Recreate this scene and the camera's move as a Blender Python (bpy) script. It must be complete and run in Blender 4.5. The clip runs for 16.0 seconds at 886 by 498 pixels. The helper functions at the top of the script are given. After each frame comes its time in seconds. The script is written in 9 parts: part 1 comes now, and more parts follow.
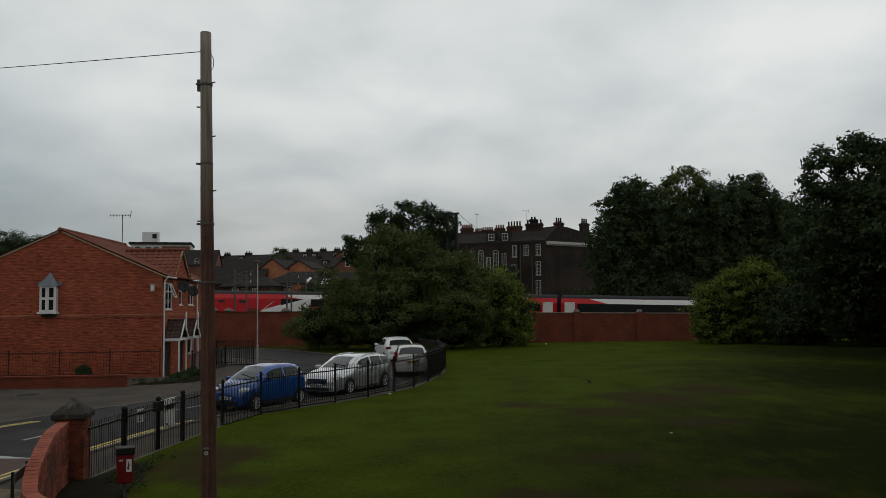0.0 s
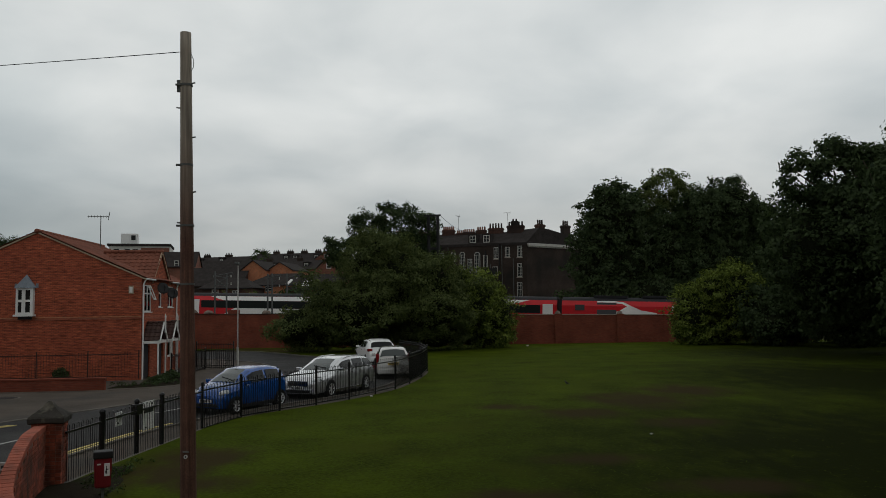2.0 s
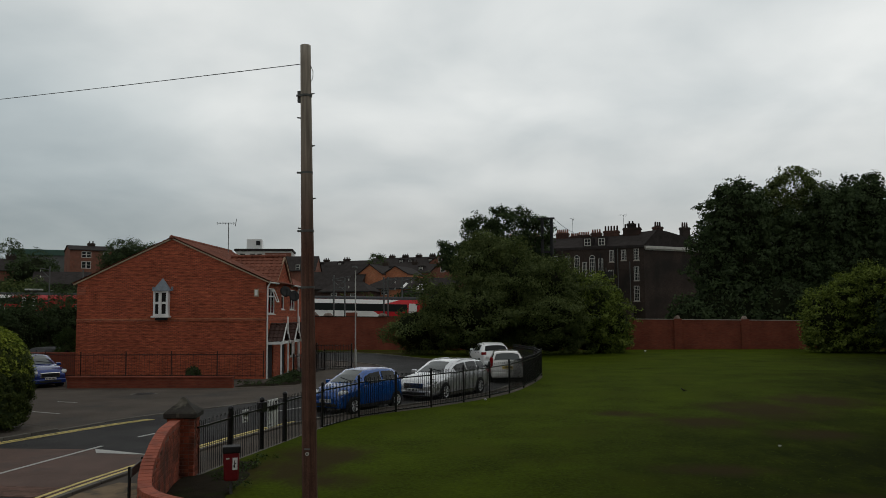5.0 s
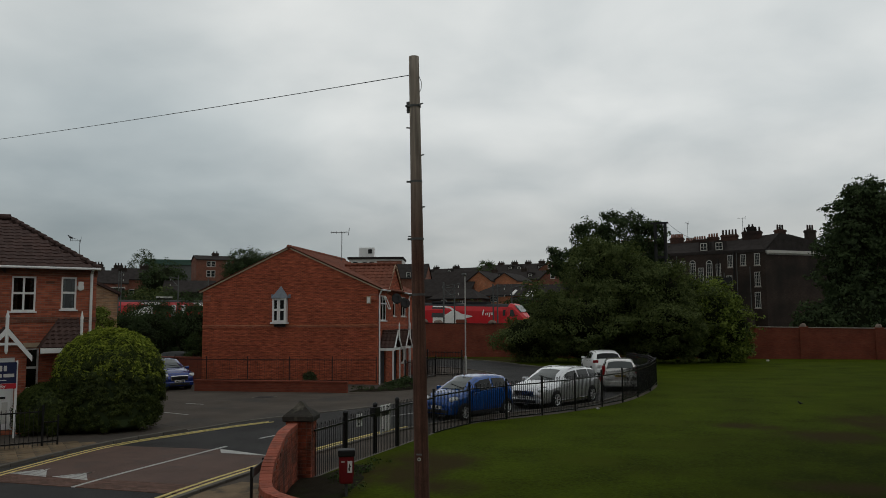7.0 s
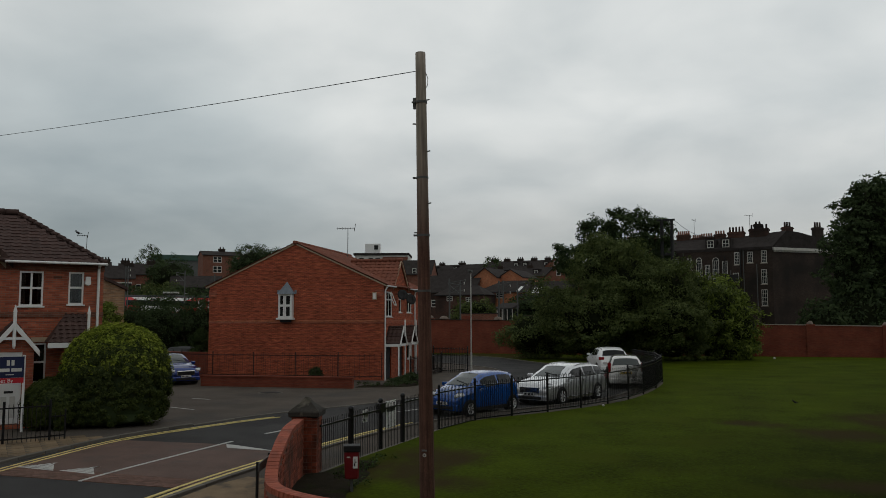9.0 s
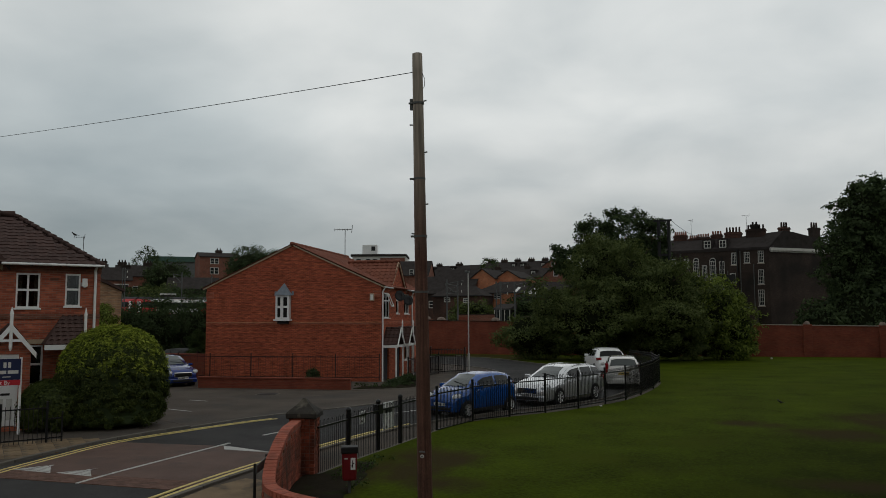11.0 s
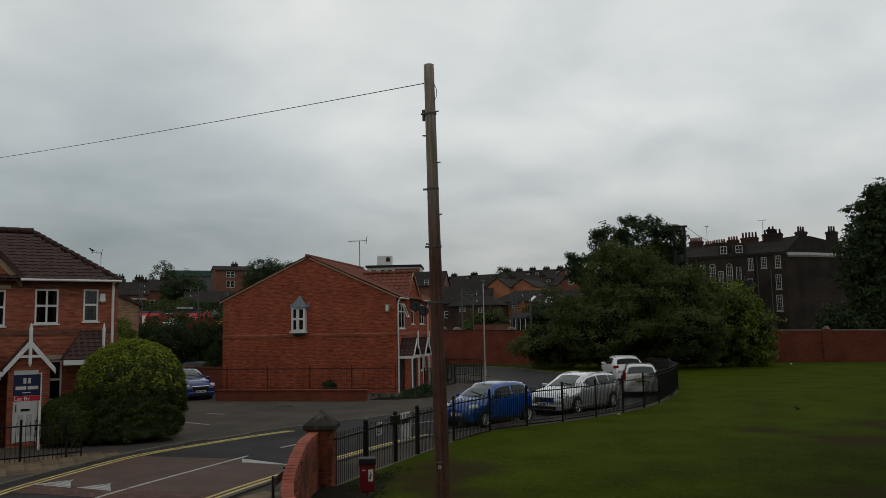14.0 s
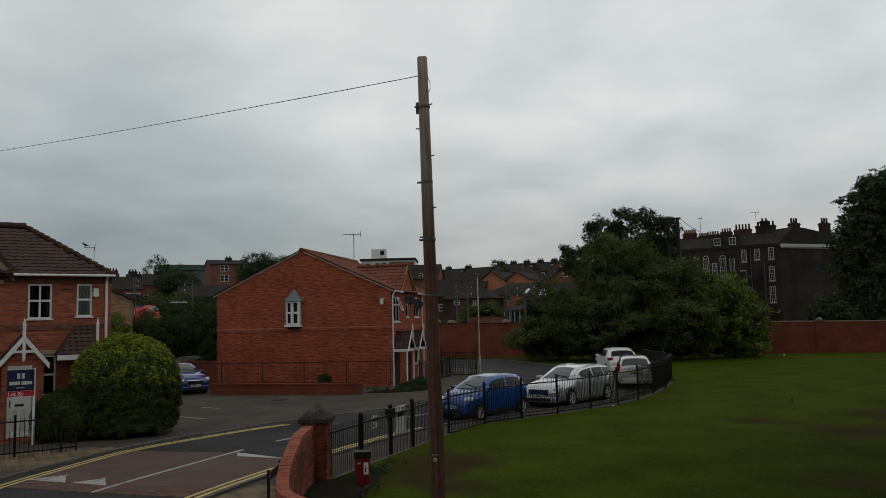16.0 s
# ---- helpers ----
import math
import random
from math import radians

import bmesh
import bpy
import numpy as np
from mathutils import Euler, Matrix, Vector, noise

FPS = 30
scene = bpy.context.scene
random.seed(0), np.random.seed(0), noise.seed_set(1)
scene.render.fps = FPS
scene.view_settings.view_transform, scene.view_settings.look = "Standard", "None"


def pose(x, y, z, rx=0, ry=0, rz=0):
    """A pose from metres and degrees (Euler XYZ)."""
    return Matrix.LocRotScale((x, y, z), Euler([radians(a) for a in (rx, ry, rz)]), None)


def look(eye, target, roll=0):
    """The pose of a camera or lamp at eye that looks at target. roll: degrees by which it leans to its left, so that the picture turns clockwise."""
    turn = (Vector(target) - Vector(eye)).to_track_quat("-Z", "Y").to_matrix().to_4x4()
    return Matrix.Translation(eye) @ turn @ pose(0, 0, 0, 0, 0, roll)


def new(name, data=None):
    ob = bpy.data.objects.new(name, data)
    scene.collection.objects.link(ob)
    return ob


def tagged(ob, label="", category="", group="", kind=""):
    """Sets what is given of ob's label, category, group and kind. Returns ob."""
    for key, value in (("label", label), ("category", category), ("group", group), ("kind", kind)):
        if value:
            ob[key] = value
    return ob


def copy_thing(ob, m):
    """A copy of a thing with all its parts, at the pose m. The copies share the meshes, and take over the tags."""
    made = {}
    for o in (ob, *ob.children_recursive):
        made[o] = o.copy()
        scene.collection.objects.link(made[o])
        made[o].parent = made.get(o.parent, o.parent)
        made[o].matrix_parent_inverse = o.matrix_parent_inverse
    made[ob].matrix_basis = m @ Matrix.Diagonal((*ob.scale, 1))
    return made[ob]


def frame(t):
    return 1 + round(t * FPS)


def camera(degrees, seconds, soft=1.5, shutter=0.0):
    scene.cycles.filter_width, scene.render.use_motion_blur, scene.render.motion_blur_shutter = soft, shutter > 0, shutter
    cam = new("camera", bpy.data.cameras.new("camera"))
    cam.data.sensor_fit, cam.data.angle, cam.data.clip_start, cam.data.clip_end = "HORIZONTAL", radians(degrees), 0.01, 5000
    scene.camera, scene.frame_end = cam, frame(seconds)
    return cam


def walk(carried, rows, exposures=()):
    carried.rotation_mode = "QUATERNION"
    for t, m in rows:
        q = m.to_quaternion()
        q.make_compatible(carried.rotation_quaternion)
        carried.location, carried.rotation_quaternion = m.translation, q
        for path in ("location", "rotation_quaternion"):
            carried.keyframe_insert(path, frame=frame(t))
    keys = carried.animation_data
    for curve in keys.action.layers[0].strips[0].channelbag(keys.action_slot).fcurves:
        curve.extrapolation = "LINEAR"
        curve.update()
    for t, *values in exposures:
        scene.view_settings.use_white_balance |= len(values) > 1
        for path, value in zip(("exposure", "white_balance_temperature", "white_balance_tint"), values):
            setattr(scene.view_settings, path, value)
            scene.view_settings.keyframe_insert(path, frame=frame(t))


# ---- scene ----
cam = camera(59.5, 16.0, soft=0.55)
EYE = 3.4
PATH = [
    (0.0, 0.00, 4.27, 0.75), (0.5, -0.07, 4.14, 0.67), (1.0, -0.74, 4.21, 0.62), (1.5, -1.03, 4.33, 0.74),
    (2.0, -1.36, 4.39, 0.82), (2.5, -1.53, 4.38, 0.73), (3.0, -1.27, 4.29, 0.76), (3.5, -1.04, 4.18, 0.66),
    (4.0, -0.04, 4.02, 0.63), (4.5, 1.61, 3.79, 0.56), (4.8, 3.45, 4.2, 0.5), (5.0, 7.00, 4.75, 0.46), (5.2, 11.1, 4.9, 0.45),
    (5.4, 13.4, 5.05, 0.42), (5.7, 14.7, 5.2, 0.38), (6.3, 15.05, 5.3, 0.35),
    (7.3, 15.08, 5.32, 0.33), (7.5, 15.11, 5.28, 0.32), (8.0, 15.36, 5.01, 0.27), (8.5, 15.85, 5.23, 0.24),
    (9.0, 15.48, 5.05, 0.12), (10.2, 15.3, 5.08, 0.2), (11.3, 15.33, 5.18, 0.3), (11.5, 15.53, 5.28, 0.36), (12.0, 15.65, 5.40, 0.45),
    (12.5, 15.34, 5.35, 0.33), (13.0, 15.55, 5.37, 0.37), (13.5, 15.61, 5.46, 0.21), (14.0, 16.44, 5.87, 1.06),
    (14.5, 16.97, 5.61, 1.27), (15.0, 16.15, 5.40, 1.44), (15.5, 15.86, 5.31, 1.38), (16.0, 16.04, 5.35, 1.35)]
walk(cam, [(t, pose(0, 0, EYE, 90 + p, r, w)) for t, w, p, r in PATH], exposures=[(0.0, 0.0), (4.4, 0.0), (5.0, 0.07), (5.8, 0.05), (7.3, 0.0), (16.0, 0.0)])

# ---------------------------------------------------------------- world and sun
world = bpy.data.worlds.new("overcast_sky")
scene.world = world
world.use_nodes = True
wn, wl = world.node_tree.nodes, world.node_tree.links
wn.clear()


def wnode(kind, **settings):
    n = wn.new(kind)
    for k, v in settings.items():
        n.inputs[k].default_value = v
    return n


w_out = wn.new("ShaderNodeOutputWorld")
w_bg = wn.new("ShaderNodeBackground")
w_tc = wn.new("ShaderNodeTexCoord")
w_sep = wn.new("ShaderNodeSeparateXYZ")
wl.new(w_tc.outputs["Generated"], w_sep.inputs[0])
# cloud deck: direction projected on a flat layer high above
w_up = wn.new("ShaderNodeMath"); w_up.operation = "MAXIMUM"; w_up.inputs[1].default_value = 0.0
wl.new(w_sep.outputs["Z"], w_up.inputs[0])
w_add = wn.new("ShaderNodeMath"); w_add.operation = "ADD"; w_add.inputs[1].default_value = 0.27
wl.new(w_up.outputs[0], w_add.inputs[0])
w_dx = wn.new("ShaderNodeMath"); w_dx.operation = "DIVIDE"
w_dy = wn.new("ShaderNodeMath"); w_dy.operation = "DIVIDE"
wl.new(w_sep.outputs["X"], w_dx.inputs[0]); wl.new(w_add.outputs[0], w_dx.inputs[1])
wl.new(w_sep.outputs["Y"], w_dy.inputs[0]); wl.new(w_add.outputs[0], w_dy.inputs[1])
w_com = wn.new("ShaderNodeCombineXYZ")
wl.new(w_dx.outputs[0], w_com.inputs[0]); wl.new(w_dy.outputs[0], w_com.inputs[1])
w_n1 = wnode("ShaderNodeTexNoise", Scale=2.1, Detail=6.0, Roughness=0.46, Distortion=0.2)
wl.new(w_com.outputs[0], w_n1.inputs["Vector"])
w_r1 = wn.new("ShaderNodeValToRGB")
w_r1.color_ramp.elements[0].position, w_r1.color_ramp.elements[0].color = 0.30, (0.491, 0.525, 0.527, 1)
w_r1.color_ramp.elements[1].position, w_r1.color_ramp.elements[1].color = 0.68, (0.716, 0.73, 0.711, 1)
wl.new(w_n1.outputs[0], w_r1.inputs[0])
# brighter overhead than at the horizon, as under a closed cloud layer
w_r2 = wn.new("ShaderNodeValToRGB")
w_r2.color_ramp.interpolation = "EASE"
w_r2.color_ramp.elements[0].position, w_r2.color_ramp.elements[0].color = 0.0, (0.55, 0.575, 0.585, 1)
w_r2.color_ramp.elements[1].position, w_r2.color_ramp.elements[1].color = 1.0, (0.86, 0.86, 0.87, 1)
for w_pos, w_val in ((0.10, 0.70), (0.18, 0.91), (0.26, 1.03), (0.40, 1.05), (0.65, 0.90)):
    w_el = w_r2.color_ramp.elements.new(w_pos)
    w_el.color = (w_val, w_val, w_val, 1)
wl.new(w_sep.outputs["Z"], w_r2.inputs[0])
# the cloud is thinner ahead than behind
w_side = wn.new("ShaderNodeVectorMath"); w_side.operation = "DOT_PRODUCT"; w_side.inputs[1].default_value = (0.3, 0.954, 0.0)
wl.new(w_tc.outputs["Generated"], w_side.inputs[0])
w_r3 = wn.new("ShaderNodeMapRange"); w_r3.interpolation_type = "SMOOTHSTEP"
w_r3.inputs[1].default_value, w_r3.inputs[2].default_value, w_r3.inputs[3].default_value, w_r3.inputs[4].default_value = -1.0, 1.0, 0.72, 1.02
wl.new(w_side.outputs["Value"], w_r3.inputs[0])
w_mul = wn.new("ShaderNodeMixRGB"); w_mul.blend_type = "MULTIPLY"; w_mul.inputs[0].default_value = 1.0
wl.new(w_r1.outputs[0], w_mul.inputs[1]); wl.new(w_r2.outputs[0], w_mul.inputs[2])
w_mul2 = wn.new("ShaderNodeMixRGB"); w_mul2.blend_type = "MULTIPLY"; w_mul2.inputs[0].default_value = 1.0
wl.new(w_mul.outputs[0], w_mul2.inputs[1]); wl.new(w_r3.outputs[0], w_mul2.inputs[2])
# a low bluish bank of cloud over the far houses
w_bank = wn.new("ShaderNodeVectorMath"); w_bank.operation = "DOT_PRODUCT"; w_bank.inputs[1].default_value = (-0.62, 0.78, 0.06)
wl.new(w_tc.outputs["Generated"], w_bank.inputs[0])
w_r4 = wn.new("ShaderNodeMapRange"); w_r4.interpolation_type = "SMOOTHSTEP"
w_r4.inputs[1].default_value, w_r4.inputs[2].default_value, w_r4.inputs[4].default_value = 0.925, 1.0, 0.95
wl.new(w_bank.outputs["Value"], w_r4.inputs[0])
w_mul3 = wn.new("ShaderNodeMixRGB"); w_mul3.blend_type = "MULTIPLY"; w_mul3.inputs[2].default_value = (0.66, 0.72, 0.75, 1)
wl.new(w_r4.outputs[0], w_mul3.inputs[0]); wl.new(w_mul2.outputs[0], w_mul3.inputs[1])
# a little blue sky light through the cloud
w_sky = wn.new("ShaderNodeTexSky"); w_sky.sky_type = "NISHITA"; w_sky.sun_disc = False
w_sky.sun_elevation, w_sky.sun_rotation = radians(52), radians(60)
w_sc = wn.new("ShaderNodeMixRGB"); w_sc.blend_type = "MIX"; w_sc.inputs[0].default_value = 0.006
wl.new(w_mul3.outputs[0], w_sc.inputs[1]); wl.new(w_sky.outputs[0], w_sc.inputs[2])
wl.new(w_sc.outputs[0], w_bg.inputs["Color"])
w_bg.inputs["Strength"].default_value = 1.0
wl.new(w_bg.outputs[0], w_out.inputs["Surface"])

sun = new("sun", bpy.data.lights.new("sun", "SUN"))
sun.data.energy, sun.data.angle, sun.data.color = 0.12, radians(25), (1.0, 0.97, 0.92)
sun.matrix_world = look((0, 0, 0), (-0.55, 0.25, -0.85))

# ---------------------------------------------------------------- materials
def material(name, color, rough=0.8, metal=0.0, var=0.25, scale=6.0, fine=60.0, bump=0.15, spec=0.3, island=0.0, obj=0.0,
             color2=None, patch=None, patch_scale=0.6, coat=0.0):
    """A surface with large stains, fine grain and a bump. color2: what the grain goes to. patch: a second colour in blotches."""
    m = bpy.data.materials.new(name)
    m.use_nodes = True
    n, l = m.node_tree.nodes, m.node_tree.links
    b = n["Principled BSDF"]
    b.inputs["Roughness"].default_value, b.inputs["Metallic"].default_value = rough, metal
    b.inputs["Specular IOR Level"].default_value = spec
    b.inputs["Coat Weight"].default_value = coat
    tc = n.new("ShaderNodeTexCoord")
    n1 = n.new("ShaderNodeTexNoise"); n1.inputs["Scale"].default_value = scale; n1.inputs["Detail"].default_value = 5
    n2 = n.new("ShaderNodeTexNoise"); n2.inputs["Scale"].default_value = fine; n2.inputs["Detail"].default_value = 3
    for k in (n1, n2):
        l.new(tc.outputs["Object"], k.inputs["Vector"])
    dark = tuple(c * (1 - var) for c in color)
    lite = color2 or tuple(min(1, c * (1 + var)) for c in color)
    r = n.new("ShaderNodeValToRGB")
    r.color_ramp.elements[0].position, r.color_ramp.elements[0].color = 0.3, (*dark, 1)
    r.color_ramp.elements[1].position, r.color_ramp.elements[1].color = 0.7, (*lite, 1)
    mixn = n.new("ShaderNodeMath"); mixn.operation = "MULTIPLY_ADD"
    mixn.inputs[1].default_value = 0.5
    half = n.new("ShaderNodeMath"); half.operation = "MULTIPLY"; half.inputs[1].default_value = 0.5
    l.new(n2.outputs[0], half.inputs[0])
    l.new(n1.outputs[0], mixn.inputs[0]); l.new(half.outputs[0], mixn.inputs[2])
    l.new(mixn.outputs[0], r.inputs[0])
    out = r.outputs[0]
    if patch:
        n3 = n.new("ShaderNodeTexNoise"); n3.inputs["Scale"].default_value = patch_scale; n3.inputs["Detail"].default_value = 6
        l.new(tc.outputs["Object"], n3.inputs["Vector"])
        r3 = n.new("ShaderNodeValToRGB")
        r3.color_ramp.elements[0].position, r3.color_ramp.elements[1].position = 0.52, 0.68
        l.new(n3.outputs[0], r3.inputs[0])
        mx = n.new("ShaderNodeMixRGB"); l.new(r3.outputs[0], mx.inputs[0]); l.new(out, mx.inputs[1])
        mx.inputs[2].default_value = (*patch, 1)
        out = mx.outputs[0]
    if island or obj:
        if island:
            src = n.new("ShaderNodeNewGeometry").outputs["Random Per Island"]
        else:
            src = n.new("ShaderNodeObjectInfo").outputs["Random"]
        amt = island or obj
        mr = n.new("ShaderNodeMapRange"); mr.inputs[3].default_value, mr.inputs[4].default_value = 1 - amt, 1 + amt
        l.new(src, mr.inputs[0])
        hs = n.new("ShaderNodeHueSaturation"); l.new(mr.outputs[0], hs.inputs["Value"]); l.new(out, hs.inputs["Color"])
        out = hs.outputs[0]
    l.new(out, b.inputs["Base Color"])
    if bump:
        bp = n.new("ShaderNodeBump"); bp.inputs["Strength"].default_value = bump; bp.inputs["Distance"].default_value = 0.02
        l.new(n2.outputs[0], bp.inputs["Height"]); l.new(bp.outputs[0], b.inputs["Normal"])
    return m


def brick_material(name, c1, c2, mortar, w=0.225, h=0.075, bump=0.5, soot=None, runs=(0.74, 1.16)):
    """Brickwork in the object's space: bond along the wall whichever way it faces."""
    m = bpy.data.materials.new(name)
    m.use_nodes = True
    n, l = m.node_tree.nodes, m.node_tree.links
    b = n["Principled BSDF"]
    b.inputs["Roughness"].default_value, b.inputs["Specular IOR Level"].default_value = 0.9, 0.2
    tc = n.new("ShaderNodeTexCoord"); geo = n.new("ShaderNodeNewGeometry")
    sp = n.new("ShaderNodeSeparateXYZ"); l.new(tc.outputs["Object"], sp.inputs[0])
    sn = n.new("ShaderNodeSeparateXYZ"); l.new(tc.outputs["Normal"], sn.inputs[0])
    ab = n.new("ShaderNodeMath"); ab.operation = "ABSOLUTE"; l.new(sn.outputs["X"], ab.inputs[0])
    gt = n.new("ShaderNodeMath"); gt.operation = "GREATER_THAN"; gt.inputs[1].default_value = 0.7; l.new(ab.outputs[0], gt.inputs[0])
    mx = n.new("ShaderNodeMix"); mx.data_type = "FLOAT"
    l.new(gt.outputs[0], mx.inputs[0]); l.new(sp.outputs["X"], mx.inputs[2]); l.new(sp.outputs["Y"], mx.inputs[3])
    cv = n.new("ShaderNodeCombineXYZ"); l.new(mx.outputs[0], cv.inputs[0]); l.new(sp.outputs["Z"], cv.inputs[1])
    bt = n.new("ShaderNodeTexBrick")
    bt.inputs["Scale"].default_value, bt.inputs["Mortar Size"].default_value = 1.0, 0.010
    bt.inputs["Brick Width"].default_value, bt.inputs["Row Height"].default_value = w, h
    bt.inputs["Bias"].default_value = 0.0
    for key, c in (("Color1", c1), ("Color2", c2), ("Mortar", mortar)):
        bt.inputs[key].default_value = (*c, 1)
    l.new(cv.outputs[0], bt.inputs["Vector"])
    n1 = n.new("ShaderNodeTexNoise"); n1.inputs["Scale"].default_value = 0.8; n1.inputs["Detail"].default_value = 6
    l.new(tc.outputs["Object"], n1.inputs["Vector"])
    # runs of darker bricks along the courses
    st = n.new("ShaderNodeMapping"); st.inputs["Scale"].default_value = (1.5, 8.5, 1)
    l.new(cv.outputs[0], st.inputs["Vector"])
    n2 = n.new("ShaderNodeTexNoise"); n2.inputs["Scale"].default_value = 1.7; n2.inputs["Detail"].default_value = 5
    l.new(st.outputs[0], n2.inputs["Vector"])
    r1 = n.new("ShaderNodeMapRange"); r1.inputs[1].default_value, r1.inputs[2].default_value = 0.3, 0.7
    r1.inputs[3].default_value, r1.inputs[4].default_value = 0.8, 1.15
    l.new(n1.outputs[0], r1.inputs[0])
    r2 = n.new("ShaderNodeMapRange"); r2.inputs[1].default_value, r2.inputs[2].default_value = 0.36, 0.6
    r2.inputs[3].default_value, r2.inputs[4].default_value = runs
    l.new(n2.outputs[0], r2.inputs[0])
    mu = n.new("ShaderNodeMath"); mu.operation = "MULTIPLY"; l.new(r1.outputs[0], mu.inputs[0]); l.new(r2.outputs[0], mu.inputs[1])
    hs = n.new("ShaderNodeHueSaturation"); l.new(mu.outputs[0], hs.inputs["Value"]); l.new(bt.outputs["Color"], hs.inputs["Color"])
    out = hs.outputs[0]
    if soot:
        n3 = n.new("ShaderNodeTexNoise"); n3.inputs["Scale"].default_value = 0.25; n3.inputs["Detail"].default_value = 5
        l.new(tc.outputs["Object"], n3.inputs["Vector"])
        r3 = n.new("ShaderNodeValToRGB"); r3.color_ramp.elements[0].position, r3.color_ramp.elements[1].position = 0.42, 0.62
        l.new(n3.outputs[0], r3.inputs[0])
        sm = n.new("ShaderNodeMixRGB"); l.new(r3.outputs[0], sm.inputs[0]); l.new(out, sm.inputs[1]); sm.inputs[2].default_value = (*soot, 1)
        out = sm.outputs[0]
    l.new(out, b.inputs["Base Color"])
    bp = n.new("ShaderNodeBump"); bp.inputs["Strength"].default_value = bump; bp.inputs["Distance"].default_value = 0.01
    inv = n.new("ShaderNodeMath"); inv.operation = "SUBTRACT"; inv.inputs[0].default_value = 1.0
    l.new(bt.outputs["Fac"], inv.inputs[1]); l.new(inv.outputs[0], bp.inputs["Height"]); l.new(bp.outputs[0], b.inputs["Normal"])
    return m


def leaf_material(name, c1, c2, trans=0.25):
    m = bpy.data.materials.new(name)
    m.use_nodes = True
    n, l = m.node_tree.nodes, m.node_tree.links
    n.remove(n["Principled BSDF"])
    geo = n.new("ShaderNodeNewGeometry")
    tc = n.new("ShaderNodeTexCoord")
    nz = n.new("ShaderNodeTexNoise"); nz.inputs["Scale"].default_value = 0.55; nz.inputs["Detail"].default_value = 4
    l.new(tc.outputs["Object"], nz.inputs["Vector"])
    ad = n.new("ShaderNodeMath"); ad.operation = "MULTIPLY_ADD"; ad.inputs[1].default_value = 0.55
    mm = n.new("ShaderNodeMath"); mm.operation = "MULTIPLY"; mm.inputs[1].default_value = 0.45
    l.new(nz.outputs[0], mm.inputs[0]); l.new(geo.outputs["Random Per Island"], ad.inputs[0]); l.new(mm.outputs[0], ad.inputs[2])
    r = n.new("ShaderNodeValToRGB")
    r.color_ramp.elements[0].position, r.color_ramp.elements[0].color = 0.2, (*c1, 1)
    r.color_ramp.elements[1].position, r.color_ramp.elements[1].color = 0.85, (*c2, 1)
    l.new(ad.outputs[0], r.inputs[0])
    df = n.new("ShaderNodeBsdfDiffuse"); tr = n.new("ShaderNodeBsdfTranslucent"); gl = n.new("ShaderNodeBsdfGlossy")
    gl.inputs["Roughness"].default_value = 0.45; gl.inputs["Color"].default_value = (0.5, 0.55, 0.5, 1)
    l.new(r.outputs[0], df.inputs["Color"]); l.new(r.outputs[0], tr.inputs["Color"])
    ms = n.new("ShaderNodeMixShader"); ms.inputs[0].default_value = trans
    l.new(df.outputs[0], ms.inputs[1]); l.new(tr.outputs[0], ms.inputs[2])
    m2 = n.new("ShaderNodeMixShader"); m2.inputs[0].default_value = 0.015
    l.new(ms.outputs[0], m2.inputs[1]); l.new(gl.outputs[0], m2.inputs[2])
    l.new(m2.outputs[0], n["Material Output"].inputs["Surface"])
    return m


def glass_material(name, tint=(0.02, 0.025, 0.03), spec=0.5):
    m = bpy.data.materials.new(name)
    m.use_nodes = True
    b = m.node_tree.nodes["Principled BSDF"]
    b.inputs["Base Color"].default_value = (*tint, 1)
    b.inputs["Roughness"].default_value, b.inputs["Specular IOR Level"].default_value = 0.04, spec
    return m


def pane_material(name):
    """Clear window glass: sky and street mirrored in it, the room behind dimly seen."""
    m = bpy.data.materials.new(name)
    m.use_nodes = True
    n, l = m.node_tree.nodes, m.node_tree.links
    n.remove(n["Principled BSDF"])
    tr, gl, fr, mx = (n.new(k) for k in ("ShaderNodeBsdfTransparent", "ShaderNodeBsdfGlossy", "ShaderNodeFresnel", "ShaderNodeMixShader"))
    tr.inputs["Color"].default_value = (0.42, 0.46, 0.46, 1)
    gl.inputs["Roughness"].default_value = 0.02
    fr.inputs["IOR"].default_value = 1.6
    l.new(fr.outputs[0], mx.inputs[0]); l.new(tr.outputs[0], mx.inputs[1]); l.new(gl.outputs[0], mx.inputs[2])
    l.new(mx.outputs[0], n["Material Output"].inputs["Surface"])
    return m


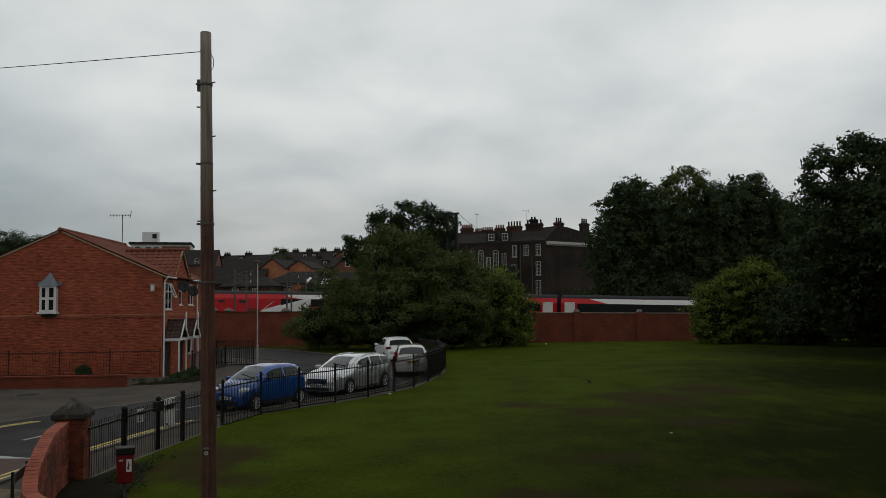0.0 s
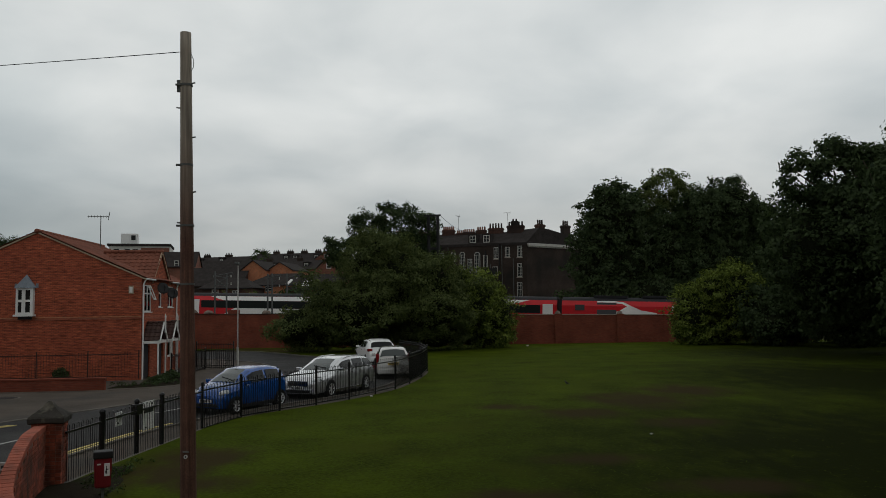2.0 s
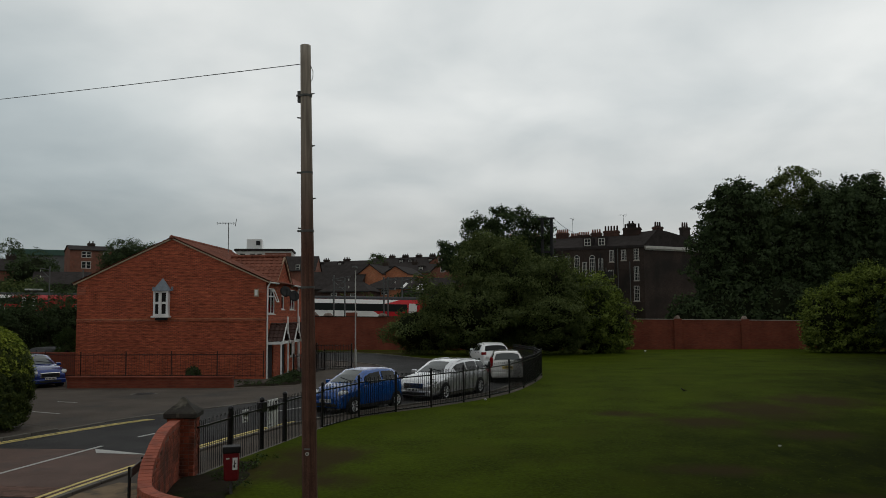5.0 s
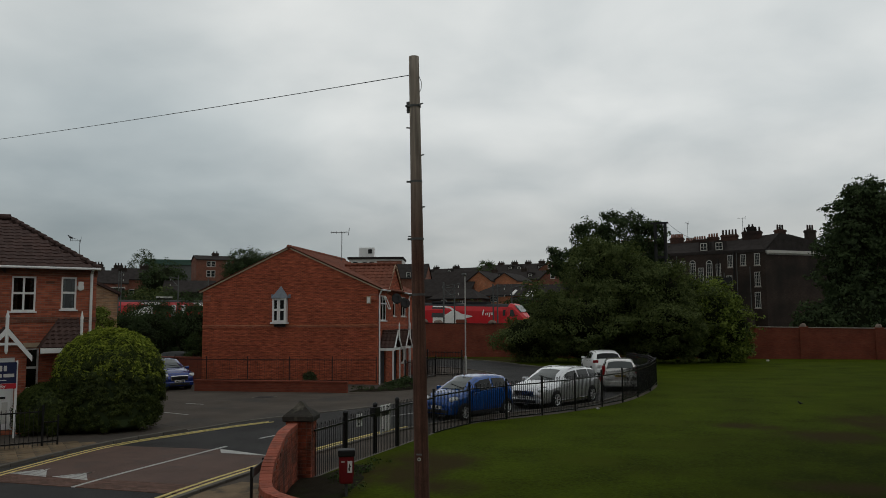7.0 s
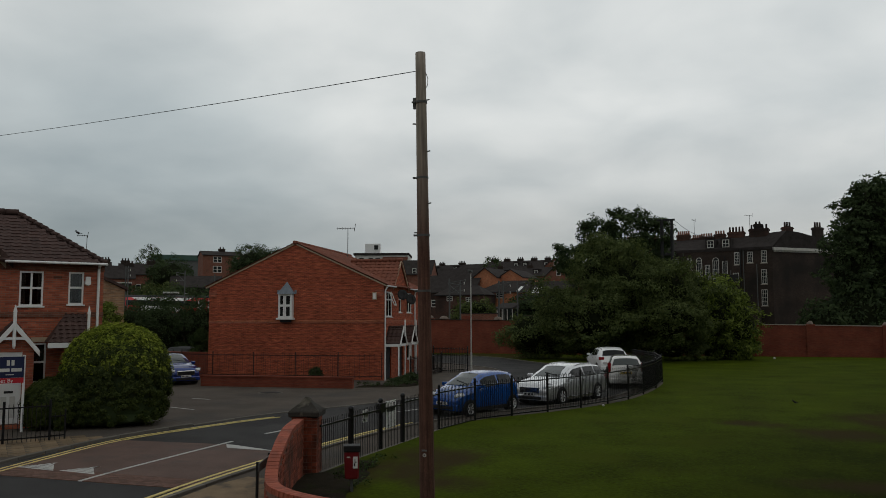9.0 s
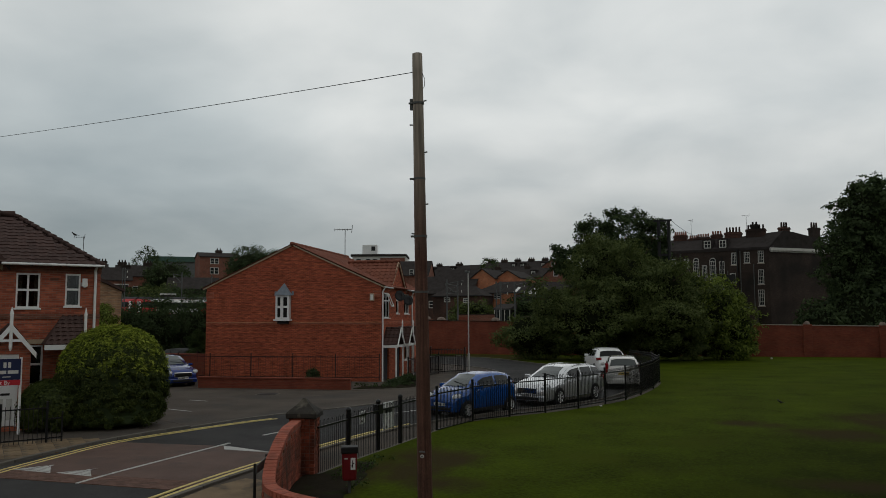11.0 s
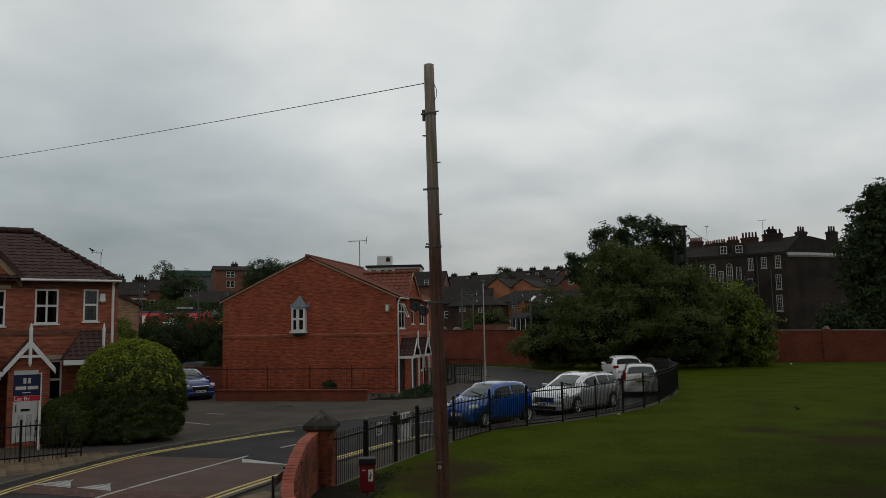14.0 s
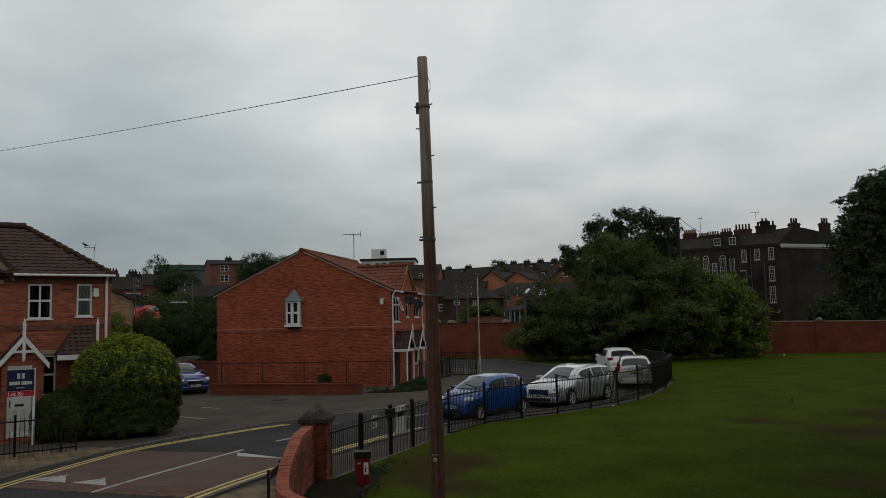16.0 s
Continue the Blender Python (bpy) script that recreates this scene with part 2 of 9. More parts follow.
M = dict(
    pane_glass=pane_material("pane_glass"),
    red_brick=brick_material("red_brick", (0.44, 0.118, 0.055), (0.35, 0.082, 0.042), (0.20, 0.062, 0.040), runs=(0.62, 1.18)),
    house_b_brick=brick_material("house_b_brick", (0.44, 0.125, 0.066), (0.27, 0.068, 0.04), (0.27, 0.13, 0.09), runs=(0.78, 1.12)),
    tan_brick=brick_material("tan_brick", (0.34, 0.20, 0.11), (0.26, 0.14, 0.08), (0.30, 0.22, 0.15)),
    wall_brick=brick_material("wall_brick", (0.215, 0.054, 0.030), (0.175, 0.043, 0.026), (0.165, 0.06, 0.038), runs=(0.88, 1.08)),
    dark_brick=brick_material("dark_brick", (0.058, 0.039, 0.030), (0.042, 0.028, 0.022), (0.052, 0.042, 0.035), soot=(0.024, 0.020, 0.017)),
    sooty_brick=brick_material("sooty_brick", (0.105, 0.048, 0.034), (0.075, 0.036, 0.027), (0.07, 0.05, 0.04), soot=(0.035, 0.024, 0.02)),
    orange_brick=brick_material("orange_brick", (0.46, 0.17, 0.08), (0.37, 0.125, 0.06), (0.36, 0.2, 0.12)),
    brown_brick=brick_material("brown_brick", (0.22, 0.08, 0.05), (0.16, 0.06, 0.04), (0.18, 0.11, 0.08)),
    brick=material("brick", (0.30, 0.075, 0.04), 0.9, var=0.3, scale=9, fine=120, bump=0.4, obj=0.3),
    coping=material("coping", (0.36, 0.10, 0.06), 0.85, var=0.25, scale=5, fine=90, bump=0.35, obj=0.15),
    mortar=material("mortar", (0.20, 0.115, 0.085), 0.95, var=0.3, scale=6, fine=120, bump=0.4),
    stone=material("stone", (0.038, 0.034, 0.028), 0.95, var=0.45, scale=5, fine=50, bump=0.6, patch=(0.20, 0.18, 0.14), patch_scale=3.0),
    cap_stone=material("cap_stone", (0.20, 0.155, 0.125), 0.95, var=0.4, scale=4, fine=40, bump=0.6, patch=(0.11, 0.09, 0.075), patch_scale=2.0),
    pale_stone=material("pale_stone", (0.33, 0.28, 0.24), 0.95, var=0.3, scale=5, fine=50, bump=0.4),
    tile_red=material("tile_red", (0.19, 0.066, 0.040), 0.85, var=0.35, scale=1.3, fine=25, bump=0.3, island=0.12),
    pantile=material("pantile", (0.058, 0.031, 0.025), 0.85, var=0.4, scale=3, fine=40, bump=0.3, obj=0.22),
    tile_brown=material("tile_brown", (0.062, 0.036, 0.030), 0.85, var=0.35, scale=1.2, fine=25, bump=0.3, island=0.15),
    slate=material("slate", (0.036, 0.031, 0.029), 0.95, var=0.45, scale=1.2, fine=12, bump=0.3, spec=0.1),
    white=material("white", (0.74, 0.74, 0.72), 0.4, var=0.06, scale=3, fine=30, bump=0.03),
    old_white=material("old_white", (0.48, 0.47, 0.43), 0.7, var=0.2, scale=2, fine=20, bump=0.05),
    offwhite=material("offwhite", (0.55, 0.54, 0.50), 0.6, var=0.15, scale=2, fine=20, bump=0.05),
    lead=material("lead", (0.17, 0.20, 0.23), 0.55, var=0.2, scale=4, fine=30, bump=0.1),
    cream=material("cream", (0.40, 0.31, 0.21), 0.85, var=0.15, scale=5, fine=60, bump=0.1),
    glass=glass_material("glass", (0.018, 0.022, 0.022), 0.3),
    # pale tint puts the mirrored sky into the cab glass
    cab_screen=glass_material("cab_screen", (0.16, 0.18, 0.17), 1.0),
    door_dark=material("door_dark", (0.03, 0.03, 0.034), 0.5, var=0.2, scale=5, fine=40, bump=0.05),
    curtain=material("curtain", (0.5, 0.48, 0.45), 0.9, var=0.3, scale=8, fine=40, bump=0.1),
    asphalt=material("asphalt", (0.035, 0.034, 0.033), 0.9, var=0.5, scale=0.9, fine=90, bump=0.35, patch=(0.023, 0.022, 0.022), patch_scale=0.35, spec=0.2),
    asphalt_old=material("asphalt_old", (0.074, 0.061, 0.049), 0.92, var=0.45, scale=0.6, fine=120, bump=0.3, patch=(0.052, 0.047, 0.042), patch_scale=0.4, spec=0.2),
    red_tarmac=material("red_tarmac", (0.098, 0.060, 0.047), 0.85, var=0.42, scale=1.1, fine=90, bump=0.3, patch=(0.062, 0.047, 0.040), patch_scale=0.8),
    paving=material("paving", (0.17, 0.12, 0.07), 0.9, var=0.4, scale=2.5, fine=70, bump=0.3, obj=0.3, patch=(0.07, 0.058, 0.04), patch_scale=2.2),
    block=material("block", (0.115, 0.066, 0.05), 0.9, var=0.3, scale=4, fine=120, bump=0.3, obj=0.28, spec=0.2),
    kerb=material("kerb", (0.115, 0.104, 0.088), 0.9, var=0.25, scale=2, fine=60, bump=0.3, obj=0.15),
    yellow=material("yellow_paint", (0.60, 0.48, 0.17), 0.75, var=0.2, scale=3, fine=80, bump=0.15, patch=(0.32, 0.25, 0.09), patch_scale=4),
    white_line=material("white_line", (0.40, 0.40, 0.38), 0.75, var=0.2, scale=3, fine=80, bump=0.15, patch=(0.22, 0.22, 0.21), patch_scale=4),
    grass=material("grass", (0.042, 0.060, 0.0018), 0.95, var=0.6, scale=0.45, fine=14, bump=0.3, patch=(0.048, 0.062, 0.0026), patch_scale=0.35, spec=0.03),
    earth=material("earth", (0.055, 0.046, 0.026), 0.95, var=0.3, scale=0.8, fine=30, bump=0.5, patch=(0.03, 0.045, 0.012), patch_scale=0.5, spec=0.1),
    soil=material("soil", (0.020, 0.016, 0.010), 0.98, var=0.5, scale=2.5, fine=40, bump=0.8, patch=(0.018, 0.024, 0.006), patch_scale=1.6, spec=0.05),
    ballast=material("ballast", (0.10, 0.085, 0.07), 0.95, var=0.35, scale=2, fine=30, bump=0.6),
    black_paint=material("black_paint", (0.006, 0.006, 0.007), 0.35, var=0.3, scale=6, fine=60, bump=0.05, spec=0.4),
    rusty_paint=material("rusty_paint", (0.050, 0.024, 0.019), 0.7, var=0.4, scale=6, fine=60, bump=0.1, spec=0.2),
    steel=material("steel", (0.17, 0.175, 0.17), 0.6, metal=0.3, var=0.25, scale=4, fine=40, bump=0.1),
    grey_steel=material("grey_steel", (0.10, 0.105, 0.10), 0.7, metal=0.1, var=0.25, scale=2, fine=20, bump=0.1),
    pale_steel=material("pale_steel", (0.48, 0.48, 0.45), 0.55, metal=0.3, var=0.2, scale=4, fine=40, bump=0.1),
    mast_steel=material("mast_steel", (0.095, 0.098, 0.095), 0.85, var=0.25, scale=2, fine=20, bump=0.1, spec=0.2),
    rail_steel=material("rail_steel", (0.12, 0.09, 0.07), 0.6, metal=0.5, var=0.3, scale=4, fine=40, bump=0.2),
    bin_red=material("bin_red", (0.17, 0.010, 0.014), 0.5, var=0.15, scale=5, fine=60, bump=0.05),
    plastic_black=material("plastic_black", (0.012, 0.012, 0.012), 0.6, var=0.2, scale=6, fine=60, bump=0.1),
    train_red=material("train_red", (0.55, 0.010, 0.016), 0.35, var=0.1, scale=1, fine=8, bump=0.0, coat=0.2),
    train_white=material("train_white", (0.80, 0.79, 0.76), 0.35, var=0.08, scale=1, fine=8, bump=0.0, coat=0.2),
    train_roof=material("train_roof", (0.018, 0.018, 0.02), 0.8, var=0.3, scale=1, fine=8, bump=0.1),
    train_dark=material("train_dark", (0.012, 0.012, 0.014), 0.3, var=0.2, scale=2, fine=12, bump=0.0, spec=0.5),
    warning_yellow=material("warning_yellow", (0.60, 0.36, 0.02), 0.4, var=0.1, scale=2, fine=12, bump=0.0),
    # near-black for the crowns' cores, their inner shade put into the colour
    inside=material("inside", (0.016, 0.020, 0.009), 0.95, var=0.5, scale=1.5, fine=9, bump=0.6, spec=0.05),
    bark=material("bark", (0.075, 0.058, 0.042), 0.95, var=0.4, scale=5, fine=40, bump=0.6),
    blue_sign=material("blue_sign", (0.012, 0.018, 0.06), 0.5, var=0.1, scale=4, fine=40, bump=0.0),
    red_sign=material("red_sign", (0.45, 0.02, 0.03), 0.5, var=0.1, scale=4, fine=40, bump=0.0),
    green_roof=material("green_roof", (0.04, 0.085, 0.065), 0.6, var=0.15, scale=0.3, fine=4, bump=0.05),
    leaf_dark=leaf_material("leaf_dark", (0.018, 0.030, 0.012), (0.070, 0.100, 0.038)),
    leaf_mid=leaf_material("leaf_mid", (0.018, 0.034, 0.011), (0.075, 0.11, 0.032)),
    leaf_olive=leaf_material("leaf_olive", (0.036, 0.052, 0.016), (0.135, 0.165, 0.050)),
    leaf_lime=leaf_material("leaf_lime", (0.022, 0.036, 0.008), (0.23, 0.29, 0.050)),
    # bright for the hedge's lit crown; darker for its shade and the low bush
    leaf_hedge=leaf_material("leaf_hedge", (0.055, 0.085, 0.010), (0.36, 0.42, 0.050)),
    leaf_dull=leaf_material("leaf_dull", (0.018, 0.028, 0.007), (0.085, 0.108, 0.025)),
    grass_blade=leaf_material("grass_blade", (0.040, 0.060, 0.002), (0.066, 0.098, 0.005), 0.4),
)


def wood_pole_material():
    m = material("pole_wood", (0.115, 0.056, 0.039), 0.9, var=0.4, scale=3, fine=40, bump=0.4)
    n, l = m.node_tree.nodes, m.node_tree.links
    b = n["Principled BSDF"]
    src = b.inputs["Base Color"].links[0].from_socket
    tc = n.new("ShaderNodeTexCoord"); mp = n.new("ShaderNodeMapping"); mp.inputs["Scale"].default_value = (16, 16, 0.7)
    l.new(tc.outputs["Object"], mp.inputs["Vector"])
    g = n.new("ShaderNodeTexNoise"); g.inputs["Scale"].default_value = 1.6; g.inputs["Detail"].default_value = 6
    l.new(mp.outputs[0], g.inputs["Vector"])
    # weathered grey towards the bare top, creosote below
    sp = n.new("ShaderNodeSeparateXYZ"); l.new(tc.outputs["Object"], sp.inputs[0])
    mr = n.new("ShaderNodeMapRange"); mr.inputs[1].default_value, mr.inputs[2].default_value = 4.6, 6.9
    l.new(sp.outputs["Z"], mr.inputs[0])
    mx = n.new("ShaderNodeMixRGB"); l.new(mr.outputs[0], mx.inputs[0]); l.new(src, mx.inputs[1]); mx.inputs[2].default_value = (0.30, 0.26, 0.21, 1)
    hs = n.new("ShaderNodeHueSaturation"); l.new(mx.outputs[0], hs.inputs["Color"])
    gr = n.new("ShaderNodeMapRange"); gr.inputs[1].default_value, gr.inputs[2].default_value = 0.3, 0.7
    gr.inputs[3].default_value, gr.inputs[4].default_value = 0.55, 1.3
    l.new(g.outputs[0], gr.inputs[0]); l.new(gr.outputs[0], hs.inputs["Value"])
    l.new(hs.outputs[0], b.inputs["Base Color"])
    return m


M["pole_wood"] = wood_pole_material()


def worn_and_shaded_lawn(m, spots, colour, lo, hi, most):
    """A colour in uneven spots (x, y, radius across, radius along) of the lawn: bare earth, and painted shade."""
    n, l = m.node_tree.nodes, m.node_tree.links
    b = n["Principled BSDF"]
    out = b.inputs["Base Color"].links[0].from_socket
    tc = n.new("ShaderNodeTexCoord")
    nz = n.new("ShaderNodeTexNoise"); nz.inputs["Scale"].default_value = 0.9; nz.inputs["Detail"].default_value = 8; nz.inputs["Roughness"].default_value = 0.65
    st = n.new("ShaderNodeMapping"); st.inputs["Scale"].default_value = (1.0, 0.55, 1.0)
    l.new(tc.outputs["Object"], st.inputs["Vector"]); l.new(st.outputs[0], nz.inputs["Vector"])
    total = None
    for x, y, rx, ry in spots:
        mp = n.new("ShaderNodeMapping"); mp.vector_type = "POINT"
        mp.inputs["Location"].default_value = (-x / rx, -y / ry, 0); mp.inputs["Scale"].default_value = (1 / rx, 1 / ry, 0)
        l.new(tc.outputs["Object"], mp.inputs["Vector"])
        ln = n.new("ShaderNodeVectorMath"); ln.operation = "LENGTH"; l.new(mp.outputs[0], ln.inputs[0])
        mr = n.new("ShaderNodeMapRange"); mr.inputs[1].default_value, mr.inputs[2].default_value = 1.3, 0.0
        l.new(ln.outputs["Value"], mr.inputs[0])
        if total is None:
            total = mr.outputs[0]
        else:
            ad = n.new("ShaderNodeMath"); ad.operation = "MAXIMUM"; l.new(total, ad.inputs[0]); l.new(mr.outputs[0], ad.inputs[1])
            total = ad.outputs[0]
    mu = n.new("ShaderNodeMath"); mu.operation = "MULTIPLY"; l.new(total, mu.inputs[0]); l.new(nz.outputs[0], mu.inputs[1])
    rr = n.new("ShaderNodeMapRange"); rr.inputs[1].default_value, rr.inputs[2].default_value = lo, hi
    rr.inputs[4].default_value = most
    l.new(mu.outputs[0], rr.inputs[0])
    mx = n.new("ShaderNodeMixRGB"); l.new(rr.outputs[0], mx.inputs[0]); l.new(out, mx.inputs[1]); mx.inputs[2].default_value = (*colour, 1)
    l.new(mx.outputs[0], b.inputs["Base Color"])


SPOTS = [(7.6, 28.2, 2.6, 3.4), (10.3, 30.9, 2.4, 3.0), (4.9, 24.7, 1.8, 1.7), (3.7, 17.4, 1.7, 0.9), (2.75, 26.6, 1.3, 1.1), (-5.2, 18.6, 1.7, 1.9), (5.7, 14.6, 1.8, 0.9), (1.6, 14.2, 1.4, 0.8), (7.4, 22.5, 1.6, 1.4), (-4.4, 15.6, 1.2, 1.0), (-6.2, 16.6, 1.0, 2.4), (-5.5, 16.9, 1.2, 2.0), (-4.9, 18.2, 1.3, 1.2), (-6.4, 14.6, 0.9, 1.6), (-6.1, 13.4, 1.0, 1.2), (-11.0, 66.0, 5.0, 3.0), (-14.5, 68.5, 5.0, 2.5)]
# shade towards the trees, painted into the grass as darker green; then bare worn earth
worn_and_shaded_lawn(M["grass"], [(12.5, 16.0, 12.5, 13.5), (19.5, 34.0, 9.5, 14.0), (26.0, 52.0, 9.5, 14.0)], (0.0120, 0.0160, 0.0011), 0.05, 0.36, 0.97)
worn_and_shaded_lawn(M["grass"], SPOTS, (0.036, 0.025, 0.010), 0.13, 0.38, 0.9)


def grime(m, colour, scale, lo, hi, most):
    """Dark weathering in runs and blotches that pass over the single bricks."""
    n, l = m.node_tree.nodes, m.node_tree.links
    b = n["Principled BSDF"]
    out = b.inputs["Base Color"].links[0].from_socket
    ge = n.new("ShaderNodeNewGeometry")
    st = n.new("ShaderNodeMapping"); st.inputs["Scale"].default_value = (1.0, 1.0, 0.45)
    nz = n.new("ShaderNodeTexNoise"); nz.inputs["Scale"].default_value = scale; nz.inputs["Detail"].default_value = 6; nz.inputs["Roughness"].default_value = 0.6
    l.new(ge.outputs["Position"], st.inputs["Vector"]); l.new(st.outputs[0], nz.inputs["Vector"])
    mr = n.new("ShaderNodeMapRange"); mr.inputs[1].default_value, mr.inputs[2].default_value, mr.inputs[4].default_value = lo, hi, most
    l.new(nz.outputs[0], mr.inputs[0])
    mx = n.new("ShaderNodeMixRGB"); l.new(mr.outputs[0], mx.inputs[0]); l.new(out, mx.inputs[1]); mx.inputs[2].default_value = (*colour, 1)
    l.new(mx.outputs[0], b.inputs["Base Color"])


grime(M["brick"], (0.045, 0.026, 0.018), 2.6, 0.42, 0.62, 0.85)
grime(M["coping"], (0.13, 0.05, 0.035), 3.0, 0.48, 0.66, 0.6)


def car_paint(name, color, metal=0.5, rough=0.35, coat=0.6):
    m = material(name, color, rough, metal=metal, var=0.05, scale=3, fine=200, bump=0.0, spec=0.4, coat=coat)
    return m


# ---------------------------------------------------------------- mesh helpers
def part(name, bm, mat, parent=None, label="", smooth=False, kind=""):
    me = bpy.data.meshes.new(name)
    bm.to_mesh(me)
    bm.free()
    return mesh_part(name, me, mat, parent, label, smooth, kind)


def mesh_part(name, me, mat, parent=None, label="", smooth=False, kind=""):
    if mat is not None and not me.materials:
        me.materials.append(M[mat] if isinstance(mat, str) else mat)
    if smooth:
        me.polygons.foreach_set("use_smooth", [True] * len(me.polygons))
    ob = new(name, me)
    if parent is not None:
        ob.parent = parent
    if label or kind:
        tagged(ob, label=label, kind=kind)
    return ob


def thing(name, m, label, category, group="", kind=""):
    ob = new(name)
    ob.empty_display_size = 0.2
    ob.matrix_basis = m
    return tagged(ob, label, category, group, kind)


def box(bm, x0, x1, y0, y1, z0, z1, bevel=0.0):
    r = bmesh.ops.create_cube(bm, size=1.0)
    v = r["verts"]
    for q in v:
        q.co = Vector((x0 + (q.co.x + 0.5) * (x1 - x0), y0 + (q.co.y + 0.5) * (y1 - y0), z0 + (q.co.z + 0.5) * (z1 - z0)))
    if bevel:
        e = {k for q in v for k in q.link_edges}
        bmesh.ops.bevel(bm, geom=list(e), offset=bevel, segments=2, affect="EDGES", profile=0.6)
    return bm


def boxes(*specs, bevel=0.0):
    bm = bmesh.new()
    for s in specs:
        box(bm, *s, bevel=bevel)
    return bm


def cyl(bm, p, q, r0, r1=None, n=10, cap=True):
    """A tapered rod from p to q."""
    p, q = Vector(p), Vector(q)
    r1 = r0 if r1 is None else r1
    d = q - p
    turn = d.to_track_quat("Z", "Y").to_matrix().to_4x4()
    m = Matrix.Translation((p + q) / 2) @ turn
    bmesh.ops.create_cone(bm, cap_ends=cap, segments=n, radius1=r0, radius2=r1, depth=d.length, matrix=m)
    return bm


def prism(bm, pts, y0, y1):
    """An outline in x and z, from y0 to y1."""
    a = [bm.verts.new((x, y0, z)) for x, z in pts]
    b = [bm.verts.new((x, y1, z)) for x, z in pts]
    n = len(pts)
    bm.faces.new(a), bm.faces.new(list(reversed(b)))
    for i in range(n):
        bm.faces.new((a[i], b[i], b[(i + 1) % n], a[(i + 1) % n]))
    bmesh.ops.recalc_face_normals(bm, faces=bm.faces)
    return bm


def slab(bm, pts, z0, z1):
    """An outline in x and y, from z0 to z1."""
    a = [bm.verts.new((x, y, z0)) for x, y in pts]
    b = [bm.verts.new((x, y, z1)) for x, y in pts]
    n = len(pts)
    bm.faces.new(list(reversed(a))), bm.faces.new(b)
    for i in range(n):
        bm.faces.new((a[i], a[(i + 1) % n], b[(i + 1) % n], b[i]))
    bmesh.ops.recalc_face_normals(bm, faces=bm.faces)
    return bm


def ribbon(bm, pts, width, z0, z1):
    """A strip of that width along a line on the ground."""
    P = [Vector((x, y)) for x, y in pts]
    L, R = [], []
    for i, p in enumerate(P):
        d = (P[min(i + 1, len(P) - 1)] - P[max(i - 1, 0)]).normalized()
        s = Vector((-d.y, d.x)) * width / 2
        L.append(p + s), R.append(p - s)
    for i in range(len(P) - 1):
        slab(bm, [R[i], R[i + 1], L[i + 1], L[i]], z0, z1)
    return bm


def tube(bm, pts, r, n=5):
    """A thin bent rod through the points, in one piece."""
    P = [Vector(p) for p in pts]
    prev = None
    for i, p in enumerate(P):
        d = (P[min(i + 1, len(P) - 1)] - P[max(i - 1, 0)]).normalized()
        s = d.cross(Vector((0, 0, 1))).normalized()
        u = s.cross(d)
        ring = [bm.verts.new(p + s * r * math.cos(a) + u * r * math.sin(a)) for a in [2 * math.pi * k / n for k in range(n)]]
        if prev:
            for k in range(n):
                bm.faces.new((prev[k], prev[(k + 1) % n], ring[(k + 1) % n], ring[k]))
        prev = ring
    return bm


def lerp_path(pts, step):
    """Points at even steps along a smooth line through pts."""
    P = [Vector(p) for p in pts]
    fine = []
    for i in range(len(P) - 1):
        a, b, c, d = P[max(i - 1, 0)], P[i], P[i + 1], P[min(i + 2, len(P) - 1)]
        for k in range(24):
            t = k / 24
            fine.append(0.5 * (2 * b + (c - a) * t + (2 * a - 5 * b + 4 * c - d) * t * t + (3 * b - a - 3 * c + d) * t ** 3))
    fine.append(P[-1])
    out, left = [fine[0]], step
    for a, b in zip(fine, fine[1:]):
        seg = (b - a).length
        while seg >= left:
            a = a + (b - a) * (left / seg)
            out.append(a.copy())
            seg, left = (b - a).length, step
        left -= seg
    return out
# ---------------------------------------------------------------- ground, road, lawn
def ground_height(x, y):
    d = math.hypot(x, y)
    rise = max(0.0, min(1.0, (d - 120) / 160))
    left = max(0.0, min(1.0, (-x + 40) / 120))
    return -0.05 + rise * rise * (3 - 2 * rise) * (3.0 + 7.0 * left)


def build_ground():
    xs = [-2500, -1200, -600] + [-320 + 20 * i for i in range(33)] + [600, 1200, 2500]
    ys = [-2500, -900, -300, -60, 0] + [20 * i for i in range(1, 21)] + [600, 1000, 1800, 2500]
    verts = [(x, y, ground_height(x, y)) for y in ys for x in xs]
    n = len(xs)
    faces = [(j * n + i, j * n + i + 1, (j + 1) * n + i + 1, (j + 1) * n + i) for j in range(len(ys) - 1) for i in range(n - 1)]
    me = bpy.data.meshes.new("ground")
    me.from_pydata(verts, [], faces)
    ob = mesh_part("ground", me, "earth", smooth=True)
    tagged(ob, "dark rough grass and earth spreading to the far hillside", "ground", kind="structure")


build_ground()

FENCE = [(-7.24, 16.0), (-7.13, 17.5), (-6.80, 20.4), (-6.50, 23.0), (-5.92, 25.3), (-4.95, 26.75), (-3.9, 28.1), (-2.88, 29.7),
         (-2.0, 31.4), (-1.28, 33.2), (-0.72, 35.6), (-0.2, 38.8), (0.1, 42.5), (-0.3, 47.0), (-1.7, 51.5)]
LAWN_EDGE = [(x + 0.06, y) for x, y in FENCE]
KERB_LEFT = [(-12.0, 5.0), (-13.9, 10.0), (-14.85, 14.3), (-15.0, 18.9), (-14.2, 22.4), (-13.4, 25.1), (-11.1, 29.4), (-9.6, 34.0), (-8.8, 40.0),
             (-9.0, 46.0), (-11.5, 52.0), (-18.0, 57.0), (-30.0, 60.0)]
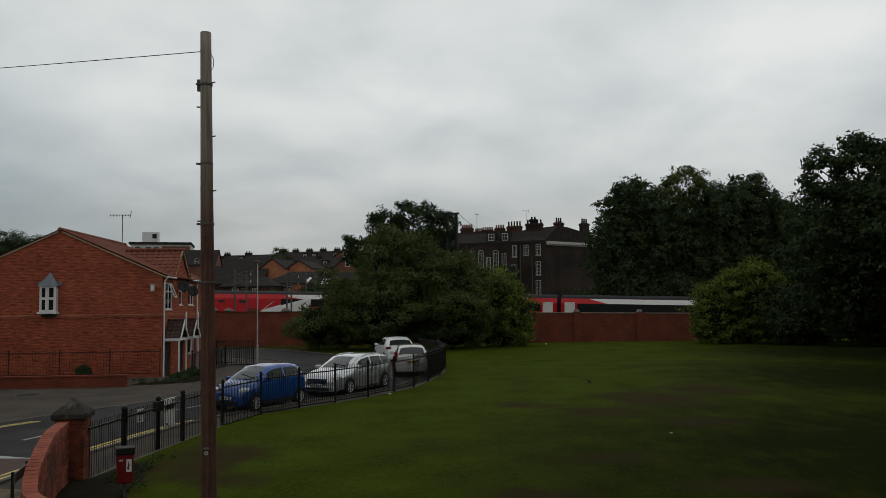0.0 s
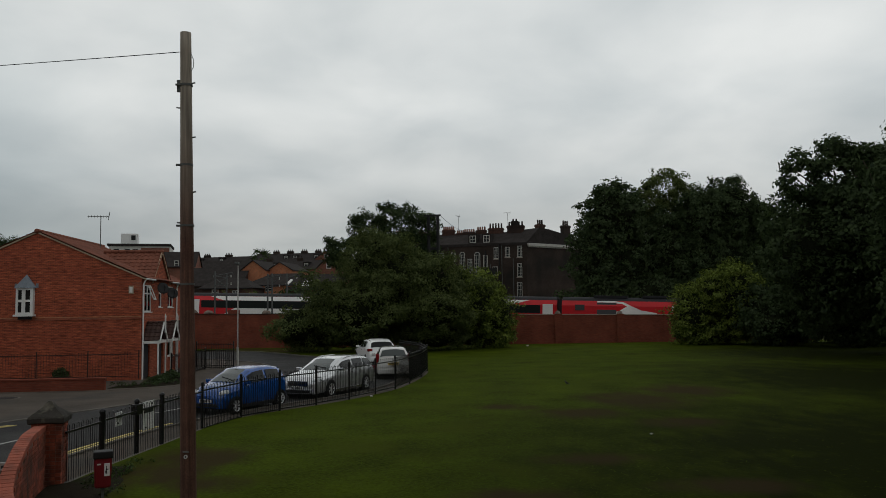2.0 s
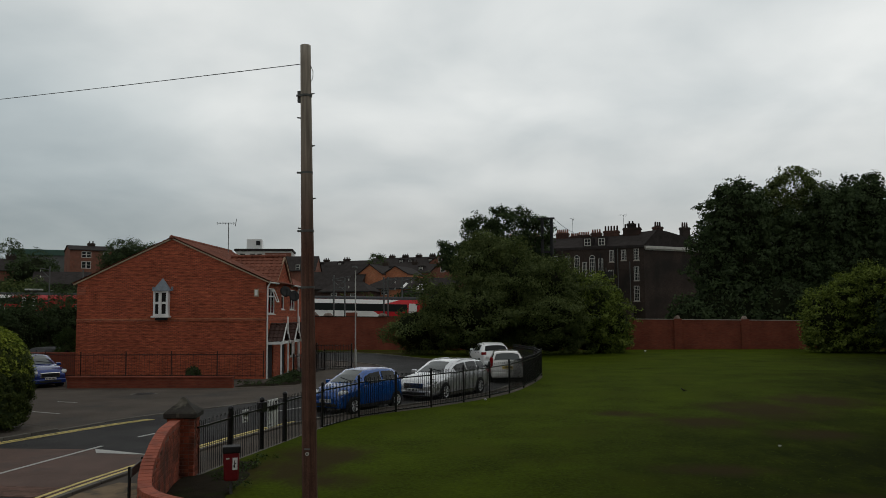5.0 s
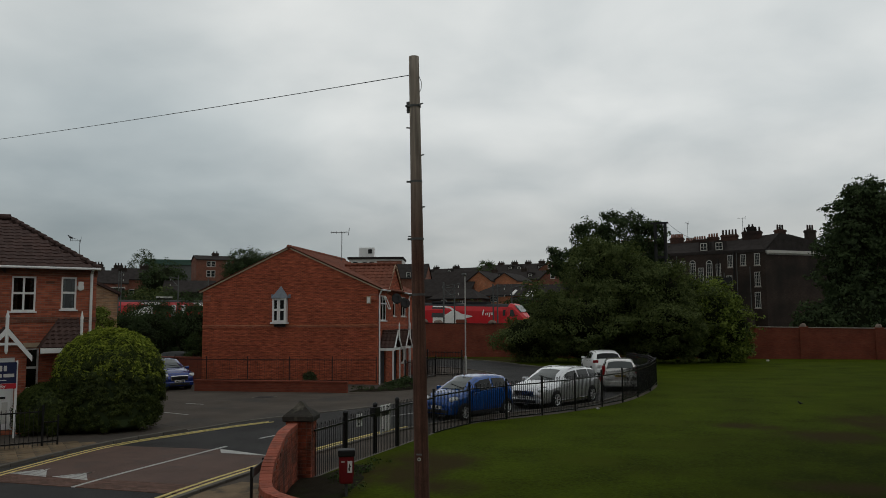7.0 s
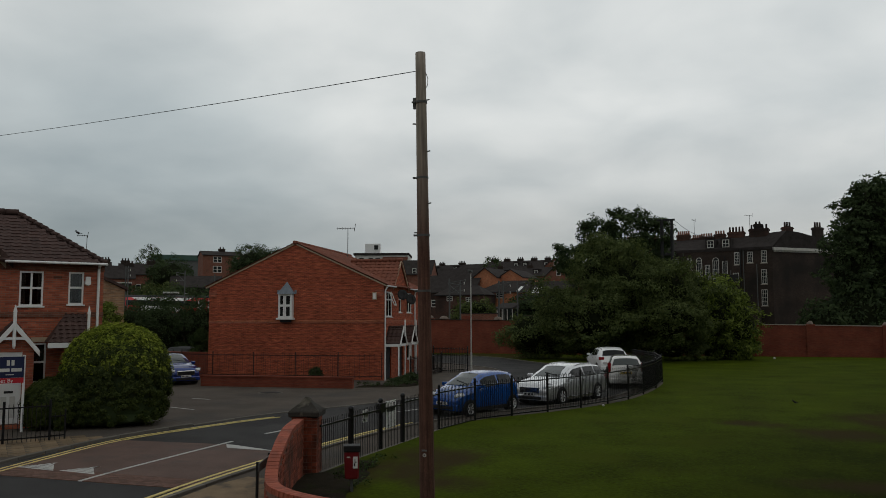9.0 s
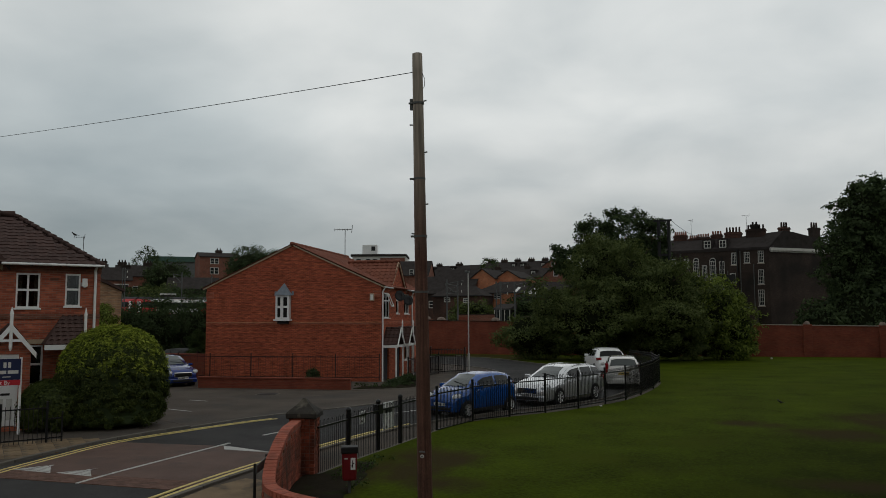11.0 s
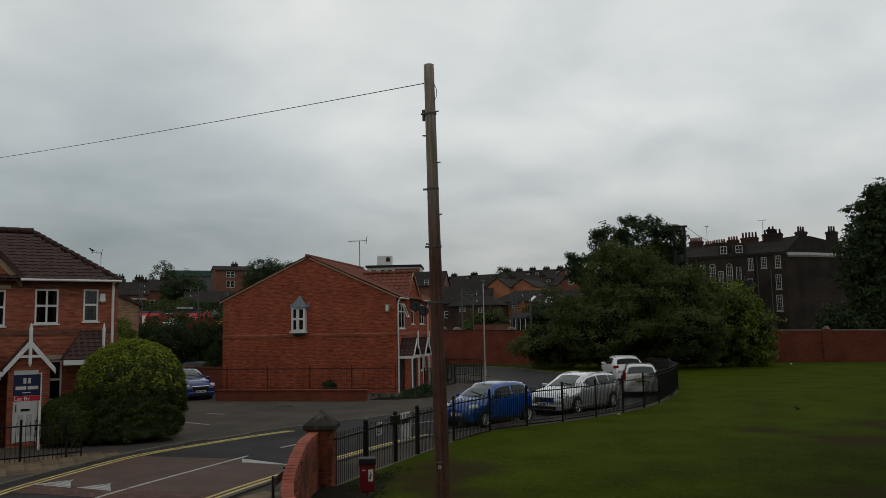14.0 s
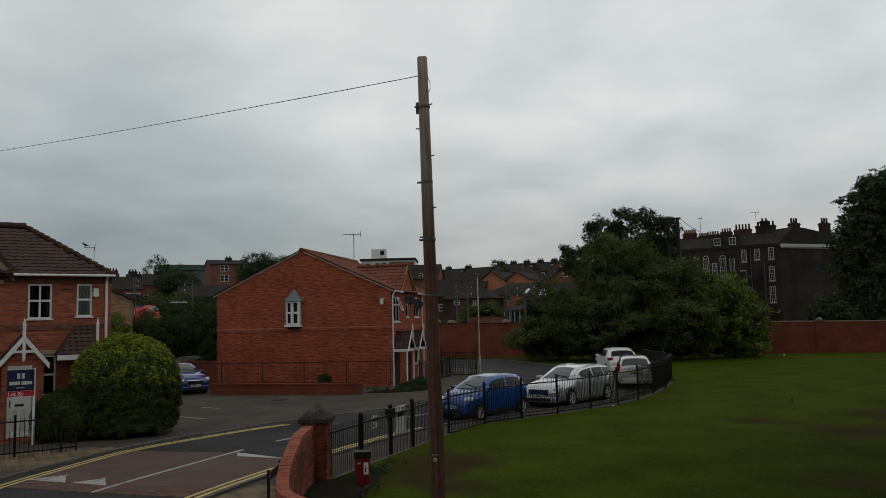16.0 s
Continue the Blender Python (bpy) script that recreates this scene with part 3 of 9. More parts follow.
KERB_RIGHT = [(-8.6, 4.0), (-8.95, 10.0), (-8.95, 13.0), (-8.75, 16.7), (-7.95, 22.0), (-7.05, 25.0), (-5.2, 28.2), (-3.3, 31.0), (-1.9, 34.2), (-1.1, 38.8),
              (-0.8, 43.0), (-1.5, 48.0), (-3.5, 53.5), (-8.3, 57.6), (-15.7, 66.5), (-30.0, 69.0)]


def build_flat():
    """Lawn, road, forecourt, pavements: sheets a few millimetres over one another, kerbs as real steps."""
    right = lerp_path([(*p, 0) for p in KERB_RIGHT], 0.8)
    left = lerp_path([(*p, 0) for p in KERB_LEFT], 0.8)
    bm = bmesh.new()
    slab(bm, [(p.x, p.y) for p in right] + [(p.x, p.y) for p in reversed(left)], -0.3, -0.004)
    tagged(part("road", bm, "asphalt"), "dark worn asphalt street curving past the park", "road", kind="structure")
    bm = bmesh.new()
    slab(bm, [(p.x, p.y) for p in left if 21.5 < p.y < 38] + [(-9.2, 37.5), (-14.2, 34.6), (-34, 33.2), (-34, 30.0), (-24, 27.5), (-15.2, 22.6)], -0.3, 0.012)
    tagged(part("forecourt", bm, "asphalt_old"), "grey worn asphalt parking forecourt before the brick house", "forecourt", kind="structure")
    bm = bmesh.new()
    slab(bm, [(p.x, p.y) for p in left if p.y < 22] + [(-14.6, 22.2), (-15.2, 22.55), (-24.0, 27.45), (-26.0, 17.0), (-22.0, 5.0)], -0.3, 0.02)
    tagged(part("pavement", bm, "asphalt_old"), "grey asphalt pavement in front of the houses", "pavement", kind="structure")
    bm = bmesh.new()
    slab(bm, [(p.x, p.y) for p in left if p.y > 37] + [(-34, 58), (-34, 33.2), (-14.2, 34.6), (-9.2, 37.5)], -0.3, 0.018)
    tagged(part("pavement_far", bm, "asphalt_old"), "grey pavement and front yards along the brick houses", "pavement", kind="structure")
    # lawn
    edge = lerp_path([(*p, 0) for p in LAWN_EDGE], 1.0)
    bm = bmesh.new()
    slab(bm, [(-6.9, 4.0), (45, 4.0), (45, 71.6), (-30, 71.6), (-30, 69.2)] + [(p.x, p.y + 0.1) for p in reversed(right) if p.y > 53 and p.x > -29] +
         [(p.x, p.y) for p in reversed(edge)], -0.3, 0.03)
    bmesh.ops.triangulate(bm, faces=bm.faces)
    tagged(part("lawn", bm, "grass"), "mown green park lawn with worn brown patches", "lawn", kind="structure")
    # narrow footway between fence and road
    bm = bmesh.new()
    slab(bm, [(p.x, p.y) for p in right if p.y < 53] + [(p.x, p.y) for p in reversed(edge) if p.y < 52] + [(-6.9, 4.0)], -0.3, 0.016)
    bmesh.ops.triangulate(bm, faces=bm.faces)
    tagged(part("footway", bm, "asphalt_old"), "narrow grey footway beside the railings", "pavement", kind="structure")
    bm = bmesh.new()
    slab(bm, [(-8.8, 9.5), (-8.8, 14.2), (-8.55, 15.2), (-7.75, 15.1), (-7.35, 14.0), (-6.95, 12.9), (-6.6, 12.0), (-6.4, 9.5)], 0.0, 0.022)
    tagged(part("footway_paving", bm, "paving"), "worn tan paving on the footway beside the curved wall", "pavement", kind="structure")
    for nm, line, off in (("kerb_left", left, -0.07), ("kerb_right", right, 0.07)):
        root = thing(nm, pose(0, 0, 0), "pale concrete kerb stones along the street", "kerb", kind="structure")
        stone = None
        pts = lerp_path([p for p in line], 0.92)
        for a, b in zip(pts, pts[1:]):
            if not 8 < (a.y + b.y) / 2 < 69:
                continue
            d = b - a
            if stone is None:
                bm = boxes((-0.45, 0.45, -0.065, 0.065, -0.2, 0.075), bevel=0.012)
                ob = part("kerb_stone", bm, "kerb", root)
                stone = ob.data
            else:
                ob = mesh_part("kerb_stone", stone, None, root)
            mid = (a + b) / 2
            # dropped kerb at the forecourt entrance
            low = -0.045 if (nm == "kerb_left" and 22.0 < mid.y < 33) else 0.0
            ob.matrix_basis = pose(mid.x, mid.y, low, 0, 0, math.degrees(math.atan2(d.y, d.x)))


build_flat()


def strip(name, pts, width, mat, label, z=0.004, dash=None):
    bm = bmesh.new()
    P = lerp_path([(*p, 0) for p in pts], 0.5)
    if dash:
        on, off = dash
        k, i = 0, 0
        while i < len(P) - 1:
            j = min(len(P) - 1, i + max(1, round(on / 0.5)))
            ribbon(bm, [(p.x, p.y) for p in P[i:j + 1]], width, -0.003, z)
            i = j + max(1, round(off / 0.5))
    else:
        ribbon(bm, [(p.x, p.y) for p in P], width, -0.003, z)
    return tagged(part(name, bm, mat), label, "road marking", kind="structure")


# raised red table across the street
def build_table():
    bm = bmesh.new()
    slab(bm, [(-14.5, 14.35), (-9.1, 13.95), (-9.0, 18.0), (-11.3, 18.95), (-14.85, 18.85)], -0.002, 0.006)
    tagged(part("speed_table", bm, "red_tarmac"), "faded red tarmac speed table across the street", "speed table", kind="structure")
    bm = bmesh.new()
    for x0, x1, y0 in ((-14.3, -13.12, 14.72), (-13.0, -11.95, 14.62)):
        # a wedge of stripes widening along the road's width
        for i in range(6):
            ya = y0 + 0.12 * i
            xa, xb = x0 + 0.095 * i, x1 - 0.105 * i
            slab(bm, [(xa, ya + 0.15), (xb, ya), (xb - 0.08, ya + 0.095), (xa + 0.07, ya + 0.235)], 0.004, 0.011)
    tagged(part("ramp_marking", bm, "white_line"), "worn white painted ramp marking on the speed table", "road marking", kind="structure")
    bm = bmesh.new()
    slab(bm, [(-11.35, 19.0), (-9.4, 18.3), (-11.0, 18.45)], 0.004, 0.012)
    tagged(part("ramp_marking", bm, "white_line"), "worn white painted ramp triangle on the speed table", "road marking", kind="structure")


build_table()


def block_ramp():
    """The near ramp of the speed table, laid with red paving blocks."""
    root = thing("block_ramp", pose(0, 0, 0), "worn red block paving on the ramp of the speed table", "paving", kind="structure")
    me = None
    rnd = random.Random(3)
    for r in range(8):
        y = 14.02 + 0.106 * r
        for k in range(25):
            x = -14.2 + 0.207 * k + (0.1 if r % 2 else 0.0)
            if x > -9.25:
                continue
            if me is None:
                ob = part("paving_block", boxes((-0.1, 0.1, -0.05, 0.05, -0.03, 0.0085), bevel=0.004), "block", root)
                me = ob.data
            else:
                ob = mesh_part("paving_block", me, None, root)
            ob.matrix_basis = pose(x, y - 0.03 * (x + 11.7), rnd.uniform(-0.001, 0.0012), 0, 0, -1.7 + rnd.uniform(-0.4, 0.4))


block_ramp()
YR = [(-8.8 - 0.28, 8.0), (-9.22, 13.0), (-9.05, 16.7), (-8.25, 22.0), (-7.45, 24.8)]
strip("yellow_line", YR, 0.09, "yellow", "worn double yellow line beside the kerb", 0.012)
strip("yellow_line", [(x - 0.2, y) for x, y in YR], 0.09, "yellow", "worn double yellow line beside the kerb", 0.012)
YL = [(-13.4, 10.0), (-14.3, 13.6), (-14.62, 16.2), (-14.72, 18.9), (-14.1, 21.3), (-13.3, 23.6), (-12.6, 24.9)]
strip("yellow_line", YL, 0.075, "yellow", "worn double yellow line beside the kerb", 0.012)
strip("yellow_line", [(x + 0.2, y) for x, y in YL], 0.075, "yellow", "worn double yellow line beside the kerb", 0.012)
strip("centre_line", [(-11.76, 13.95), (-11.72, 15.5), (-11.42, 19.6)], 0.09, "white_line", "worn white centre line dashes", 0.0125, dash=(6.0, 0.5))
strip("centre_line", [(-11.25, 21.0), (-10.3, 24.5), (-8.7, 28.0), (-6.8, 32.0), (-5.6, 35.0)], 0.09, "white_line", "worn white centre line dashes", 0.006, dash=(2.0, 4.0))


def manhole(x, y):
    root = thing("manhole_cover", pose(x, y, 0.012), "dark iron manhole cover set in the forecourt", "manhole cover")
    part("frame", cyl(bmesh.new(), (0, 0, -0.02), (0, 0, 0.006), 0.56, n=28), "kerb", root)
    part("plate", cyl(bmesh.new(), (0, 0, 0.0), (0, 0, 0.012), 0.46, n=28), "plastic_black", root, "dark iron cover plate")


manhole(-17.1, 32.3)
strip("bay_line", [(-19.1, 29.2), (-17.95, 28.95)], 0.08, "white_line", "faint white parking bay line on the forecourt", 0.018)
strip("bay_line", [(-18.1, 26.16), (-16.6, 25.6)], 0.08, "white_line", "faint white parking bay line on the forecourt", 0.018)


def crossing_paving():
    """Tan tactile paving at the dropped kerb before the hipped house."""
    root = thing("crossing_paving", pose(0, 0, 0), "worn tan block paving before the hipped house", "paving", kind="structure")
    slab_data = None
    u, v = Vector((0.72, -0.69)), Vector((0.69, 0.72))
    o = Vector((-17.3, 18.0))
    for i in range(7):
        for j in range(8):
            q = o + u * (0.2 + 0.405 * i) + v * (-0.9 + 0.405 * j)
            if q.x > -14.95 + 0.0 * q.y or q.y > 19.2 + (q.x + 16) * 0.0:
                continue
            if slab_data is None:
                ob = part("paving_slab", boxes((-0.198, 0.198, -0.198, 0.198, -0.04, 0.026), bevel=0.004), "paving", root)
                slab_data = ob.data
            else:
                ob = mesh_part("paving_slab", slab_data, None, root)
            ob.matrix_basis = pose(q.x, q.y, 0.003 * math.sin(i * 3.1 + j * 5.7), 0, 0, -43.8)


crossing_paving()

# ---------------------------------------------------------------- brick boundary wall of the railway
def boundary_wall():
    root = thing("boundary_wall", pose(0, 72.0, 0), "long red brick boundary wall with stone-capped piers", "wall", kind="structure")

    def top(x):
        return 2.70 - 0.0165 * (x - 10)

    def run(x0, x1, raise_=0.0):
        bm = bmesh.new()
        prism(bm, [(x0, -0.1), (x1, -0.1), (x1, top(x1) + raise_), (x0, top(x0) + raise_)], 0, 0.34)
        part("wall", bm, "wall_brick", root)
        bm = bmesh.new()
        prism(bm, [(x0, top(x0) + raise_), (x1, top(x1) + raise_), (x1, top(x1) + raise_ + 0.07), (x0, top(x0) + raise_ + 0.07)], -0.05, 0.39)
        part("coping", bm, "pale_stone" if x0 > 0 else "dark_brick", root)
        bm = bmesh.new()
        prism(bm, [(x0, 0.0), (x1, 0.0), (x1, 0.45), (x0, 0.45)], -0.05, 0.0)
        part("plinth", bm, "wall_brick", root)

    def pier(x, h, w=0.7, rock=True, proud=0.16):
        part("pier", boxes((x - w / 2, x + w / 2, -proud, 0.48, -0.1, h), bevel=0.02), "wall_brick", root)
        if rock:
            bm = bmesh.new()
            bmesh.ops.create_icosphere(bm, subdivisions=2, radius=0.5)
            for v in bm.verts:
                k = 1 + 0.25 * noise.noise(v.co * 3 + Vector((x, 0, 0)))
                v.co = Vector((v.co.x * k * 0.42 * 1.9 * w, v.co.y * k * 0.8, max(0, v.co.z) * 0.62 * k))
                v.co += Vector((x, 0.16, h))
            part("capstone", bm, "cap_stone", root, "rough weathered capstone")

    xs = [-44, -32, -21.2, -14.4, -5, 6.4, 12.4, 18.2, 24.0, 30.0, 36.0]
    for a, b in zip(xs, xs[1:]):
        run(a, b, -0.03 if b < -13 else 0.0)
    for x in (6.4, 12.4, 18.2, 24.0, 30.0, 36.0):
        pier(x, top(x) + 0.1)
    for x in (-32, -21.2):
        pier(x, top(x) + 0.1, proud=0.02)
    pier(-17.6, top(-17.6) + 0.4, 1.0, rock=False, proud=0.025)
    pier(-14.6, top(-14.6) + 0.06, 1.0, proud=0.02)
    pier(-19.9, top(-19.9) + 0.06, 1.1, proud=0.025)


boundary_wall()


# ---------------------------------------------------------------- walls with openings, windows, roofs
def holed_wall(bm, W, H, holes, y0, y1, x_from=0.0, z_from=0.0):
    """A wall from x_from to W and z_from to H, with rectangular openings (x0, x1, z0, z1) cut through."""
    xs = sorted({x_from, W, *[v for h in holes for v in h[:2]]})
    zs = sorted({z_from, H, *[v for h in holes for v in h[2:]]})
    solid = {(i, j) for i in range(len(xs) - 1) for j in range(len(zs) - 1)
             if not any(h[0] < (xs[i] + xs[i + 1]) / 2 < h[1] and h[2] < (zs[j] + zs[j + 1]) / 2 < h[3] for h in holes)}
    corner = {}

    def at_corner(i, j, y):
        if (i, j, y) not in corner:
            corner[i, j, y] = bm.verts.new((xs[i], y, zs[j]))
        return corner[i, j, y]

    for i, j in solid:
        q = [(i, j), (i + 1, j), (i + 1, j + 1), (i, j + 1)]
        bm.faces.new([at_corner(*p, y0) for p in q])
        bm.faces.new([at_corner(*p, y1) for p in reversed(q)])
        for k, nb in enumerate(((i, j - 1), (i + 1, j), (i, j + 1), (i - 1, j))):
            if nb not in solid:
                a, b = q[k], q[(k + 1) % 4]
                bm.faces.new([at_corner(*a, y1), at_corner(*b, y1), at_corner(*b, y0), at_corner(*a, y0)])
    return bm


def window(parent, x0, x1, z0, z1, y=0.0, cols=2, rows=(0.5,), sill=True, frame_w=0.06, m=None, curtain=False, name="window", mat="white"):
    """A framed window in the plane y, facing -y, set a little back in its opening."""
    w = new(name)
    w.empty_display_size = 0.1
    w.parent = parent
    if m is not None:
        w.matrix_basis = m
    f = frame_w
    part("window_frame", boxes((x0, x0 + f, y + 0.02, y + 0.09, z0, z1), (x1 - f, x1, y + 0.02, y + 0.09, z0, z1),
                               (x0 + f, x1 - f, y + 0.02, y + 0.09, z0, z0 + f), (x0 + f, x1 - f, y + 0.02, y + 0.09, z1 - f, z1)), mat, w)
    bars = []
    for k in range(1, cols):
        c = x0 + (x1 - x0) * k / cols
        bars.append((c - 0.03, c + 0.03, y + 0.025, y + 0.085, z0 + f, z1 - f))
    for r in rows:
        c = z0 + (z1 - z0) * r
        bars.append((x0 + f, x1 - f, y + 0.03, y + 0.08, c - 0.035, c + 0.035))
    if bars:
        part("glazing_bar", boxes(*bars), mat, w)
    part("pane", boxes((x0 + f, x1 - f, y + 0.05, y + 0.058, z0 + f, z1 - f)), "pane_glass", w)
    if curtain:
        bm = bmesh.new()
        for a, b in ((x0 + f, x0 + f + 0.2 * (x1 - x0)), (x1 - f - 0.14 * (x1 - x0), x1 - f)):
            for k in range(5):
                u = a + (b - a) * k / 5
                box(bm, u, u + (b - a) / 5 - 0.004, y + 0.15 + 0.02 * (k % 2), y + 0.18 + 0.02 * (k % 2), z0 + f, z1 - f)
        part("curtain", bm, "curtain", w)
    if sill:
        part("window_sill", boxes((x0 - 0.05, x1 + 0.05, y - 0.06, y + 0.09, z0 - 0.05, z0), bevel=0.008), mat, w)
    return w


def tile_slope(name, parent, p0, along, up, width, length, mat, step=0.3, wave=0.3, amp=0.025, trim=None):
    """Overlapping courses of wavy tiles on a slope: p0 is the lower corner, along and up its directions.
    trim(v) gives the stretch of the width that a course v metres up the slope covers."""
    along, up = Vector(along).normalized(), Vector(up).normalized()
    nrm = along.cross(up).normalized()
    if nrm.z < 0:
        nrm = -nrm
    p0 = Vector(p0)
    verts, faces = [], []
    n = int(math.ceil(length / step))
    for i in range(n):
        v0, v1 = i * step, min(length, (i + 1) * step) + 0.05
        a0, a1 = trim(v0) if trim else (0, width)
        b0, b1 = trim(min(length, v1)) if trim else (0, width)
        cnt = max(1, int((a1 - a0) / (wave / 4)))
        base = len(verts)
        for k in range(cnt + 1):
            ua, ub = a0 + (a1 - a0) * k / cnt, b0 + (b1 - b0) * k / cnt
            h = amp * math.cos(ua / wave * 2 * math.pi)
            jit = 0.006 * math.sin(i * 12.9 + int(ua / wave) * 78.2)
            lo = p0 + along * ua + up * v0 + nrm * (0.045 + h + jit)
            verts += [lo - nrm * 0.045, lo, p0 + along * ub + up * v1 + nrm * (0.01 + h)]
        for k in range(cnt):
            a = base + 3 * k
            faces += [(a, a + 3, a + 4, a + 1), (a + 1, a + 4, a + 5, a + 2)]
    me = bpy.data.meshes.new(name)
    me.from_pydata([tuple(v) for v in verts], [], faces)
    return mesh_part(name, me, mat, parent)


def aerial(x, y, z, h=1.6, yaw=0.0, k=1.0, reach=0.45):
    root = thing("tv_aerial", pose(x, y, z, 0, 0, yaw) @ Matrix.Diagonal((k, k, k, 1)), "thin metal television aerial on a mast", "aerial")
    part("mast", cyl(bmesh.new(), (0, 0, -0.6), (0, 0, h), 0.025, n=6), "grey_steel", root)
    bm = bmesh.new()
    cyl(bm, (-0.75, 0, h), (reach, 0, h + 0.02), 0.018, n=6)
    for k in range(round((reach + 0.74) / 0.17)):
        cyl(bm, (-0.7 + 0.17 * k, -0.18, h), (-0.7 + 0.17 * k, 0.18, h), 0.01, n=5)
        cyl(bm, (-0.7 + 0.17 * k, 0, h - 0.09), (-0.7 + 0.17 * k, 0, h + 0.09), 0.008, n=5)
    cyl(bm, (reach - 0.03, 0, h - 0.2), (reach + 0.05, 0, h + 0.3), 0.02, n=5)
    part("antenna", bm, "grey_steel", root)
    return root


def dish(parent, m):
    d = new("satellite_dish")
    d.parent = parent
    d.matrix_basis = m
    bm = bmesh.new()
    bmesh.ops.create_uvsphere(bm, u_segments=20, v_segments=12, radius=0.6)
    bmesh.ops.delete(bm, geom=[v for v in bm.verts if v.co.z > -0.45], context="VERTS")
    for v in bm.verts:
        v.co.z += 0.5
        v.co.y *= 1.1
    bmesh.ops.solidify(bm, geom=bm.faces[:], thickness=0.02)
    part("reflector", bm, "plastic_black", d, "black mesh satellite dish", smooth=True)
    bm = bmesh.new()
    cyl(bm, (0, 0, -0.1), (0, 0, -0.35), 0.025, n=6)
    cyl(bm, (0, -0.38, 0.0), (0, -0.1, 0.45), 0.015, n=6)
    cyl(bm, (0, -0.14, 0.4), (0, -0.02, 0.46), 0.04, n=8)
    part("arm", bm, "plastic_black", d)


# ---------------------------------------------------------------- brick house with the gable towards the park
def house_a():
    h = thing("gabled_house", pose(-24.7, 39.2, 0, 0, 0, 3.9), "red brick gabled house with a tiled roof and white windows", "house")
    W, E, R, L = 10.32, 5.16, 7.48, 9.5
    hole = (4.32, 5.1, 3.42, 4.72)
    bm = bmesh.new()
    holed_wall(bm, W, E, [hole], 0, 0.28)
    prism(bm, [(0, E), (W, E), (W / 2, R)], 0, 0.28)
    part("gable_wall", bm, "red_brick", h)
    part("brick_band", boxes((0.0, W + 0.03, -0.03, 0.0, 3.08, 3.19)), "house_b_brick", h, "slightly proud brick string course")
    part("band_top", boxes((0.0, W + 0.03, -0.045, 0.0, 3.19, 3.25), bevel=0.01), "orange_brick", h)
    # street front, faces +x
    holes = [(0.55, 1.75, 3.45, 4.85), (3.2, 3.8, 3.7, 4.85), (5.1, 6.3, 3.7, 4.9), (0.5, 1.6, 0.0, 2.1), (3.3, 4.2, 0.0, 2.1), (5.2, 6.5, 0.9, 2.1)]
    fr = new("front_wall")
    fr.parent = h
    fr.matrix_basis = pose(W, 0, 0, 0, 0, 90)
    bm = bmesh.new()
    holed_wall(bm, L, E, holes, 0, 0.28, x_from=0.283)
    ob = part("brickwork", bm, "red_brick", fr)
    part("brick_band", boxes((0.0, L, -0.03, 0.0, 3.08, 3.24)), "house_b_brick", fr)
    # cross gable over the front
    bm = bmesh.new()
    prism(bm, [(1.9, E), (5.1, E), (3.5, 6.55)], -0.02, 0.25)
    part("gable", bm, "red_brick", fr)
    part("bargeboard", prism(prism(bmesh.new(), [(1.7, 4.98), (1.75, 5.12), (3.5, 6.82), (3.5, 6.66)], -0.12, -0.06),
                             [(5.3, 4.98), (5.25, 5.12), (3.5, 6.82), (3.5, 6.66)], -0.12, -0.06), "cream", fr)
    for i, (a, b, c, d) in enumerate(holes[:3]):
        window(h, a, b, c, d, 0.0, cols=2 if i != 1 else 1, rows=(0.68,), m=pose(W, 0, 0, 0, 0, 90), mat="white")
    # open casement
    part("casement", boxes((0, 0.5, -0.02, 0.02, 0, 0.06), (0, 0.5, -0.02, 0.02, 0.69, 0.75), (0, 0.06, -0.02, 0.02, 0.06, 0.69), (0.44, 0.5, -0.02, 0.02, 0.06, 0.69)), "white", h, "open white top-hung casement").matrix_basis = \
        pose(W + 0.0, 1.2, 4.78, 0, 0, 90) @ pose(0, 0, 0, -22, 0, 0) @ pose(0, 0, -0.75)
    window(h, 5.2, 6.5, 0.9, 2.1, 0.0, cols=2, rows=(), m=pose(W, 0, 0, 0, 0, 90))
    for a, b in ((0.5, 1.6), (3.3, 4.2)):
        part("door", boxes((a + 0.05, b - 0.05, 0.06, 0.11, 0, 2.05), bevel=0.01), "door_dark", fr, "dark panelled front door")
    # small gabled porches with white boards, posts and finials
    for mid, half in ((1.0, 0.72), (3.55, 0.72), (5.9, 0.72)):
        c = new("porch")
        c.parent = h
        c.matrix_basis = pose(W, 0, 0, 0, 0, 90)
        out, ze, zr = 0.85, 1.98, 2.86
        for s in (-1, 1):
            tile_slope("porch_tiles", c, (mid + s * half, -out, ze), (0, 1, 0), (-s * half, 0, zr - ze), out, math.hypot(half, zr - ze), "tile_brown", step=0.24, wave=0.24, amp=0.018)
            x = mid + s * half
            part("fascia", boxes((x - 0.03, x + 0.03, -out + 0.02, -0.01, ze - 0.16, ze - 0.02)), "white", c)
            part("post", boxes((x - 0.035, x + 0.035, -out + 0.03, -out + 0.1, 0, ze - 0.16), bevel=0.006), "white", c)
            part("bargeboard", prism(bmesh.new(), [(x + s * 0.08, ze - 0.17), (x + s * 0.08, ze - 0.03), (mid, zr + 0.07), (mid, zr - 0.1)], -out - 0.06, -out - 0.01), "white", c)
        part("tie_beam", boxes((mid - half + 0.04, mid + half - 0.04, -out + 0.03, -out + 0.08, ze - 0.14, ze - 0.03)), "white", c)
        bm = bmesh.new()
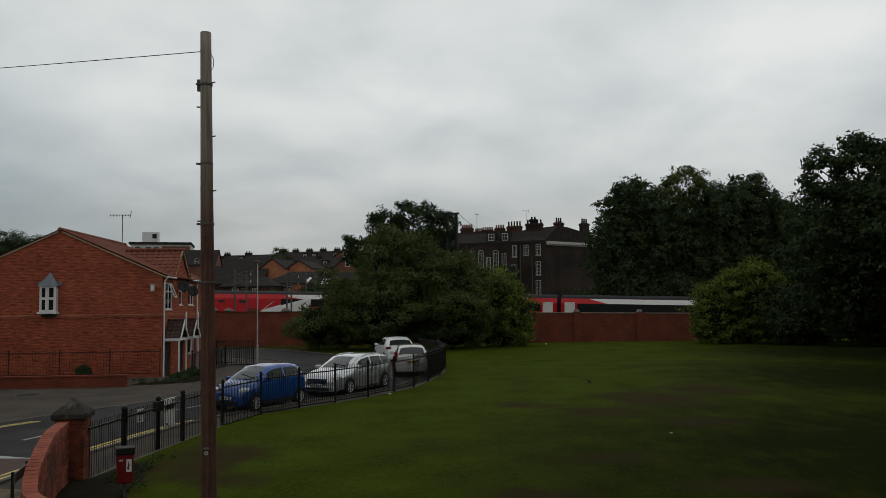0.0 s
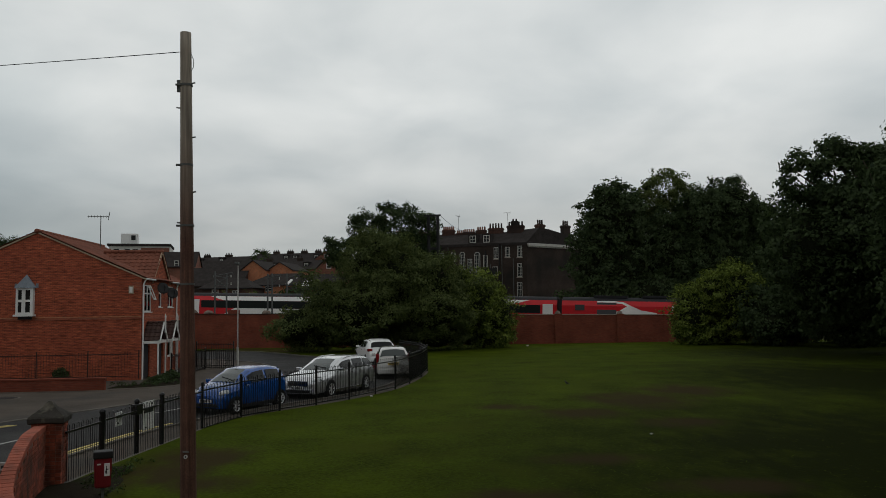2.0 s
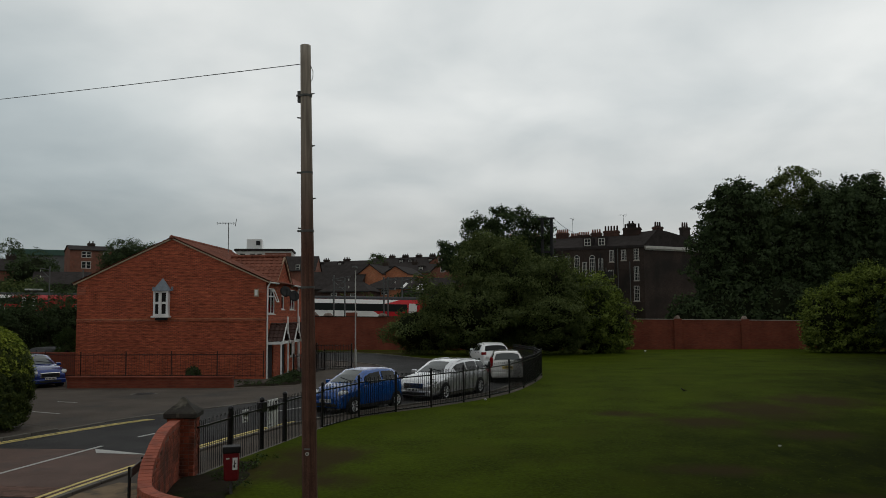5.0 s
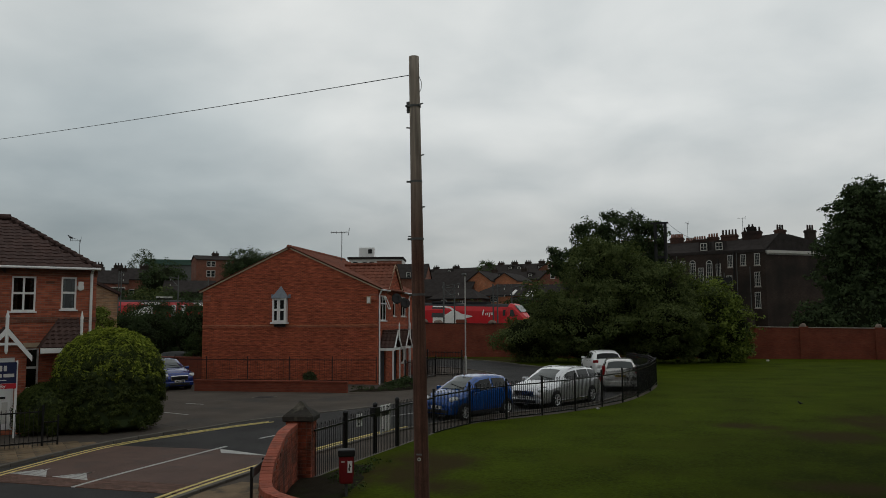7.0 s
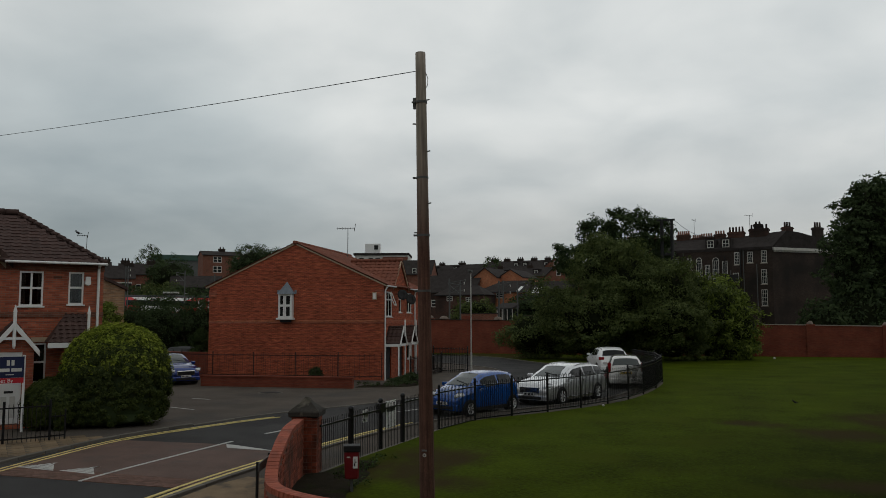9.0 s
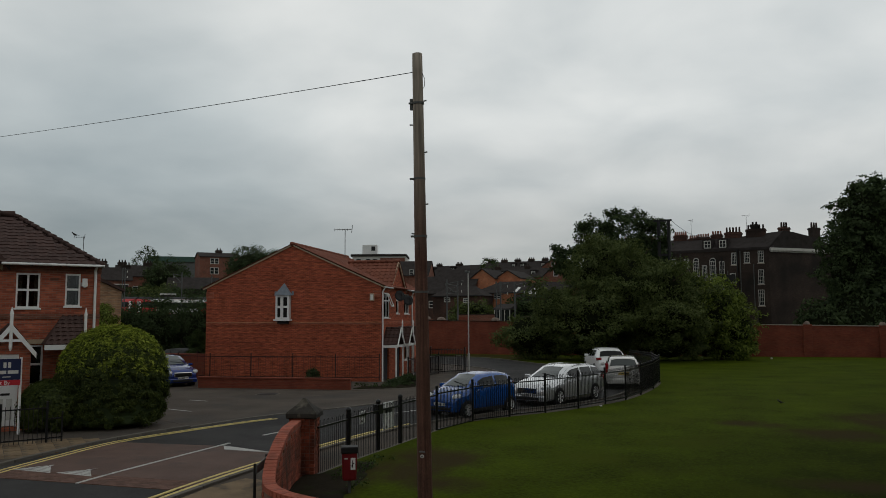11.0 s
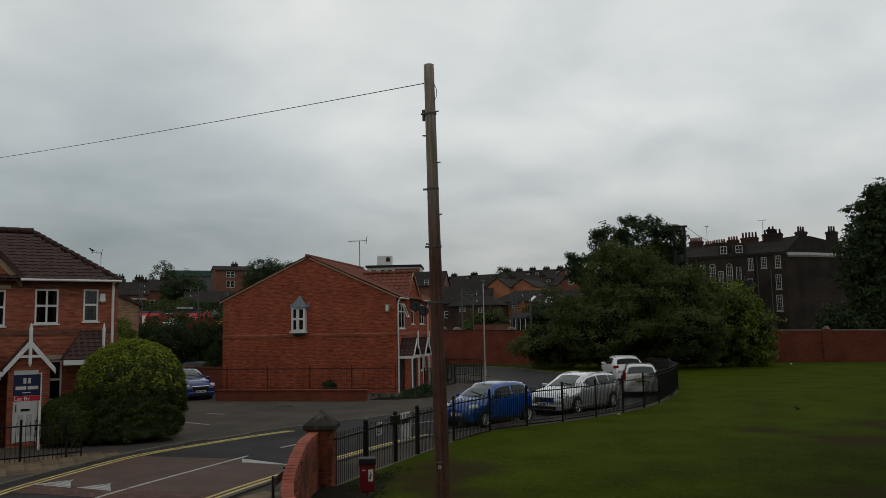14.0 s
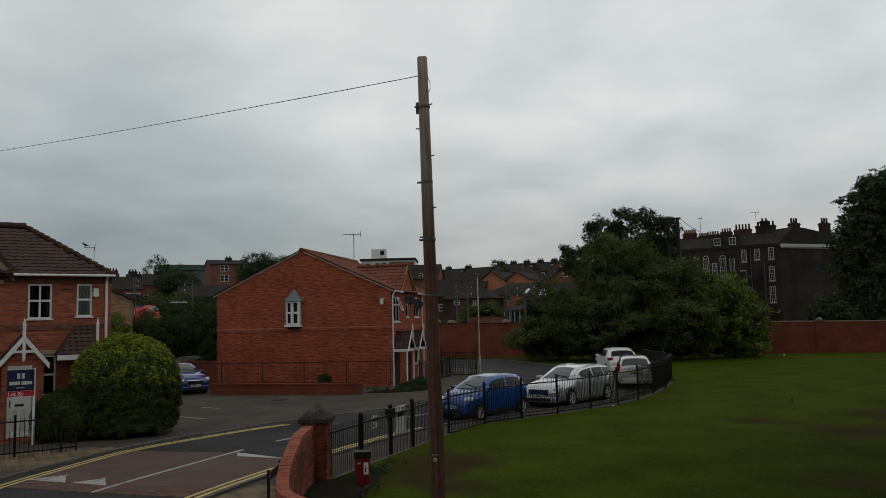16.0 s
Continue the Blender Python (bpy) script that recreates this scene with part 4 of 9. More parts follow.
        for i in range(3):
            cyl(bm, (mid, -out + i * 0.28, zr + 0.02), (mid, -out + 0.27 + i * 0.28, zr + 0.03), 0.075, 0.065, 8)
        part("ridge_tile", bm, "tile_brown", c, smooth=True)
        bm = cyl(bmesh.new(), (mid, -out - 0.1, zr - 0.5), (mid, -out - 0.1, zr + 0.3), 0.04, 0.04, 8)
        cyl(bm, (mid, -out - 0.1, zr + 0.3), (mid, -out - 0.1, zr + 0.5), 0.055, 0.0, 8)
        part("finial", bm, "white", c)
    # roof
    sl = math.hypot(W / 2 + 0.25, (R - E) * (W / 2 + 0.25) / (W / 2))
    rise = (R - E) / (W / 2)
    tile_slope("roof_tiles", h, (W + 0.25, -0.06, E - 0.25 * rise + 0.1), (0, 1, 0), (-1, 0, rise), L + 0.3, sl, "tile_red", step=0.3, wave=0.3)
    tile_slope("roof_tiles", h, (-0.25, -0.06, E - 0.25 * rise + 0.1), (0, 1, 0), (1, 0, rise), L + 0.3, sl, "tile_red", step=0.3, wave=0.3)
    # cross-gable roof
    for s in (-1, 1):
        y0 = 3.5 + s * 1.8
        tile_slope("gable_tiles", h, (W + 0.15, y0, E - 0.05), (-1, 0, 0), (0, -s * 1.8, 1.62), 3.2, math.hypot(1.8, 1.62), "tile_red", step=0.3, wave=0.3)
    bm = bmesh.new()
    for i in range(22):
        cyl(bm, (W / 2, -0.1 + i * 0.45, R + 0.12), (W / 2, 0.33 + i * 0.45, R + 0.14), 0.12, 0.105, 10)
    part("ridge_tile", bm, "tile_red", h, smooth=True)
    bm = bmesh.new()
    for i in range(8):
        cyl(bm, (W + 0.15 - i * 0.4, 3.5, E + 1.62), (W - 0.23 - i * 0.4, 3.5, E + 1.63), 0.11, 0.10, 10)
    part("ridge_tile", bm, "tile_red", h, smooth=True)
    # mortar verge along the gable
    bm = bmesh.new()
    for s in (-1, 1):
        x1 = W / 2 + s * (W / 2 + 0.22)
        z1 = R - rise * (W / 2 + 0.22)
        prism(bm, [(x1, z1 + 0.01), (x1, z1 + 0.075), (W / 2, R + 0.09), (W / 2, R + 0.025)], -0.06, 0.05)
    part("verge", bm, "cream", h)
    # corbelled eaves corners
    for a, b in ((0.0, 0.45), (W - 0.45, W)):
        part("kneeler", boxes((a, b, -0.05, 0.0, 4.57, 4.95)), "house_b_brick", h)
    # gutters and downpipes
    for y0, y1 in ((0.0, 1.75), (5.2, L)):
        part("gutter", cyl(bmesh.new(), (W + 0.22, y0, E - 0.03), (W + 0.22, y1, E - 0.03), 0.05, n=8), "white", h)
    bm = cyl(bmesh.new(), (W + 0.07, 0.1, 0.0), (W + 0.07, 0.1, E - 0.3), 0.045, n=8)
    cyl(bm, (W + 0.07, 0.1, E - 0.3), (W + 0.2, 0.1, E - 0.05), 0.04, n=8)
    part("downpipe", bm, "white", h)
    bm = cyl(bmesh.new(), (W + 0.07, 6.9, 0.0), (W + 0.07, 6.9, E - 0.3), 0.045, n=8)
    cyl(bm, (W + 0.07, 6.9, E - 0.3), (W + 0.2, 6.9, E - 0.05), 0.04, n=8)
    part("downpipe", bm, "white", h)
    # oriel window with a lead hat
    o = new("oriel_window")
    o.parent = h
    x0, x1, z0, z1 = 4.3, 5.12, 3.4, 4.74
    o.matrix_basis = pose(0, 0, 0)
    xm = (x0 + x1) / 2
    part("window_frame", boxes((x0, x0 + 0.07, -0.2, 0.05, z0, z1), (x1 - 0.07, x1, -0.2, 0.05, z0, z1), (xm - 0.12, xm + 0.04, -0.26, -0.14, z0, z1),
                               (x0, x1, -0.26, 0.0, z0, z0 + 0.1), (x0, x1, -0.26, 0.0, z1 - 0.12, z1), (x0, x1, -0.24, -0.16, 4.02, 4.14),
                               (x1 - 0.13, x1, -0.25, -0.16, z0, z1), (x0, x0 + 0.1, -0.25, -0.16, z0, z1), bevel=0.008), "white", o)
    part("pane", boxes((x0 + 0.05, x1 - 0.05, -0.19, -0.18, z0 + 0.1, z1 - 0.1)), "glass", o)
    part("window_sill", boxes((x0 - 0.08, x1 + 0.08, -0.34, 0.0, z0 - 0.1, z0), bevel=0.012), "white", o)
    # black strip put in for the shade under the sill
    part("shade_board", boxes((x0 + 0.1, x1 - 0.1, -0.2, 0.0, z0 - 0.25, z0 - 0.1)), "plastic_black", o)
    bm = bmesh.new()
    base = [bm.verts.new(p) for p in ((x0 - 0.1, 0, z1 - 0.02), (x0 - 0.1, -0.24, z1 - 0.02), (xm - 0.2, -0.36, z1 - 0.02), (xm + 0.2, -0.36, z1 - 0.02), (x1 + 0.1, -0.24, z1 - 0.02), (x1 + 0.1, 0, z1 - 0.02))]
    tip = bm.verts.new((xm, 0.0, 5.42))
    for i in range(5):
        bm.faces.new((base[i], base[i + 1], tip))
    bm.faces.new(list(reversed(base)))
    bm.faces.new((base[5], base[0], tip))
    bmesh.ops.recalc_face_normals(bm, faces=bm.faces)
    part("lead_roof", bm, "lead", o, "grey lead pointed hood")
    for a in (x0 - 0.16, x1 + 0.04):
        part("flashing", boxes((a, a + 0.12, -0.02, 0.0, z1, 4.95)), "lead", o)
    part("alarm_box", boxes((9.7, 9.95, -0.09, 0.0, 4.37, 4.78), bevel=0.02), "cream", h, "cream burglar alarm box")
    part("alarm_cover", boxes((9.75, 9.9, -0.1, -0.09, 4.43, 4.72)), "white", h)
    dish(h, pose(W + 0.4, 2.55, 4.72, 70, 0, 28))
    dish(h, pose(W + 0.45, 4.4, 4.5, 70, 0, 28))
    # plain back and far walls close the house
    part("rear_wall", boxes((0.0, 0.28, 0.283, L, 0, E), (0.283, W - 0.283, L - 0.28, L, 0, E)), "red_brick", h)
    part("inner_floor", boxes((0.283, W - 0.283, 0.283, L - 0.283, 2.6, 2.75)), "curtain", h)
    part("rear_gable", prism(bmesh.new(), [(0, E), (W, E), (W / 2, R)], L - 0.28, L), "red_brick", h)
    part("curtain", boxes((4.3, 4.6, 0.3, 0.33, 3.4, 4.7), (4.85, 5.2, 0.3, 0.33, 3.4, 4.3)), "curtain", h)


house_a()
aerial(-19.55, 47.2, 7.75, 1.5, 12)


# ---------------------------------------------------------------- house behind the round hedge
def house_b():
    h = thing("hipped_house", pose(-18.3, 22.5, 0, 0, 0, 49), "red brick house with a dark tiled hipped roof and gabled porches", "house")
    E = 5.2
    holes = [(-2.54, -1.84, 3.8, 4.94), (-1.09, -0.62, 3.86, 4.95), (-4.3, -3.38, 3.74, 4.9), (-2.2, -1.68, 1.3, 2.6), (-1.0, -0.5, 1.2, 2.3)]
    bm = bmesh.new()
    holed_wall(bm, 0.0, E, holes, 0, 0.28, x_from=-9.0)
    part("front_wall", bm, "house_b_brick", h)
    part("brick_band", boxes((-9.0, 0.02, -0.03, 0.0, 3.44, 3.62), (-9.0, 0.02, -0.02, 0.0, 4.97, 5.17)), "brown_brick", h, "darker brick string course")
    for i, (a, b, c, d) in enumerate(holes):
        window(h, a, b, c, d, 0.0, cols=1 if i in (1, 3, 4) else 2, rows=(0.52,), curtain=(i < 3), frame_w=0.055)
    part("lintel", boxes((-4.5, -3.25, -0.035, 0.0, 4.94, 5.06)), "cream", h)
    part("lintel", boxes((-2.15, -1.66, -0.035, 0.0, 2.63, 2.78)), "cream", h)
    # forward gable
    bm = bmesh.new()
    prism(bm, [(-6.2, E), (-2.95, E), (-4.55, 7.0)], -0.06, 0.2)
    part("gable", bm, "house_b_brick", h)
    part("verge", prism(bmesh.new(), [(-2.75, 5.02), (-2.75, 5.22), (-4.55, 7.22), (-4.55, 7.0)], -0.2, 0.0), "tile_brown", h)
    part("corbel", prism(bmesh.new(), [(-2.95, 5.0), (-2.95, 5.25), (-4.55, 6.95), (-4.55, 6.75)], -0.1, -0.062), "cream", h)
    # hipped roof: ridge parallel to the front
    rz, ry, rx = 7.15, 3.4, -2.38
    ov, ox = 0.3, 0.04
    slope = math.hypot(ry + ov, rz - E)
    tile_slope("roof_tiles", h, (-9.0, -ov, E - 0.02), (1, 0, 0), (0, ry + ov, rz - E), 9.0 + ox, slope, "tile_brown", step=0.28, wave=0.28,
               trim=lambda v: (0.0, 9.0 + ox - (ox - rx) * min(1, v / slope)))
    side = math.hypot(-rx + ox, rz - E)
    tile_slope("roof_tiles", h, (ox, -ov, E - 0.02), (0, 1, 0), (rx - ox, 0, rz - E), 7.4, side, "tile_brown", step=0.28, wave=0.28,
               trim=lambda v: ((ry + ov) * min(1, v / side), 7.4 - (ry + ov) * min(1, v / side)))
    bm = bmesh.new()
    a, b = Vector((ox, -ov, E + 0.04)), Vector((rx, ry, rz + 0.07))
    for i in range(15):
        p, q = a.lerp(b, i / 15), a.lerp(b, (i + 1.08) / 15)
        cyl(bm, p + Vector((0, 0, 0.03)), q, 0.085, 0.072, 10)
    for i in range(14):
        cyl(bm, (rx - 0.45 * i, ry, rz + 0.1), (rx - 0.45 * i - 0.47, ry, rz + 0.1), 0.12, 0.105, 10)
    part("hip_tile", bm, "tile_brown", h, smooth=True)
    # single pantiles over the stretch of the front slope nearest the street
    up, along = Vector((0, ry + ov, rz - E)).normalized(), Vector((1, 0, 0))
    nrm = along.cross(up).normalized()
    bm = bmesh.new()
    rows = []
    for u in range(7):
        x = -0.14 + 0.3 * u / 6
        w = 0.011 * math.cos((u / 6) * 2 * math.pi + 0.6)
        rows.append([bm.verts.new(p) for p in ((x, 0, 0.012 + w), (x, 0, 0.042 + w), (x, 0.32, 0.018 + w))])
    for a, b in zip(rows, rows[1:]):
        bm.faces.new((a[0], b[0], b[1], a[1])), bm.faces.new((a[1], b[1], b[2], a[2]))
    bmesh.ops.recalc_face_normals(bm, faces=bm.faces)
    tile = bpy.data.meshes.new("roof_tile")
    bm.to_mesh(tile)
    bm.free()
    tile.materials.append(M["pantile"])
    rnd = random.Random(12)
    for r in range(14):
        v = 0.28 * r
        edge = ox - (ox - rx) * (v + 0.3) / slope
        for k in range(21):
            x = ox - 0.14 - 0.28 * k
            if x + 0.16 > edge:
                continue
            p = Vector((x, -ov, E + 0.045)) + up * (v - 0.02) + nrm * rnd.uniform(0.0, 0.008)
            ob = mesh_part("roof_tile", tile, None, h)
            ob.matrix_basis = Matrix((( along.x, up.x, nrm.x, p.x), (along.y, up.y, nrm.y, p.y), (along.z, up.z, nrm.z, p.z), (0, 0, 0, 1)))
    part("gutter", cyl(bmesh.new(), (-3.0, -0.34, E + 0.02), (ox + 0.02, -0.34, E + 0.02), 0.042, n=8), "white", h)
    bm = cyl(bmesh.new(), (-0.17, -0.06, 0.0), (-0.17, -0.06, E - 0.12), 0.045, n=8)
    cyl(bm, (-0.17, -0.06, E - 0.12), (-0.17, -0.3, E), 0.045, n=8)
    part("downpipe", bm, "white", h)
    bm = cyl(bmesh.new(), (-0.5, -0.1, 4.6), (-0.5, -0.01, 4.6), 0.1, 0.12, 6)
    box(bm, -0.58, -0.42, -0.09, 0.0, 4.55, 4.8, bevel=0.02)
    part("alarm_box", bm, "white", h, "white burglar alarm box")
    part("vent", boxes((-1.55, -1.3, -0.015, 0.0, 4.7, 4.8)), "brown_brick", h)
    # porches
    for x, lab in ((-2.72, True),):
        p = new("porch")
        p.parent = h
        p.matrix_basis = pose(x, 0, 0)
        w, e, r, d = 0.58, 2.42, 3.25, 1.1
        bm = bmesh.new()
        holed_wall(bm, w, e, [(-0.42, 0.26, 0.15, 2.36)], -d, -d + 0.2, x_from=-w)
        prism(bm, [(-w, e), (w, e), (0, r - 0.1)], -d, -d + 0.2)
        box(bm, -w, -w + 0.2, -d + 0.2, 0, 0, e)
        box(bm, w - 0.2, w, -d + 0.2, 0, 0, e)
        part("porch_wall", bm, "house_b_brick", p)
        for s in (-1, 1):
            tile_slope("porch_tiles", p, (s * (w + 0.14), -d - 0.12, e - 0.12), (0, 1, 0), (-s * (w + 0.14), 0, r - e + 0.12), d + 0.12, math.hypot(w + 0.14, r - e + 0.12), "tile_brown", step=0.24, wave=0.24)
        bm = bmesh.new()
        for s in (-1, 1):
            prism(bm, [(s * (w + 0.14), e - 0.2), (s * (w + 0.14), e - 0.02), (0, r + 0.06), (0, r - 0.15)], -d - 0.16, -d - 0.1)
        box(bm, -0.3, 0.3, -d - 0.15, -d - 0.09, 2.74, 2.82)
        part("bargeboard", bm, "white" if lab else "tile_brown", p)
        bm = cyl(bmesh.new(), (0, -d - 0.13, 2.55), (0, -d - 0.13, 3.6), 0.05, 0.05, 8)
        cyl(bm, (0, -d - 0.13, 3.6), (0, -d - 0.13, 3.82), 0.06, 0.01, 8)
        cyl(bm, (0, -d - 0.13, 2.47), (0, -d - 0.13, 2.56), 0.02, 0.05, 8)
        part("finial", bm, "white", p)
        part("fascia", boxes((-w - 0.9, -w - 0.14, -d - 0.12, -d - 0.08, e - 0.22, e - 0.08)) if lab else boxes((-w - 0.3, -w - 0.14, -d - 0.12, -d - 0.08, e - 0.22, e - 0.08)), "white", p)
        if lab:
            part("door_frame", boxes((-0.42, -0.36, -d + 0.03, -d + 0.12, 0.15, 2.36), (0.2, 0.26, -d + 0.03, -d + 0.12, 0.15, 2.36), (-0.36, 0.2, -d + 0.03, -d + 0.12, 2.28, 2.36)), "white", p)
            dr = part("door", boxes((-0.36, 0.2, -d + 0.06, -d + 0.11, 0.17, 2.28), bevel=0.01), "white", p, "white panelled front door")
            part("door_panel", boxes((-0.28, -0.12, -d + 0.045, -d + 0.062, 0.35, 1.0), (-0.04, 0.12, -d + 0.045, -d + 0.062, 0.35, 1.0), bevel=0.006), "offwhite", dr)
            part("letter_plate", boxes((-0.2, 0.05, -d + 0.045, -d + 0.062, 1.1, 1.17), bevel=0.005), "plastic_black", dr)
            part("handle", boxes((-0.345, -0.32, -d + 0.03, -d + 0.062, 1.08, 1.3), bevel=0.005), "plastic_black", dr)
    # hipped lean-to canopy with a finial beside the hedge
    c = new("porch_canopy")
    c.parent = h
    L2 = math.hypot(1.1, 0.92)
    tile_slope("canopy_tiles", c, (-1.75, -1.1, 2.62), (1, 0, 0), (0, 1.1, 0.92), 1.22, L2, "tile_brown", step=0.2, wave=0.2, amp=0.018, trim=lambda v: (0.6 * min(1, v / L2), 1.22))
    bm = bmesh.new()
    q = [bm.verts.new(p) for p in ((-1.75, -1.1, 2.63), (-1.15, -0.003, 3.55), (-1.75, -0.003, 2.63), (-0.53, -1.1, 2.63), (-0.53, -0.003, 3.55), (-0.53, -0.003, 2.63))]
    for f in ((0, 1, 2), (3, 5, 4), (0, 3, 4, 1), (0, 2, 5, 3), (1, 4, 5, 2)):
        bm.faces.new([q[i] for i in f])
    bmesh.ops.recalc_face_normals(bm, faces=bm.faces)
    part("canopy_core", bm, "tile_brown", c)
    part("fascia", boxes((-1.77, -0.51, -1.14, -1.1, 2.46, 2.62), bevel=0.006), "white", c)
    bm = cyl(bmesh.new(), (-0.58, -1.0, 2.5), (-0.58, -1.0, 3.55), 0.045, 0.045, 8)
    cyl(bm, (-0.58, -1.0, 3.55), (-0.58, -1.0, 3.8), 0.055, 0.01, 8)
    part("finial", bm, "white", c)
    for x in (-1.2, -0.62):
        part("pillar", boxes((x, x + 0.12, -1.06, -0.94, 0, 2.46), bevel=0.008), "white", c)
    # lean-to roof between the porches
    tile_slope("canopy_tiles", h, (-6.2, -1.15, 2.25), (1, 0, 0), (0, 1.15, 0.8), 2.7, 1.4, "tile_brown", step=0.24, wave=0.24)
    part("canopy_fascia", boxes((-6.2, -3.5, -1.2, -1.15, 2.1, 2.26)), "white", h)
    part("bay_wall", boxes((-6.2, -3.52, -1.1, -0.85, 0, 2.1)), "house_b_brick", h)
    # side and rear walls
    part("side_wall", boxes((-0.28, -0.003, 0.283, 6.8, 0, E), (-9.0, -0.283, 6.52, 6.8, 0, E), (-9.0, -8.72, 0.283, 6.52, 0, E)), "house_b_brick", h)
    part("inner_floor", boxes((-8.7, -0.283, 0.283, 6.5, 2.6, 2.75)), "curtain", h)
    # near-black panel added behind the windows so that the rooms look unlit
    part("inner_wall", boxes((-8.7, -0.29, 1.6, 1.7, 0, E - 0.01)), "door_dark", h)


house_b()


def to_let_board():
    s = thing("estate_agent_board", pose(-18.3, 22.5, 0, 0, 0, 49) @ pose(-2.85, -2.0, 0), "blue and red letting board on a white post", "sign")
    part("post", boxes((0.33, 0.4, -0.03, 0.04, 0.02, 2.3), bevel=0.006), "white", s)
    part("board", boxes((-0.36, 0.36, -0.07, -0.03, 1.64, 2.26), bevel=0.004), "blue_sign", s)
    part("strip", boxes((-0.36, 0.36, -0.07, -0.03, 1.48, 1.635), bevel=0.004), "red_sign", s, "red strip")
    bm = boxes((-0.3, -0.02, -0.076, -0.07, 1.82, 1.92), (0.02, 0.3, -0.076, -0.07, 1.82, 1.92), (-0.12, 0.1, -0.076, -0.07, 1.72, 1.745))
    box(bm, -0.1, -0.02, -0.076, -0.07, 2.0, 2.16)
    box(bm, 0.02, 0.1, -0.076, -0.07, 2.0, 2.16)
    part("logo_bar", bm, "offwhite", s)
    fc = bpy.data.curves.new("lettering", "FONT")
    fc.body, fc.size, fc.extrude, fc.align_x = "Let By", 0.16, 0.002, "CENTER"
    t = new("lettering", fc)
    t.data.materials.append(M["white"])
    t.parent = s
    t.matrix_basis = pose(-0.12, -0.074, 1.505, 90, 0, 0)


to_let_board()


def tan_gable_building():
    h = thing("tan_brick_building", pose(-29.2, 36.2, 0, 0, 0, 40), "plain tan brick side wall of a low pitched building", "building")
    part("wall", prism(bmesh.new(), [(-7.0, -0.1), (0.9, -0.1), (0.9, 4.98), (-1.6, 6.2), (-7.0, 6.6)], 0, 6.0), "tan_brick", h)
    part("roof", prism(bmesh.new(), [(1.05, 4.95), (1.05, 5.1), (-1.6, 6.38), (-7.0, 6.8), (-7.0, 6.6), (-1.6, 6.21)], -0.15, 6.1), "tile_brown", h)


tan_gable_building()
# ---------------------------------------------------------------- railway: track, train, masts
FOOT = Vector((26.1, 80.3, 0.35))          # where the line passes nearest
ALONG = Vector((-0.951, 0.309, 0.0))       # the way the train goes
TRAIN_YAW = 162.0


def climb(s):
    """The line climbs, ever more gently, towards the left."""
    return 0.0315 * s - 0.0000305 * s * s


def on_track(s):
    slope = climb(s + 11.0) - climb(s + 10.0)
    return pose(*(FOOT + ALONG * s + Vector((0, 0, climb(s)))), 0, -math.degrees(math.atan(slope)), TRAIN_YAW)


def build_track():
    bed = thing("railway_track", pose(*FOOT, 0, 0, TRAIN_YAW), "ballasted railway track behind the brick wall", "railway", kind="structure")

    def along(y0, y1, z0, z1):
        bm = bmesh.new()
        rows = []
        for x in range(-60, 231, 10):
            h = climb(x)
            rows.append([bm.verts.new((x, y, h + z)) for y, z in ((y0, z0), (y1, z0), (y1, z1), (y0, z1))])
        for a, b in zip(rows, rows[1:]):
            for k in range(4):
                bm.faces.new((a[k], b[k], b[(k + 1) % 4], a[(k + 1) % 4]))
        bm.faces.new(rows[0]), bm.faces.new(rows[-1])
        bmesh.ops.recalc_face_normals(bm, faces=bm.faces)
        return bm

    part("ballast", along(-3.2, 3.2, -3.0, -0.2), "ballast", bed)
    for y in (-0.75, 0.75):
        part("rail", along(y - 0.035, y + 0.035, -0.16, 0.0), "rail_steel", bed)
    part("sleeper", boxes(*[(x, x + 0.25, -1.3, 1.3, climb(x) - 0.2, climb(x) - 0.14) for x in range(-60, 230)]), "pale_stone", bed, kind="stuff")


build_track()


def side_panel(bm, pts, y=1.372):
    """A flat panel on the flank, from points (x, z): it follows the lean of the side above the waist."""
    if min(p[1] for p in pts) < 2.8 and max(p[1] for p in pts) > 2.9:
        y += 0.045

    def at(x, z):
        return (x, y - max(0.0, z - 2.85) * 0.42, z)
    n = len(pts)
    a = [bm.verts.new(at(*p)) for p in pts]
    b = [bm.verts.new((at(*p)[0], at(*p)[1] - 0.03, p[1])) for p in pts]
    bm.faces.new(a), bm.faces.new(list(reversed(b)))
    for i in range(n):
        bm.faces.new((a[i], a[(i + 1) % n], b[(i + 1) % n], b[i]))
    bmesh.ops.recalc_face_normals(bm, faces=bm.faces)
    return bm


BODY = [(-1.36, 0.95), (1.36, 0.95), (1.365, 1.6), (1.36, 2.85), (1.14, 3.37)]
ROOF = [(1.14, 3.37), (0.9, 3.56), (0.55, 3.7), (0, 3.76), (-0.55, 3.7), (-0.9, 3.56), (-1.14, 3.37)]


def extrude_x(bm, pts, x0, x1):
    a = [bm.verts.new((x0, y, z)) for y, z in pts]
    b = [bm.verts.new((x1, y, z)) for y, z in pts]
    n = len(pts)
    bm.faces.new(a), bm.faces.new(list(reversed(b)))
    for i in range(n):
        bm.faces.new((a[i], b[i], b[(i + 1) % n], a[(i + 1) % n]))
    bmesh.ops.recalc_face_normals(bm, faces=bm.faces)
    return bm


def bogie(parent, x):
    b = part("bogie", boxes((x - 1.6, x + 1.6, -1.1, 1.1, 0.45, 0.85), bevel=0.05), "train_dark", parent)
    for dx in (-1.25, 1.25):
        for y in (-0.8, 0.8):
            part("wheel", cyl(bmesh.new(), (x + dx, y - 0.06, 0.46), (x + dx, y + 0.06, 0.46), 0.46, n=18), "rail_steel", b)


